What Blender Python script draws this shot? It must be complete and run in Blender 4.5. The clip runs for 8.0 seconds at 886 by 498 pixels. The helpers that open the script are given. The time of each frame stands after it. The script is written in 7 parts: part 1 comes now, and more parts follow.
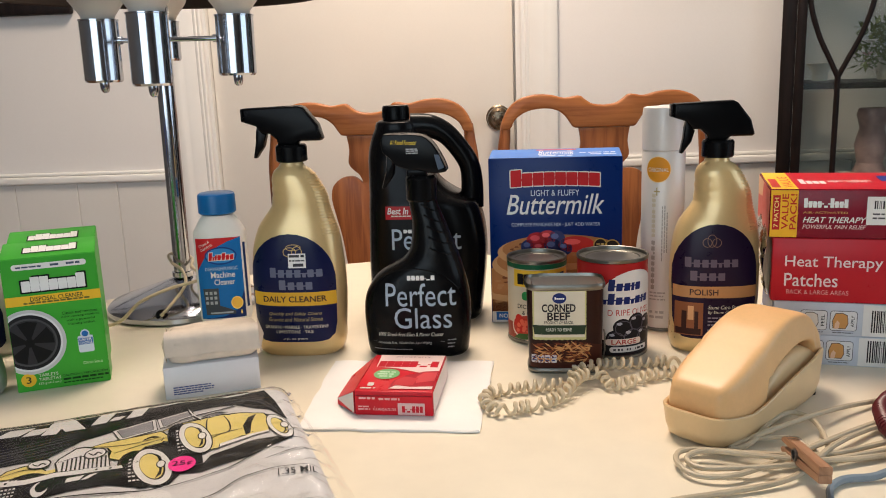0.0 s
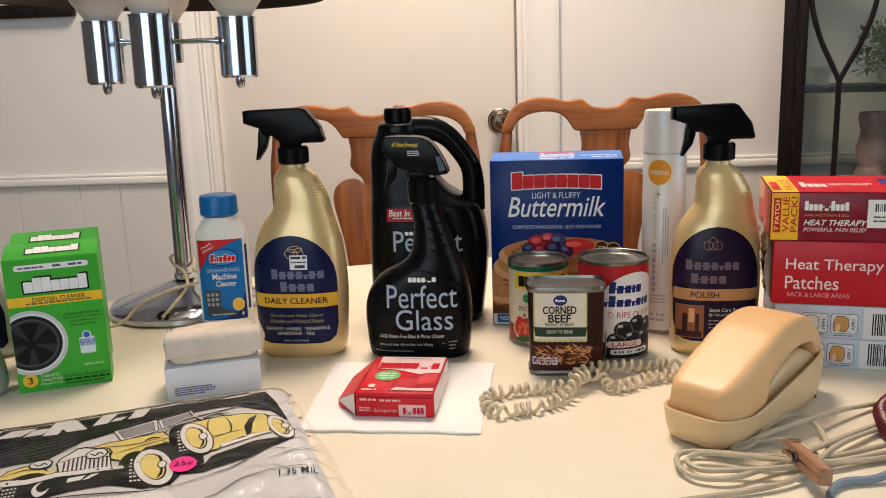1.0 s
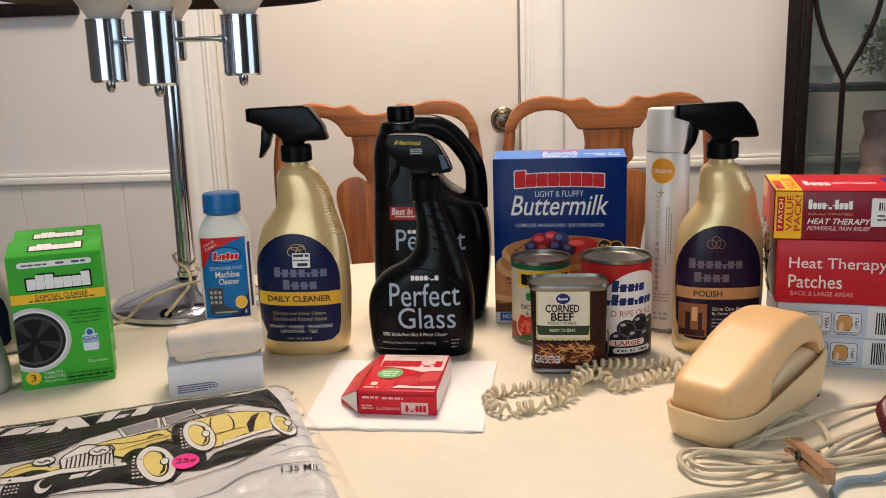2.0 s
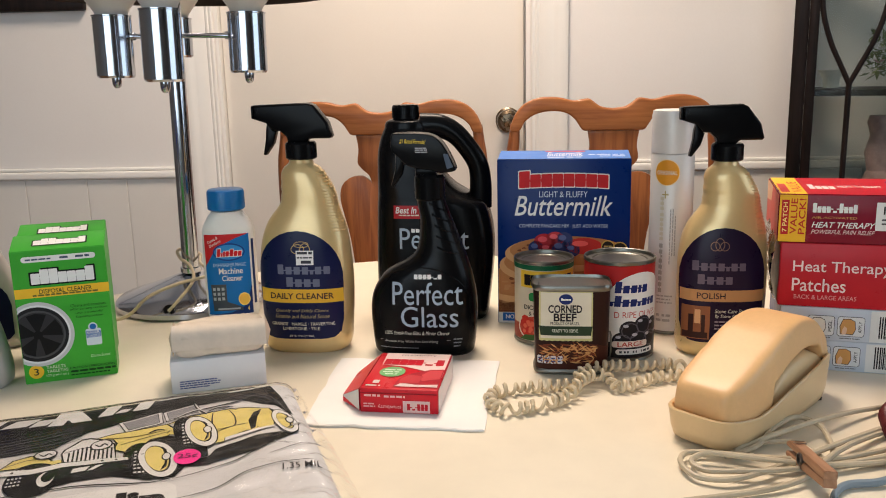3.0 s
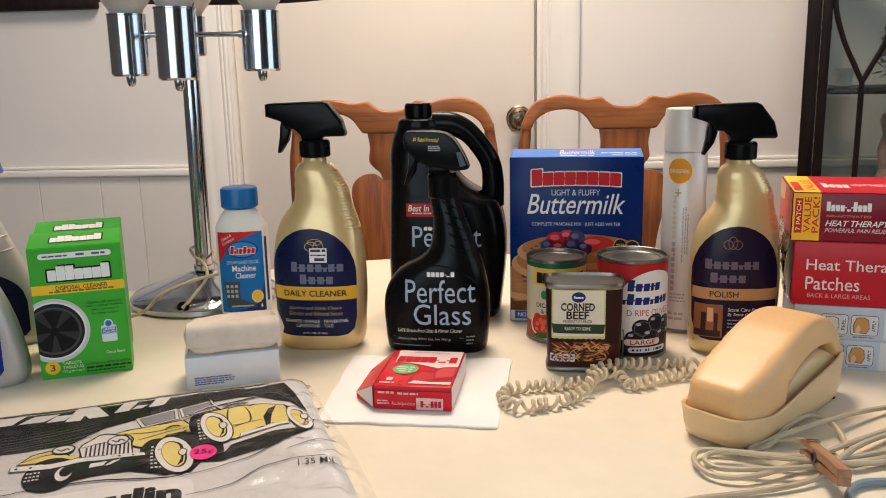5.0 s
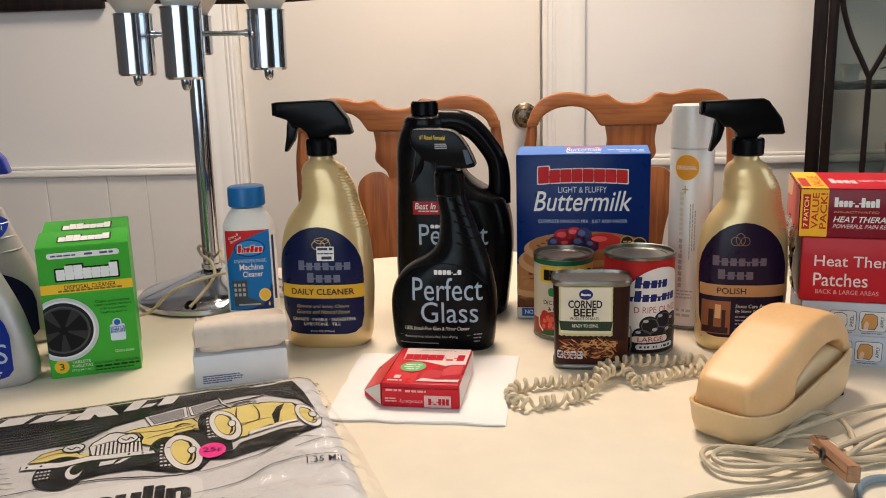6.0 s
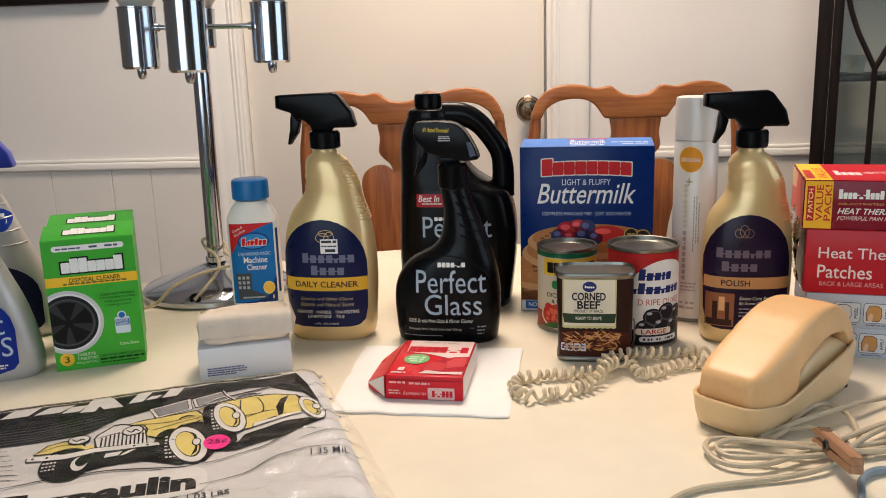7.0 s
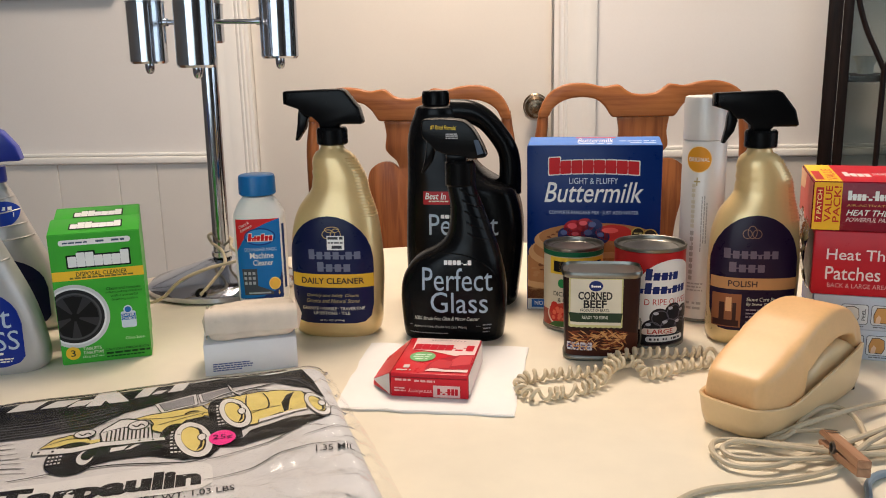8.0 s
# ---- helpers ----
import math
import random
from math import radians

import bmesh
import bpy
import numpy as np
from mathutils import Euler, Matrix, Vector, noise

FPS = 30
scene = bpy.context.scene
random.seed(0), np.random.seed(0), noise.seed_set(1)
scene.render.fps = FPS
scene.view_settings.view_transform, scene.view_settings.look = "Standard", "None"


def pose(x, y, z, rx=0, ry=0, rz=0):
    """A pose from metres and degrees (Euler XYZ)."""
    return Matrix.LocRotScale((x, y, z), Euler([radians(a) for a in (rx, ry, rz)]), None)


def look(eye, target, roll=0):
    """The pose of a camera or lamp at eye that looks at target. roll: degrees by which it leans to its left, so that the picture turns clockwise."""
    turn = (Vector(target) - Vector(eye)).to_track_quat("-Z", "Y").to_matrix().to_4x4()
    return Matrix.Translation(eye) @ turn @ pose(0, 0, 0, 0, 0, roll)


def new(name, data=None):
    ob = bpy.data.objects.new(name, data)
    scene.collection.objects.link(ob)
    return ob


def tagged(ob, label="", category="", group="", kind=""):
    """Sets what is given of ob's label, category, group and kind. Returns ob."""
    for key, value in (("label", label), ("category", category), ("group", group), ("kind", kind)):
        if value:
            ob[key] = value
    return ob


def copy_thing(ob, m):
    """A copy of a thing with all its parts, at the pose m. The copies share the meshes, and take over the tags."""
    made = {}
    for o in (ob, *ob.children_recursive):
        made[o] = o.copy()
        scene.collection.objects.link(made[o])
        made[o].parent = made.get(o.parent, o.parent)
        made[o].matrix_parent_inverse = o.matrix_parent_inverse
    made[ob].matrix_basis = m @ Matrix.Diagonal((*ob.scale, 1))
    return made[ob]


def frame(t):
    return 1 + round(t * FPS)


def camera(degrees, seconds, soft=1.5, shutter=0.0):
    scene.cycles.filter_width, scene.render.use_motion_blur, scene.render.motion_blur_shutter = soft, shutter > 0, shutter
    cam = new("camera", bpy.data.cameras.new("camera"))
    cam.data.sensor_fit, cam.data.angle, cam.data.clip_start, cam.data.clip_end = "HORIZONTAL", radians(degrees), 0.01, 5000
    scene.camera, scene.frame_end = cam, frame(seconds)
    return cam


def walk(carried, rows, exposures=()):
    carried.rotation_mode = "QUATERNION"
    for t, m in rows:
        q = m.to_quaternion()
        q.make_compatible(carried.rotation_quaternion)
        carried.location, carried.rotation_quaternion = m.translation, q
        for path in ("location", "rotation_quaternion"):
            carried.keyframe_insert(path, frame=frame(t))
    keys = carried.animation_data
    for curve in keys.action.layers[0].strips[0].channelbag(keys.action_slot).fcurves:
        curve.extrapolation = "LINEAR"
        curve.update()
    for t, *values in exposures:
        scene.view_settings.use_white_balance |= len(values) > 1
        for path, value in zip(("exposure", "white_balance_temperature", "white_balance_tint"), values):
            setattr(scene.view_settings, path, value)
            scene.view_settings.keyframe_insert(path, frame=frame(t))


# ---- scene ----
cam = camera(56.0, 8.0, soft=1.0)
PATH = [
    (0, (0.0543, -0.0267, 1.0621), (-0.0538, 1.9248, 0.6378), -2.14),
    (0.5, (0.0558, -0.0277, 1.0620), (-0.0510, 1.9245, 0.6407), -2.07),
    (1, (0.0546, -0.0285, 1.0610), (-0.0568, 1.9245, 0.6447), -2.02),
    (1.5, (0.0546, -0.0282, 1.0604), (-0.0606, 1.9242, 0.6421), -2.09),
    (3, (0.0540, -0.0289, 1.0589), (-0.0713, 1.9230, 0.6413), -1.31),
    (3.5, (0.0537, -0.0284, 1.0585), (-0.0733, 1.9229, 0.6386), -1.01),
    (4, (0.0540, -0.0300, 1.0570), (-0.0770, 1.9206, 0.6351), -1.00),
    (4.5, (0.0520, -0.0313, 1.0586), (-0.0867, 1.9189, 0.6371), -1.16),
    (6, (0.0490, -0.0329, 1.0596), (-0.1121, 1.9144, 0.6331), -1.67),
    (6.5, (0.0507, -0.0323, 1.0590), (-0.1157, 1.9121, 0.6214), -1.86),
    (7, (0.0500, -0.0335, 1.0589), (-0.1220, 1.9095, 0.6170), -1.82),
    (7.5, (0.0502, -0.0325, 1.0585), (-0.1280, 1.9090, 0.6123), -1.63),
    (8, (0.0478, -0.0322, 1.0592), (-0.1352, 1.9083, 0.6108), -1.32),
]
walk(cam, [(t, look(eye, target, roll)) for t, eye, target, roll in PATH])

# ---- world, lights ----
world = bpy.data.worlds.new("world")
scene.world = world
world.use_nodes = True
wn = world.node_tree
sky = wn.nodes.new("ShaderNodeTexSky")
sky.sky_type, sky.sun_disc = "NISHITA", False
sky.sun_elevation, sky.sun_rotation = radians(42), radians(200)
wn.links.new(sky.outputs[0], wn.nodes["Background"].inputs[0])
wn.nodes["Background"].inputs[1].default_value = 0.1


def area(name, m, sx, sy, power, color):
    lamp = bpy.data.lights.new(name, "AREA")
    lamp.shape, lamp.size, lamp.size_y, lamp.energy, lamp.color = "RECTANGLE", sx, sy, power, color
    ob = new(name, lamp)
    ob.matrix_world = m
    return ob


# daylight in the two window openings, and the ceiling fixture
area("daylight_south", look((-0.75, -1.98, 1.47), (-0.5, 2, 1.0)), 2.1, 1.35, 22, (0.71, 0.855, 1.0))
area("daylight_east", look((2.17, 0.2, 1.45), (-2, 0.5, 1.0)), 1.5, 1.35, 11, (0.71, 0.855, 1.0))
area("ceiling_lamp_light", look((-0.06, 1.40, 2.34), (-0.06, 1.41, 0)), 0.55, 0.55, 29.5, (1.0, 0.812, 0.66))
scene.view_settings.exposure = 0.22

# ---- materials ----
MATS = {}


def mat(name, color, rough=0.5, metal=0.0, vary=0.08, scale=30.0, bump=0.0, fine=300.0, coat=0.0, trans=0.0, stretch=(1, 1, 1), sheen=0.0, ior=1.45, spec=0.5):
    """A surface with variation at two scales and fine relief."""
    if name in MATS:
        return MATS[name]
    m = bpy.data.materials.new(name)
    m.use_nodes = True
    nt, bsdf = m.node_tree, m.node_tree.nodes["Principled BSDF"]
    tc, mp = nt.nodes.new("ShaderNodeTexCoord"), nt.nodes.new("ShaderNodeMapping")
    mp.inputs["Scale"].default_value = stretch
    nt.links.new(tc.outputs["Object"], mp.inputs[0])
    n1, n2 = nt.nodes.new("ShaderNodeTexNoise"), nt.nodes.new("ShaderNodeTexNoise")
    n1.inputs["Scale"].default_value, n1.inputs["Detail"].default_value = scale, 5
    n2.inputs["Scale"].default_value, n2.inputs["Detail"].default_value = fine, 3
    for n in (n1, n2):
        nt.links.new(mp.outputs[0], n.inputs["Vector"])
    mixf = nt.nodes.new("ShaderNodeMath")
    mixf.operation, mixf.inputs[1].default_value = "MULTIPLY_ADD", 0.35
    nt.links.new(n2.outputs[0], mixf.inputs[0])
    nt.links.new(n1.outputs[0], mixf.inputs[2])
    ramp = nt.nodes.new("ShaderNodeMix")
    ramp.data_type = "RGBA"
    ramp.inputs["A"].default_value = (*[c * (1 - vary) for c in color[:3]], 1)
    ramp.inputs["B"].default_value = (*[min(1, c * (1 + vary)) for c in color[:3]], 1)
    clampr = nt.nodes.new("ShaderNodeMapRange")
    clampr.inputs["From Min"].default_value, clampr.inputs["From Max"].default_value = 0.4, 0.95
    nt.links.new(mixf.outputs[0], clampr.inputs[0])
    nt.links.new(clampr.outputs[0], ramp.inputs["Factor"])
    nt.links.new(ramp.outputs["Result"], bsdf.inputs["Base Color"])
    rr = nt.nodes.new("ShaderNodeMapRange")
    rr.inputs["To Min"].default_value, rr.inputs["To Max"].default_value = max(0.02, rough * 0.85), min(1, rough * 1.15)
    nt.links.new(clampr.outputs[0], rr.inputs[0])
    nt.links.new(rr.outputs[0], bsdf.inputs["Roughness"])
    bsdf.inputs["Metallic"].default_value = metal
    bsdf.inputs["Coat Weight"].default_value = coat
    bsdf.inputs["Coat Roughness"].default_value = 0.12
    bsdf.inputs["Transmission Weight"].default_value = trans
    bsdf.inputs["IOR"].default_value = ior
    bsdf.inputs["Specular IOR Level"].default_value = spec
    bsdf.inputs["Sheen Weight"].default_value = sheen
    if bump:
        b = nt.nodes.new("ShaderNodeBump")
        b.inputs["Strength"].default_value, b.inputs["Distance"].default_value = bump, 0.001
        nt.links.new(mixf.outputs[0], b.inputs["Height"])
        nt.links.new(b.outputs[0], bsdf.inputs["Normal"])
    MATS[name] = m
    return m


def srgb(r, g, b):
    return tuple(((v / 255) / 12.92 if v <= 10 else ((v / 255 + 0.055) / 1.055) ** 2.4) for v in (r, g, b))


def ink(r, g, b, rough=0.38):
    """Printing ink on card, paper or plastic."""
    return mat("ink_%d_%d_%d_%d" % (r, g, b, rough * 100), srgb(r, g, b), rough, vary=0.05, scale=60, fine=900, spec=0.22)


def wood(name, light, dark, along, rough=0.3, coat=0.4):
    """Varnished wood with grain stretched along one axis."""
    m = mat(name, light, rough, vary=0.0, coat=coat)
    nt, bsdf = m.node_tree, m.node_tree.nodes["Principled BSDF"]
    tc, mp = nt.nodes.new("ShaderNodeTexCoord"), nt.nodes.new("ShaderNodeMapping")
    mp.inputs["Scale"].default_value = [4 if a == along else 60 for a in "xyz"]
    n = nt.nodes.new("ShaderNodeTexNoise")
    n.inputs["Scale"].default_value, n.inputs["Detail"].default_value, n.inputs["Distortion"].default_value = 1.6, 6, 0.8
    r = nt.nodes.new("ShaderNodeValToRGB")
    r.color_ramp.elements[0].position, r.color_ramp.elements[1].position = 0.36, 0.62
    r.color_ramp.elements[0].color, r.color_ramp.elements[1].color = (*dark, 1), (*light, 1)
    nt.links.new(tc.outputs["Object"], mp.inputs[0])
    nt.links.new(mp.outputs[0], n.inputs["Vector"])
    nt.links.new(n.outputs[0], r.inputs[0])
    nt.links.new(r.outputs[0], bsdf.inputs["Base Color"])
    return m


def clear(name, tint, gloss_rough, amount, ior=1.5):
    """Thin clear sheet: see-through with a gloss that grows at grazing angles."""
    m = bpy.data.materials.new(name)
    m.use_nodes = True
    nt = m.node_tree
    nt.nodes.remove(nt.nodes["Principled BSDF"])
    out = nt.nodes["Material Output"]
    tr, gl, fr, mx, ad = (nt.nodes.new("ShaderNode" + k) for k in ("BsdfTransparent", "BsdfGlossy", "Fresnel", "MixShader", "Math"))
    tr.inputs[0].default_value = (*tint, 1)
    gl.inputs["Roughness"].default_value = gloss_rough
    fr.inputs[0].default_value = ior
    ad.operation, ad.inputs[1].default_value = "ADD", amount
    nt.links.new(fr.outputs[0], ad.inputs[0])
    nt.links.new(ad.outputs[0], mx.inputs[0])
    nt.links.new(tr.outputs[0], mx.inputs[1])
    nt.links.new(gl.outputs[0], mx.inputs[2])
    nt.links.new(mx.outputs[0], out.inputs[0])
    return m


# for walls out of view: dark colour stands in for weak bounce light
M_dim = mat("unseen_wall_low_bounce", (0.18, 0.165, 0.15), 0.6, vary=0.04, scale=3, bump=0.1)
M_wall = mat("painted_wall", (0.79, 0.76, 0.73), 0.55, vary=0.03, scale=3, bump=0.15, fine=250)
M_panel = mat("painted_panelling", (0.74, 0.71, 0.66), 0.5, vary=0.03, scale=6, bump=0.1)
M_door = mat("painted_door", (0.78, 0.73, 0.66), 0.42, vary=0.03, scale=4, bump=0.06)
M_trim = mat("trim_paint", (0.80, 0.78, 0.74), 0.38, vary=0.03, scale=8, bump=0.05)
M_ceil = mat("ceiling_paint", (0.82, 0.81, 0.79), 0.8, vary=0.02, scale=4)
M_floor = wood("floor_boards", (0.30, 0.17, 0.09), (0.17, 0.09, 0.045), "x", 0.35)
M_oak_x = wood("oak_crosswise", (0.40, 0.145, 0.042), (0.27, 0.085, 0.022), "x", 0.42, 0.10)
M_oak_z = wood("oak_upright", (0.37, 0.125, 0.036), (0.22, 0.066, 0.019), "z", 0.42, 0.10)
for m_ in (M_oak_x, M_oak_z):
    m_.node_tree.nodes["Principled BSDF"].inputs["Specular IOR Level"].default_value = 0.35
M_dark = wood("dark_mahogany", (0.014, 0.0075, 0.006), (0.006, 0.0035, 0.003), "z", 0.5, 0.02)
M_dark.node_tree.nodes["Principled BSDF"].inputs["Specular IOR Level"].default_value = 0.2
M_pinwood = wood("clothespin_wood", (0.42, 0.23, 0.13), (0.31, 0.16, 0.085), "y", 0.6, 0)
M_cloth = mat("tablecloth_vinyl", (0.77, 0.70, 0.555), 0.36, vary=0.07, scale=7, bump=0.55, fine=45)
M_gold = mat("pearl_gold_plastic", srgb(224, 193, 136), 0.30, metal=0.34, vary=0.05, scale=12, coat=0.3)
M_black = mat("black_plastic", (0.0035, 0.0035, 0.004), 0.26, vary=0.2, scale=40, spec=0.12)
M_blackgloss = mat("black_bottle_plastic", (0.004, 0.004, 0.0045), 0.24, vary=0.2, scale=20, spec=0.15)
M_silver = mat("silver_plastic", srgb(178, 175, 172), 0.38, metal=0.35, vary=0.06, scale=15)
M_bluep = mat("blue_plastic", srgb(34, 52, 150), 0.3, vary=0.08)
M_capblue = mat("cap_blue_plastic", srgb(0, 104, 172), 0.35, vary=0.06)
M_whitep = mat("white_plastic", srgb(242, 239, 234), 0.4, vary=0.03)
M_can = mat("white_enamel_tin", srgb(216, 211, 205), 0.36, metal=0.1, vary=0.03)
M_phone = mat("aged_beige_plastic", srgb(224, 180, 126), 0.40, vary=0.09, scale=14, bump=0.03)
M_phonelow = mat("beige_plastic", srgb(218, 188, 142), 0.33, vary=0.05, scale=18, bump=0.03)
M_coil = mat("ivory_cord", srgb(206, 190, 160), 0.5, vary=0.1, scale=80)
M_cable = mat("grey_beige_cable", srgb(188, 174, 148), 0.5, vary=0.12, scale=50)
M_bluecable = mat("grey_blue_cable", srgb(128, 142, 152), 0.45, vary=0.1)
M_maroon = mat("maroon_cord", srgb(92, 26, 34), 0.4, vary=0.15)
M_chrome = mat("chrome", (0.47, 0.50, 0.56), 0.13, metal=1.0, vary=0.04, scale=20)
M_tin = mat("tinplate", (0.22, 0.215, 0.19), 0.36, metal=1.0, vary=0.08, scale=60)
M_knob = mat("aged_brass", (0.20, 0.15, 0.10), 0.28, metal=1.0, vary=0.2, scale=60)
M_napkin = mat("paper_napkin", (0.84, 0.82, 0.79), 0.9, vary=0.02, scale=40, bump=0.5, fine=700)
M_paper = mat("wrapping_paper", (0.66, 0.565, 0.46), 0.7, vary=0.10, scale=28, bump=0.9, fine=110)
M_card = mat("white_card", (0.70, 0.70, 0.71), 0.55, vary=0.03, scale=30)
M_sheet = mat("printed_poly_sheet", (0.60, 0.60, 0.61), 0.5, vary=0.12, scale=14)
M_shade = mat("dark_lampshade", (0.035, 0.024, 0.02), 0.8, vary=0.2, scale=80, bump=0.3)
M_bulb = mat("frosted_bulb_glass", (0.80, 0.79, 0.76), 0.35, vary=0.02)
M_glass = clear("cabinet_glass", (0.74, 0.76, 0.72), 0.02, 0.0, 1.2)
M_film = clear("clear_poly_film", (0.98, 0.98, 0.98), 0.11, 0.004, 1.17)
M_wrap = clear("shrink_wrap", (0.90, 0.88, 0.87), 0.12, 0.03, 1.4)
M_leaf = mat("silk_leaves", (0.20, 0.24, 0.11), 0.6, vary=0.4, scale=60)
M_cerpink = mat("pink_ceramic", (0.52, 0.34, 0.33), 0.3, vary=0.3, scale=40)
M_cerwhite = mat("pale_ceramic", (0.6, 0.56, 0.5), 0.3, vary=0.2, scale=40)
M_steel = mat("spring_steel", (0.25, 0.24, 0.23), 0.3, metal=1.0)

# ---- building helpers ----


def part(name, bm, material, parent=None, label="", smooth=30):
    me = bpy.data.meshes.new(name)
    bm.normal_update()
    bm.to_mesh(me)
    bm.free()
    me.materials.append(material)
    if smooth:
        me.shade_smooth()
        me.set_sharp_from_angle(angle=radians(smooth))
    ob = new(name, me)
    if parent:
        ob.parent = parent
    if label:
        tagged(ob, label)
    return ob


def thing(name, m, label, category, group="", kind=""):
    ob = new(name)
    ob.empty_display_size = 0.02
    ob.matrix_world = m
    return tagged(ob, label, category, group, kind)


def box(x0, x1, y0, y1, z0, z1, bevel=0.0, seg=2):
    bm = bmesh.new()
    bmesh.ops.create_cube(bm, size=1)
    for v in bm.verts:
        v.co = ((x0, x1)[v.co.x > 0], (y0, y1)[v.co.y > 0], (z0, z1)[v.co.z > 0])
    if bevel:
        bmesh.ops.bevel(bm, geom=bm.edges[:], offset=bevel, segments=seg, affect="EDGES", profile=0.5)
    return bm


def join(*bms):
    out = bmesh.new()
    for b in bms:
        me = bpy.data.meshes.new("tmp")
        b.to_mesh(me)
        b.free()
        out.from_mesh(me)
        bpy.data.meshes.remove(me)
    return out


def lathe(profile, n=40):
    """Profile of (radius, z), turned round z."""
    bm = bmesh.new()
    rings = []
    for r, z in profile:
        if r < 1e-6:
            rings.append([bm.verts.new((0, 0, z))])
        else:
            rings.append([bm.verts.new((r * math.cos(2 * math.pi * i / n), r * math.sin(2 * math.pi * i / n), z)) for i in range(n)])
    for a, b in zip(rings, rings[1:]):
        for i in range(n):
            j = (i + 1) % n
            q = [a[i % len(a)], a[j % len(a)], b[j % len(b)], b[i % len(b)]]
            q = list(dict.fromkeys(q))
            if len(q) > 2:
                bm.faces.new(q)
    bmesh.ops.recalc_face_normals(bm, faces=bm.faces[:])
    return bm


def spline(pts, per=8, closed=False):
    """Catmull-Rom through the points."""
    p = [Vector(q) for q in pts]
    n = len(p)
    out = []
    for i in range(n if closed else n - 1):
        a, b, c, d = (p[k % n] if closed else p[min(max(k, 0), n - 1)] for k in (i - 1, i, i + 1, i + 2))
        for k in range(per):
            t = k / per
            out.append(0.5 * (2 * b + (c - a) * t + (2 * a - 5 * b + 4 * c - d) * t * t + (3 * b - a - 3 * c + d) * t ** 3))
    if not closed:
        out.append(p[-1])
    return out


def tube(path, radius, sides=8, flat=1.0):
    """A round or flattened cord swept along a path; radius may be a function of 0..1."""
    bm = bmesh.new()
    rings, up = [], Vector((0, 0, 1))
    n = len(path)
    side = None
    for i, p in enumerate(path):
        t = (path[min(i + 1, n - 1)] - path[max(i - 1, 0)]).normalized()
        if side is None:
            side = t.cross(up)
            if side.length < 1e-3:
                side = t.cross(Vector((0, 1, 0)))
        side = (side - t * side.dot(t)).normalized()
        v = side.cross(t)
        r = radius(i / (n - 1)) if callable(radius) else radius
        rings.append([bm.verts.new(p + side * r * math.cos(2 * math.pi * k / sides) + v * r * flat * math.sin(2 * math.pi * k / sides)) for k in range(sides)])
    for a, b in zip(rings, rings[1:]):
        for k in range(sides):
            bm.faces.new((a[k], a[(k + 1) % sides], b[(k + 1) % sides], b[k]))
    bm.faces.new(rings[0])
    bm.faces.new(rings[-1])
    bmesh.ops.recalc_face_normals(bm, faces=bm.faces[:])
    return bm


def slab(outline, y0, y1, bevel=0.0, seg=2):
    """An outline in x, z given thickness in y."""
    bm = bmesh.new()
    f = bm.faces.new([bm.verts.new((x, y0, z)) for x, z in outline])
    r = bmesh.ops.extrude_face_region(bm, geom=[f])
    for v in (e for e in r["geom"] if isinstance(e, bmesh.types.BMVert)):
        v.co.y = y1
    bmesh.ops.recalc_face_normals(bm, faces=bm.faces[:])
    if bevel:
        edges = [e for e in bm.edges if abs(e.verts[0].co.y - e.verts[1].co.y) < 1e-6]
        bmesh.ops.bevel(bm, geom=edges, offset=bevel, segments=seg, affect="EDGES", profile=0.5, clamp_overlap=True)
    return bm


class Loft:
    """A hollow-looking body of rounded sections: rows of z, left, right, half depth, squareness (metres)."""

    def __init__(self, rows):
        self.rows = np.array(rows, float)

    def at(self, z):
        a = self.rows
        z = min(max(z, a[0, 0]), a[-1, 0])
        i = min(max(int(np.searchsorted(a[:, 0], z)) - 1, 0), len(a) - 2)
        h = a[i + 1, 0] - a[i, 0]
        t = (z - a[i, 0]) / h
        d = lambda k: (a[k + 1] - a[k]) / (a[k + 1, 0] - a[k, 0])
        s0 = d(i) if i == 0 else 0.5 * (d(i - 1) + d(i))
        s1 = d(i) if i == len(a) - 2 else 0.5 * (d(i) + d(i + 1))
        v = (2 * t ** 3 - 3 * t * t + 1) * a[i] + (t ** 3 - 2 * t * t + t) * h * s0 + (3 * t * t - 2 * t ** 3) * a[i + 1] + (t ** 3 - t * t) * h * s1
        return 0.5 * (v[1] + v[2]), 0.5 * (v[2] - v[1]), v[3], max(1.8, v[4])

    def mesh(self, levels=72, n=96, close_top=True):
        bm = bmesh.new()
        z0, z1 = self.rows[0, 0], self.rows[-1, 0]
        zs = sorted(set(list(np.linspace(z0, z1, levels)) + list(self.rows[:, 0])))
        rings = []
        for z in zs:
            cx, hw, hd, e = self.at(z)
            ring = []
            for k in range(n):
                a = 2 * math.pi * k / n
                c, s = math.cos(a), math.sin(a)
                ring.append(bm.verts.new((cx + hw * math.copysign(abs(c) ** (2 / e), c), hd * math.copysign(abs(s) ** (2 / e), s), z)))
            rings.append(ring)
        for a, b in zip(rings, rings[1:]):
            for k in range(n):
                bm.faces.new((a[k], a[(k + 1) % n], b[(k + 1) % n], b[k]))
        bm.faces.new(rings[0][::-1])
        if close_top:
            bm.faces.new(rings[-1])
        return bm

    def front(self, u, v, off):
        cx, hw, hd, e = self.at(v)
        hw, hd = hw + off, hd + off
        q = min(abs((u - cx) / hw), 0.995)
        return Vector((u, -hd * (1 - q ** e) ** (1 / e), v))


def flat(y=0.0):
    return lambda u, v, off: Vector((u, y - off, v))


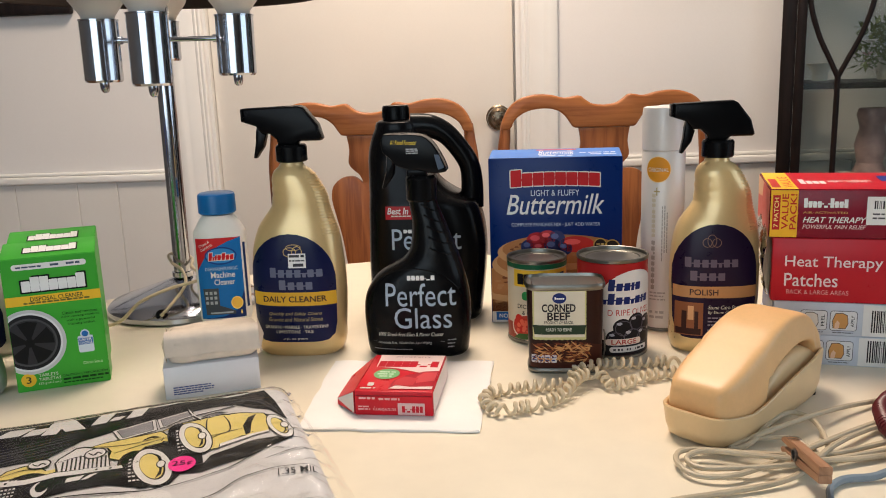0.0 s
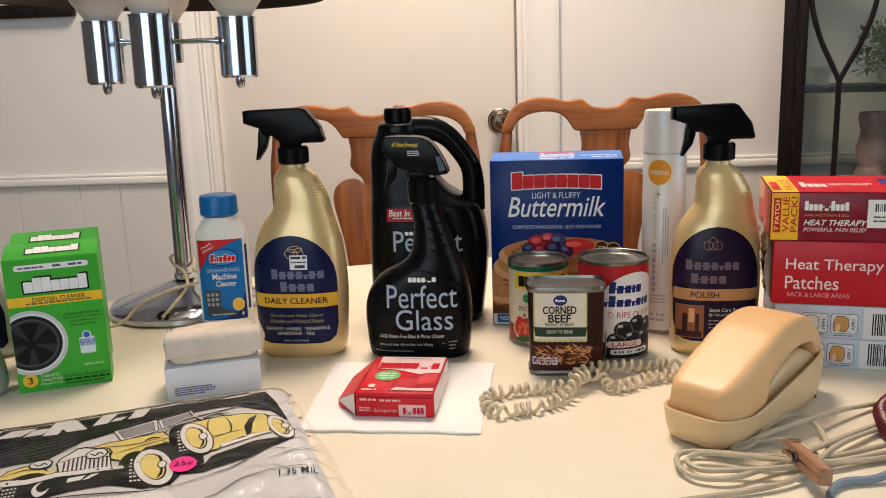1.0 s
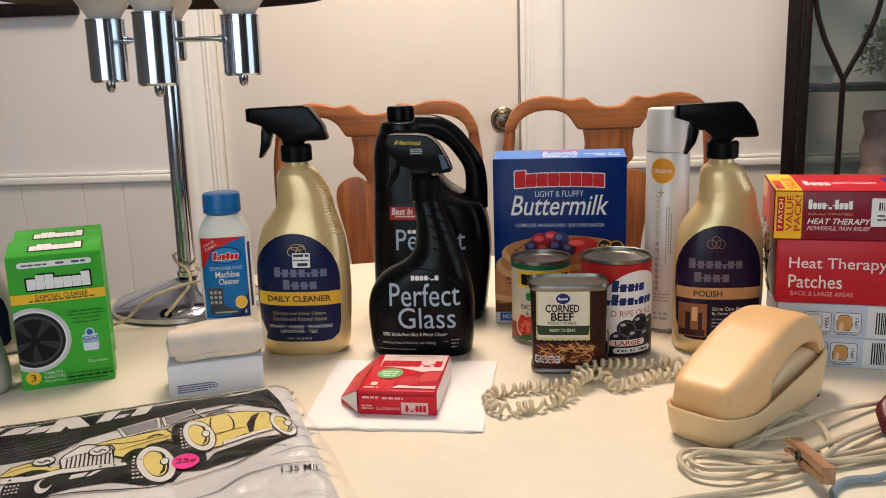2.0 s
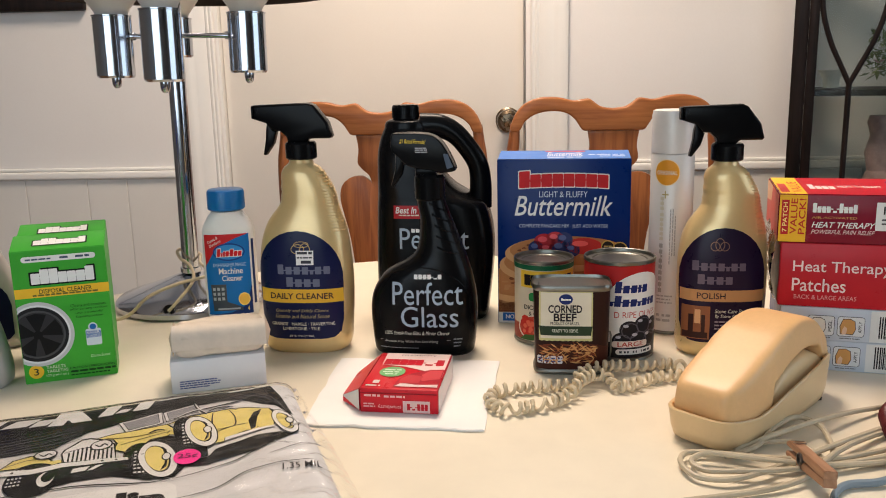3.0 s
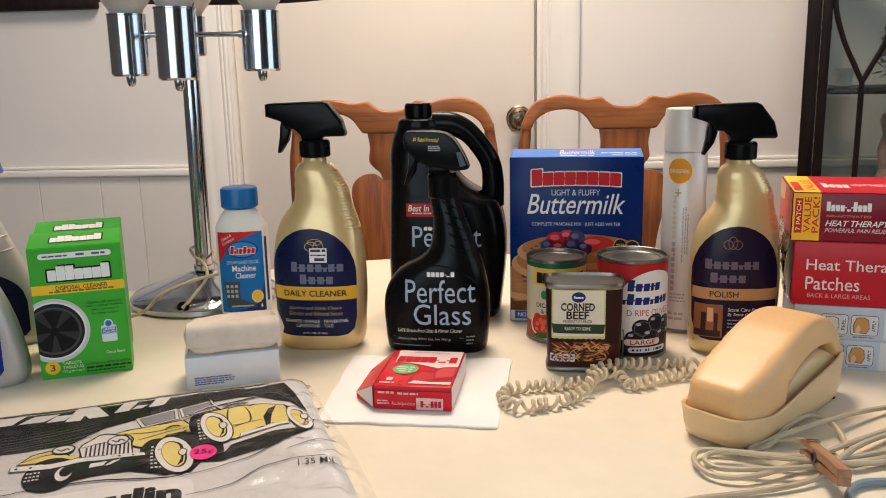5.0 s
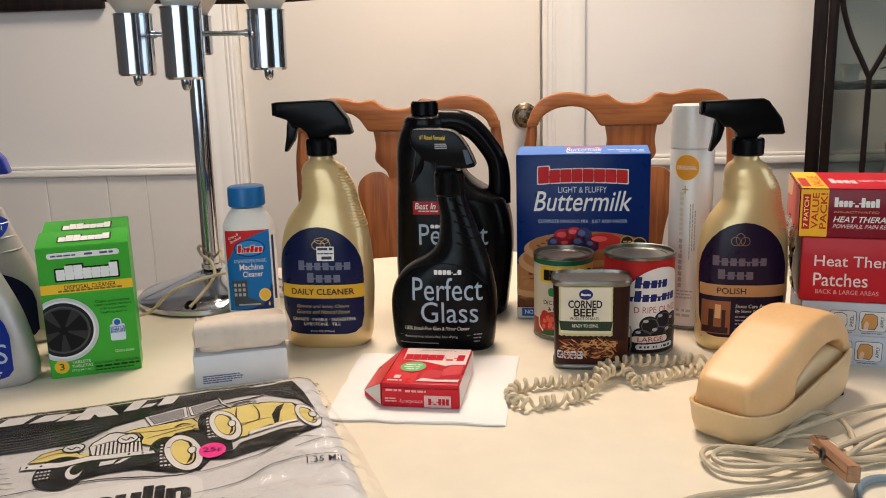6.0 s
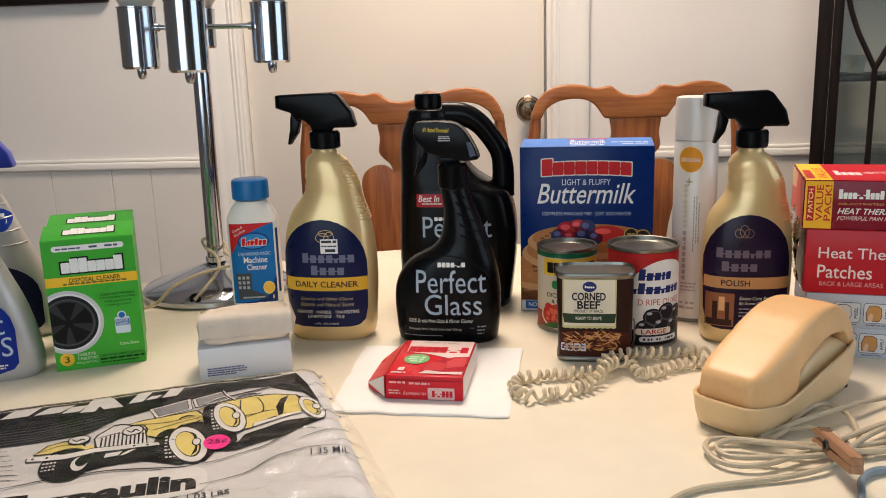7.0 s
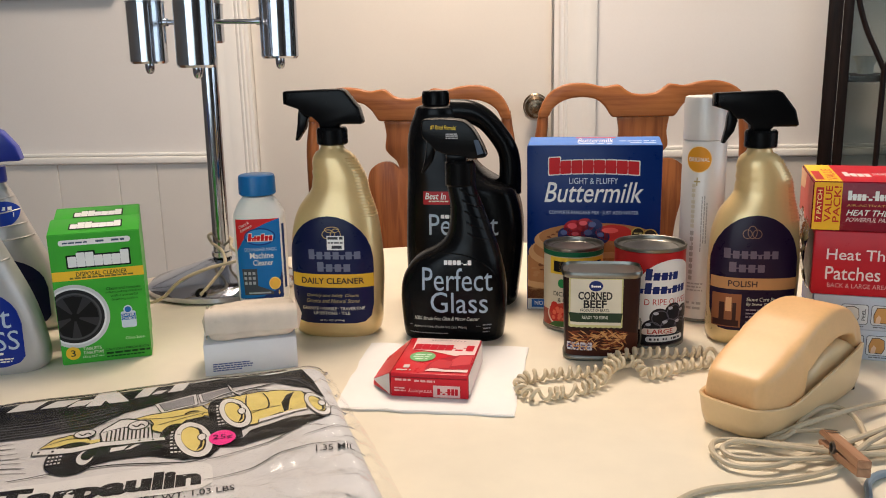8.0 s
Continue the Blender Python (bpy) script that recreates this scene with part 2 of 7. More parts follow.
def plane(o, du, dv):
    o, du, dv = Vector(o), Vector(du).normalized(), Vector(dv).normalized()
    n = du.cross(dv)
    return lambda u, v, off: o + du * u + dv * v + n * off


def round_can(r):
    return lambda u, v, off: Vector(((r + off) * math.sin(u / r), -(r + off) * math.cos(u / r), v))


def poly(pts):
    bm = bmesh.new()
    bm.faces.new([bm.verts.new((x, y, 0)) for x, y in pts])
    bmesh.ops.triangulate(bm, faces=bm.faces[:])
    return bm


def rrect(x0, x1, z0, z1, r=0.0, n=5):
    r = min(r, (x1 - x0) / 2.01, (z1 - z0) / 2.01)
    if r <= 0:
        return poly([(x0, z0), (x1, z0), (x1, z1), (x0, z1)])
    pts = []
    for cx, cz, a in ((x1 - r, z1 - r, 0), (x0 + r, z1 - r, 90), (x0 + r, z0 + r, 180), (x1 - r, z0 + r, 270)):
        pts += [(cx + r * math.cos(radians(a + 90 * k / n)), cz + r * math.sin(radians(a + 90 * k / n))) for k in range(n + 1)]
    return poly(pts)


def disc(cx, cz, rx, rz=None, n=36, a0=0, turn=0):
    rz = rx if rz is None else rz
    c, s = math.cos(radians(turn)), math.sin(radians(turn))
    pts = [(rx * math.cos(2 * math.pi * k / n), rz * math.sin(2 * math.pi * k / n)) for k in range(n)]
    return poly([(cx + x * c - z * s, cz + x * s + z * c) for x, z in pts])


def ringshape(cx, cz, rx, rz, w, n=40):
    bm = bmesh.new()
    a = [bm.verts.new((cx + rx * math.cos(2 * math.pi * k / n), cz + rz * math.sin(2 * math.pi * k / n), 0)) for k in range(n)]
    b = [bm.verts.new((cx + (rx - w) * math.cos(2 * math.pi * k / n), cz + (rz - w) * math.sin(2 * math.pi * k / n), 0)) for k in range(n)]
    for k in range(n):
        bm.faces.new((a[k], a[(k + 1) % n], b[(k + 1) % n], b[k]))
    return bm


def words(s, cx, cz, w, h, shear=0.0, bold=0.0, turn=0):
    """Lettering in the built-in font, fitted to a width and height round a centre."""
    cu = bpy.data.curves.new("lettering", "FONT")
    cu.body, cu.shear, cu.offset, cu.resolution_u = s, shear, bold, 3
    ob = bpy.data.objects.new("lettering", cu)
    me = bpy.data.meshes.new_from_object(ob)
    bm = bmesh.new()
    bm.from_mesh(me)
    bpy.data.objects.remove(ob)
    bpy.data.curves.remove(cu)
    bpy.data.meshes.remove(me)
    xs, ys = [v.co.x for v in bm.verts], [v.co.y for v in bm.verts]
    sx, sy = w / (max(xs) - min(xs)), h / (max(ys) - min(ys))
    c, s_ = math.cos(radians(turn)), math.sin(radians(turn))
    for v in bm.verts:
        x, y = (v.co.x - (max(xs) + min(xs)) / 2) * sx, (v.co.y - (max(ys) + min(ys)) / 2) * sy
        v.co = (cx + x * c - y * s_, cz + x * s_ + y * c, 0)
    return bm


def bars(lines, gap=0.35, seed=1):
    """Unreadable small print: rows of short bars. lines: x0, x1, z, height."""
    rnd = random.Random(seed)
    bm = bmesh.new()
    for x0, x1, z, h in lines:
        x = x0
        while x < x1 - h * 0.5:
            w = min(rnd.uniform(1.6, 4.2) * h, x1 - x)
            bm.faces.new([bm.verts.new(p) for p in ((x, z, 0), (x + w, z, 0), (x + w, z + h, 0), (x, z + h, 0))])
            x += w + gap * h * 1.6
    return bm


def mark(bumps, cx, cz, w, h, fill=0.8, lean=0.0, arch=0.0, grow=0.0):
    """A brand mark as one plain block: a row of rounded bars on a thin strip, whose heights go by the digits 1 to 9 (0: a gap)."""
    share = [0.35 if k == "0" else 0.55 if k in "135" else 1.0 for k in bumps]
    unit, low = w / sum(share), cz - h / 2
    strip = (low + 0.34 * h - grow, low + 0.46 * h + grow)
    x, lower, upper = cx - w / 2, [], []
    for k, q in zip(bumps, share):
        bw = q * unit
        if k != "0":
            a, b = x + bw * (1 - fill) / 2 - grow, x + bw * (1 + fill) / 2 + grow
            if upper:
                a = max(a, upper[-1][0] + 1e-5)
            top, bot = low + h * (int(k) + (k in "135")) / 9 + grow, low - grow
            c = min(b - a, h) * 0.07
            upper += [(a, strip[1]), (a, top - c), (a + c, top), (b - c, top), (b, top - c), (b, strip[1])]
            lower += [(a, strip[0]), (a, bot + c), (a + c, bot), (b - c, bot), (b, bot + c), (b, strip[0])]
        x += bw
    bm = bmesh.new()
    bm.faces.new([bm.verts.new((px, pz, 0)) for px, pz in upper + lower[::-1]])
    bmesh.ops.triangulate(bm, faces=bm.faces[:])
    for v in bm.verts:
        v.co.x, v.co.y = v.co.x + lean * (v.co.y - low), v.co.y + arch * (1 - ((v.co.x - cx) / (w / 2)) ** 2) * h
    return bm


def decal(name, bm, material, parent, surf, layer=1, step=0.0, label=""):
    """Flat artwork laid on a surface; finely cut where the surface is a bottle."""
    curved = hasattr(surf, "__self__")
    if curved and name != "printed_text":
        step = 0.003
    if step:
        for axis in (0, 1):
            lo, hi = min(v.co[axis] for v in bm.verts), max(v.co[axis] for v in bm.verts)
            k = math.ceil(lo / step + 1e-6)
            while k * step < hi - 1e-6:
                co, no = Vector((0, 0, 0)), Vector((0, 0, 0))
                co[axis], no[axis] = k * step, 1
                bmesh.ops.bisect_plane(bm, geom=bm.verts[:] + bm.edges[:] + bm.faces[:], plane_co=co, plane_no=no)
                k += 1
    for v in bm.verts:
        v.co = surf(v.co.x, v.co.y, (0.0007 if curved and not step else 0.0004) + 0.0001 * layer)
    return part(name, bm, material, parent, label, smooth=40)


# ---- room ----


def structure(name, bm, material, label, category, smooth=30):
    return tagged(part(name, bm, material, None, label, smooth), "", category, "", "structure")


YW = 2.25
structure("floor", box(-2.35, 2.35, -2.15, YW + 0.12, -0.1, 0), M_floor, "brown polished wooden floor boards", "floor")
structure("ceiling", box(-2.35, 2.35, -2.15, YW + 0.12, 2.45, 2.55), M_ceil, "plain white painted ceiling", "ceiling")
DX0, DX1, DH = -0.69, 0.146, 2.04
structure("wall_north", join(box(-2.35, DX0 - 0.004, YW, YW + 0.12, 0, 2.45), box(DX1 + 0.004, 2.35, YW, YW + 0.12, 0, 2.45), box(DX0 - 0.004, DX1 + 0.004, YW, YW + 0.12, DH + 0.004, 2.45)),
          M_wall, "off-white painted dining room wall with a doorway", "wall")
# unseen closing walls, kept dark to limit fill and give chrome contrast
structure("wall_west", box(-2.35, -2.2, -2.0, YW, 0, 2.45), M_dim, "plain unseen side wall, darkened to cut bounce light", "wall")
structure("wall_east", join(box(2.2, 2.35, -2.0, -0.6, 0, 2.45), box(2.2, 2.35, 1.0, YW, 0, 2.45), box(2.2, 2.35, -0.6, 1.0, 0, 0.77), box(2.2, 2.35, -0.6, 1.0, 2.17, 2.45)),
          M_dim, "unseen side wall with a window opening, darkened to cut bounce light", "wall")
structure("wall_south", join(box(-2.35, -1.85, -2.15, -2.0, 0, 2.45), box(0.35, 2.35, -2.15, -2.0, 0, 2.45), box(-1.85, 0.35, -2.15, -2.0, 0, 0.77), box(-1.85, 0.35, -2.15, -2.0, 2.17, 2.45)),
          M_dim, "unseen wall with a window opening, darkened to cut bounce light", "wall")
for nm, m, hw, hh in (("window_1", pose(-0.75, -2.07, 1.47), 1.1, 0.7), ("window_2", pose(2.27, 0.2, 1.47, 0, 0, 90), 0.8, 0.7)):
    w = thing(nm, m, "white-framed daylight window with two panes", "window", kind="structure")
    part("window_frame", join(box(-hw, -hw + 0.06, -0.03, 0.03, -hh, hh), box(hw - 0.06, hw, -0.03, 0.03, -hh, hh), box(-hw + 0.06, hw - 0.06, -0.03, 0.03, hh - 0.06, hh),
                              box(-hw + 0.06, hw - 0.06, -0.03, 0.03, -hh, -hh + 0.06), box(-hw + 0.06, hw - 0.06, -0.025, 0.025, -0.025, 0.025)), M_trim, w)
    for z in (-0.335, 0.335):
        pane = part("pane", box(-hw + 0.06, hw - 0.06, -0.003, 0.003, z - 0.3, z + 0.3), M_glass, w)
        pane.visible_shadow = False

# door in the north wall with casing and a round knob
door = thing("door_1", pose(0, YW, 0), "closed cream-painted flush door with aged brass knob", "door", kind="structure")
part("door_leaf", box(DX0 + 0.0062, DX1 - 0.012, 0.018, 0.055, 0.008, DH - 0.006, 0.003), M_door, door)
part("jamb", join(box(DX1 - 0.03, DX1 - 0.0062, 0.0565, 0.075, 0, DH - 0.003), box(DX0 + 0.0052, DX0 + 0.03, 0.0565, 0.075, 0, DH - 0.003), box(DX0 - 0.004, DX0 + 0.005, -0.002, 0.12, 0, DH + 0.004), box(DX1 - 0.006, DX1 + 0.004, -0.002, 0.12, 0, DH + 0.004), box(DX0 + 0.005, DX1 - 0.006, -0.002, 0.12, DH - 0.002, DH + 0.004)), M_trim, door)
knob = part("door_knob", lathe([(0, 0), (0.034, 0), (0.034, 0.004), (0.027, 0.008), (0.013, 0.011), (0.011, 0.026), (0.02, 0.031), (0.0285, 0.04), (0.031, 0.05), (0.029, 0.06), (0.022, 0.066), (0.019, 0.0655), (0.011, 0.068), (0, 0.069)], 48), M_knob, door, "round aged brass door knob")
knob.matrix_basis = pose(0.092, 0.018, 0.925, 90, 0, 0)


def moulding(x0, x1, z0, z1):
    """Vertical casing, from the door's side x0 outwards: two small beads, a flat and a soft ogee."""
    prof = [(0.0, 0.0), (0.0, 0.009), (0.03, 0.012), (0.08, 0.0125), (0.115, 0.0095), (0.13, 0.0095), (0.15, 0.0125), (0.20, 0.013), (0.235, 0.0105), (0.26, 0.0125), (0.60, 0.0135), (0.66, 0.0145), (0.74, 0.0178), (0.80, 0.0188), (0.96, 0.0192), (1.0, 0.017), (1.0, 0.0)]
    bm = bmesh.new()
    a, b = ([bm.verts.new((x0 + u * (x1 - x0), -t, z)) for u, t in prof] for z in (z0, z1))
    bm.faces.new(a), bm.faces.new(b[::-1])
    for k in range(len(prof)):
        n = (k + 1) % len(prof)
        bm.faces.new((a[k], a[n], b[n], b[k]))
    bmesh.ops.recalc_face_normals(bm, faces=bm.faces[:])
    return bm


for x0, x1 in ((DX0 - 0.006, DX0 - 0.098), (DX1 + 0.006, DX1 + 0.104)):
    ob = structure("trim", moulding(x0, x1, 0, DH + 0.004), M_trim, "white moulded door casing", "door casing", 50)
    ob.location.y = YW
structure("trim", box(DX0 - 0.098, DX1 + 0.104, YW - 0.025, YW, DH + 0.006, DH + 0.1, 0.004), M_trim, "white moulded head casing over the door", "door casing")
RZ = 0.784
for x0, x1 in ((-2.2, DX0 - 0.1), (DX1 + 0.106, 2.2)):
    structure("trim", join(box(x0, x1, YW - 0.019, YW, RZ, RZ + 0.021, 0.005, 3), box(x0, x1, YW - 0.010, YW, RZ + 0.0215, RZ + 0.031, 0.004, 3)), M_trim, "white painted chair rail moulding", "chair rail")
    structure("baseboard", box(x0, x1, YW - 0.018, YW, 0, 0.11, 0.004), M_trim, "white painted baseboard", "baseboard")
# wainscot boards under the rail, of two alternating widths
wains = thing("wall_panelling", pose(0, YW, 0), "off-white vertical board wainscot below the chair rail", "panelling", kind="structure")
x, k = DX0 - 0.102, 0
while x > -2.15:
    w = (0.185, 0.115, 0.18)[k % 3]
    part("plank", box(max(x - w, -2.198) + 0.0005, x - 0.0005, -0.008, 0, 0.112, RZ - 0.001, 0.0016, 1), M_panel, wains)
    x, k = x - w, k + 1
x, k = DX1 + 0.108, 0
while x < 2.15:
    w = (0.115, 0.18, 0.185)[k % 3]
    part("plank", box(x + 0.0005, min(x + w, 2.198) - 0.0005, -0.008, 0, 0.112, RZ - 0.001, 0.0016, 1), M_panel, wains)
    x, k = x + w, k + 1

fr = thing("picture_frame", pose(-1.4, YW, 1.24), "dark brown wooden picture frame hung on the wall", "picture frame")
part("frame", join(box(-0.37, 0.36, -0.028, -0.002, 0, 0.035, 0.006), box(-0.37, 0.36, -0.028, -0.002, 0.565, 0.6, 0.006), box(-0.37, -0.335, -0.028, -0.002, 0.036, 0.564, 0.006), box(0.325, 0.36, -0.028, -0.002, 0.036, 0.564, 0.006)), M_dark, fr)
part("picture", box(-0.334, 0.324, -0.012, -0.004, 0.036, 0.564), M_card, fr)

cl = thing("ceiling_light", pose(-0.06, 1.40, 2.45), "square warm ceiling light fixture", "ceiling light")
part("frame", box(-0.32, 0.32, -0.32, 0.32, -0.05, 0, 0.006), M_trim, cl)
bulbmat = bpy.data.materials.new("lit_diffuser")
bulbmat.use_nodes = True
bulbmat.node_tree.nodes["Principled BSDF"].inputs["Emission Color"].default_value = (1, 0.82, 0.655, 1)
bulbmat.node_tree.nodes["Principled BSDF"].inputs["Emission Strength"].default_value = 3
part("diffuser", box(-0.28, 0.28, -0.28, 0.28, -0.07, -0.051, 0.006), bulbmat, cl)

# ---- table ----
TX, TY, TA, TB, TZ = 0.10, 0.79, 0.75, 0.575, 0.75
tab = thing("dining_table", pose(TX, TY, 0), "oval wooden dining table under a cream cloth", "table")
topm = lathe([(0, 0.715), (0.99, 0.715), (1, 0.72), (1, 0.74), (0.99, 0.7455), (0, 0.7455)], 96)
for v in topm.verts:
    v.co.x *= TA
    v.co.y *= TB
part("tabletop", topm, M_oak_x, tab)
part("apron", join(box(-0.42, 0.42, -0.3, -0.28, 0.62, 0.714), box(-0.42, 0.42, 0.28, 0.3, 0.62, 0.714), box(-0.42, -0.4, -0.279, 0.279, 0.62, 0.714), box(0.4, 0.42, -0.279, 0.279, 0.62, 0.714)), M_oak_x, tab)
for sx in (-1, 1):
    for sy in (-1, 1):
        leg = part("leg", lathe([(0.018, 0), (0.02, 0.03), (0.026, 0.3), (0.034, 0.55), (0.03, 0.6), (0.04, 0.619), (0.04, 0.713)], 20), M_oak_z, tab)
        leg.location = (sx * 0.36, sy * 0.24, 0)
clo = bmesh.new()
N = 192
prof = [(0.0, 0.75), (0.35, 0.75), (0.7, 0.75), (0.9, 0.75), (0.975, 0.7499), (0.992, 0.7485), (1.004, 0.744), (1.010, 0.735), (1.012, 0.70), (1.016, 0.64), (1.02, 0.58), (1.024, 0.53)]
rings = []
for r, z in prof:
    ring = []
    for i in range(N):
        a = 2 * math.pi * i / N
        fold = (0.75 - z) * (0.10 * math.sin(a * 17 + 1.3 * math.sin(3 * a)) + 0.05 * math.sin(a * 31))
        ring.append(clo.verts.new((TA * math.cos(a) * (r + fold * 0.6), TB * math.sin(a) * (r + fold * 0.6), z)))
    rings.append(ring)
bmesh.ops.remove_doubles(clo, verts=rings[0], dist=1e-5)
clo.verts.ensure_lookup_table()
mid = [v for v in clo.verts if v.co.to_2d().length < 1e-6][0]
for i in range(N):
    j = (i + 1) % N
    clo.faces.new((mid, rings[1][i], rings[1][j]))
for a, b in zip(rings[1:], rings[2:]):
    for i in range(N):
        j = (i + 1) % N
        clo.faces.new((a[i], b[i], b[j], a[j]))
for v in clo.verts:
    if v.co.z > 0.7495:
        v.co.z = 0.75
cloth = tagged(part("tablecloth", clo, M_cloth, None, "plain cream vinyl tablecloth draped over the oval table", 60), "", "tablecloth")
cloth.location = (TX, TY, 0)

# ---- chairs behind the table ----


def dining_chair(m, label):
    ch = thing("dining_chair", m, label, "chair", "oak dining chairs")
    half = [(0, 0.976), (0.022, 0.979), (0.036, 0.988), (0.047, 0.997), (0.058, 0.997), (0.078, 0.994), (0.105, 1.001), (0.135, 1.003), (0.160, 0.997), (0.181, 0.983), (0.196, 0.960), (0.203, 0.93)]
    inner = [(0.185, 0.93), (0.176, 0.948), (0.160, 0.962), (0.140, 0.970), (0.115, 0.972), (0.092, 0.967), (0.076, 0.954), (0.066, 0.938), (0.060, 0.9295), (0.052, 0.928)]
    right = [(x, 0.93 + (z - 0.93) * 0.9) for x, z in half + inner]
    smooth_right = [(p.x, p.z) for p in spline([(x, 0, z) for x, z in right], 3)]
    outline = smooth_right + [(-x, z) for x, z in smooth_right[::-1][:-1]]
    part("crest_rail", slab(outline, -0.012, 0.012, 0.0045, 3), M_oak_x, ch)
    for s in (-1, 1):
        path = spline([(s * 0.1935, 0, 0.944), (s * 0.1955, 0, 0.915), (s * 0.2005, 0, 0.86), (s * 0.200, 0.004, 0.75), (s * 0.186, 0.004, 0.62), (s * 0.178, -0.004, 0.47), (s * 0.178, 0.012, 0.3), (s * 0.178, 0.06, 0.0)], 6)
        part("post", tube(path, lambda t: 0.0092 + 0.0035 * min(1, t * 4), 14, 1.0), M_oak_z, ch)
    lob = [(0.050, 0.9275), (0.046, 0.9), (0.049, 0.874), (0.040, 0.860), (0.027, 0.848), (0.0215, 0.832), (0.028, 0.838), (0.042, 0.846), (0.065, 0.843), (0.083, 0.827), (0.087, 0.80), (0.080, 0.765), (0.070, 0.72), (0.062, 0.66), (0.05, 0.60), (0.055, 0.53), (0.075, 0.4905)]
    lob = [(p.x, p.z) for p in spline([(x, 0, z) for x, z in lob], 3)]
    part("splat", slab(lob + [(-x, z) for x, z in lob[::-1]], -0.007, 0.007, 0.003, 2), M_oak_z, ch)
    part("seat", slab([(-0.22, 0.455), (0.22, 0.455), (0.21, 0.475), (0.18, 0.49), (-0.18, 0.49), (-0.21, 0.475)], -0.43, -0.014, 0.004), M_oak_x, ch)
    for s in (-1, 1):
        leg = part("leg", tube(spline([(0, 0, 0.4545), (s * 0.012, -0.012, 0.38), (s * 0.006, -0.004, 0.2), (s * 0.004, 0.0, 0.06), (s * 0.012, -0.012, 0.0)], 6), lambda t: 0.03 - 0.014 * min(1, 1.4 * t) + 0.012 * max(0, t - 0.85) / 0.15, 12), M_oak_z, ch)
        leg.location = (s * 0.18, -0.395, 0)
    part("stretcher", box(-0.19, 0.19, -0.42, -0.02, 0.40, 0.4545, 0.003), M_oak_x, ch)
    return ch


CHY = 1.64
ch1 = dining_chair(pose(-0.172, CHY, 0.009), "honey-oak dining chair with carved crest and shaped splat")
copy_thing(ch1, pose(0.289, CHY + 0.01, 0.009))

# ---- china cabinet ----
cab = thing("china_cabinet", pose(0.712, 1.90, 0, 0, 0, -20), "dark mahogany china cabinet with glazed doors and curved mullions", "cabinet")
CW, CD = 1.1, 0.32
part("side_panel", join(box(0, 0.028, -0.012, 0.03, 0.70, 1.95, 0.003), box(0, 0.028, CD - 0.04, CD, 0.70, 1.95, 0.003), box(0, 0.028, 0.03, CD - 0.04, 0.70, 0.735), box(0, 0.028, 0.03, CD - 0.04, 1.9, 1.95)), M_dark, cab)
part("side_panel", box(CW - 0.028, CW, -0.012, CD, 0.70, 1.95, 0.003), M_dark, cab)
part("body", box(0.0, CW, -0.03, CD, 0.0, 0.698, 0.006), M_dark, cab)
part("top", box(-0.03, CW + 0.03, -0.04, CD, 1.951, 2.02, 0.01), M_dark, cab)
for z in (0.985, 1.32, 1.62):
    part("shelf", box(0.03, CW - 0.03, 0.03, CD - 0.03, z, z + 0.014, 0.003), M_dark, cab)
part("shelf", box(0.03, CW - 0.03, 0.03, CD - 0.03, 0.7, 0.76, 0.003), M_dark, cab)
sg = part("side_glass", box(0.012, 0.016, 0.03, CD - 0.04, 0.735, 1.9), M_glass, cab)
sg.visible_shadow = False
for d in range(2):
    x0 = 0.03 + d * (CW - 0.06) / 2
    x1 = x0 + (CW - 0.06) / 2 - 0.002
    dr = part("door", join(box(x0, x0 + 0.02, -0.012, 0.012, 0.70, 1.95, 0.004), box(x1 - 0.02, x1, -0.012, 0.012, 0.70, 1.95, 0.004), box(x0 + 0.02, x1 - 0.02, -0.012, 0.012, 0.70, 0.735, 0.003), box(x0 + 0.02, x1 - 0.02, -0.012, 0.012, 1.91, 1.95, 0.003)), M_dark, cab)
    gl = part("pane", box(x0 + 0.02, x1 - 0.02, 0.0, 0.004, 0.735, 1.91), M_glass, dr)
    gl.visible_shadow = False
    # mullion that forks into two bowed bars
    for c in ((x0 + 0.087, 0.075), (x1 - 0.087, 0.075)):
        cx, sp = c
        part("mullion", tube([Vector((cx, -0.004, z)) for z in np.linspace(0.735, 1.012, 8)], 0.0060, 8), M_dark, dr)
        for s in (-1, 1):
            part("mullion", tube(spline([(cx, -0.004, 1.012), (cx + s * 0.018, -0.004, 1.05), (cx + s * 0.043, -0.004, 1.105), (cx + s * 0.062, -0.004, 1.175), (cx + s * 0.062, -0.004, 1.25), (cx + s * 0.03, -0.004, 1.36), (cx, -0.004, 1.45)], 6), 0.0056, 8), M_dark, dr)

pl = thing("silk_plant", pose(0.985, 1.975, 1.0), "green artificial plant in a pale pot on the shelf", "plant")
part("pot", lathe([(0, 0), (0.025, 0), (0.035, 0.045), (0.037, 0.05), (0.03, 0.05), (0.0, 0.045)], 24), M_cerwhite, pl)
lv, rnd = bmesh.new(), random.Random(4)
for i in range(520):
    a, r, z = rnd.uniform(0, 6.28), rnd.uniform(0.0, 0.075), rnd.uniform(0.03, 0.125)
    c, d = Vector((r * math.cos(a), r * math.sin(a), z)), Vector((rnd.uniform(-1, 1), rnd.uniform(-1, 1), rnd.uniform(-0.5, 1))).normalized()
    s = d.cross(Vector((0.3, 0.2, 1))).normalized() * 0.006
    L = 0.028
    lv.faces.new([lv.verts.new(q) for q in (c, c + d * L * 0.4 + s, c + d * L, c + d * L * 0.4 - s)])
part("leaves", lv, M_leaf, pl, smooth=0)
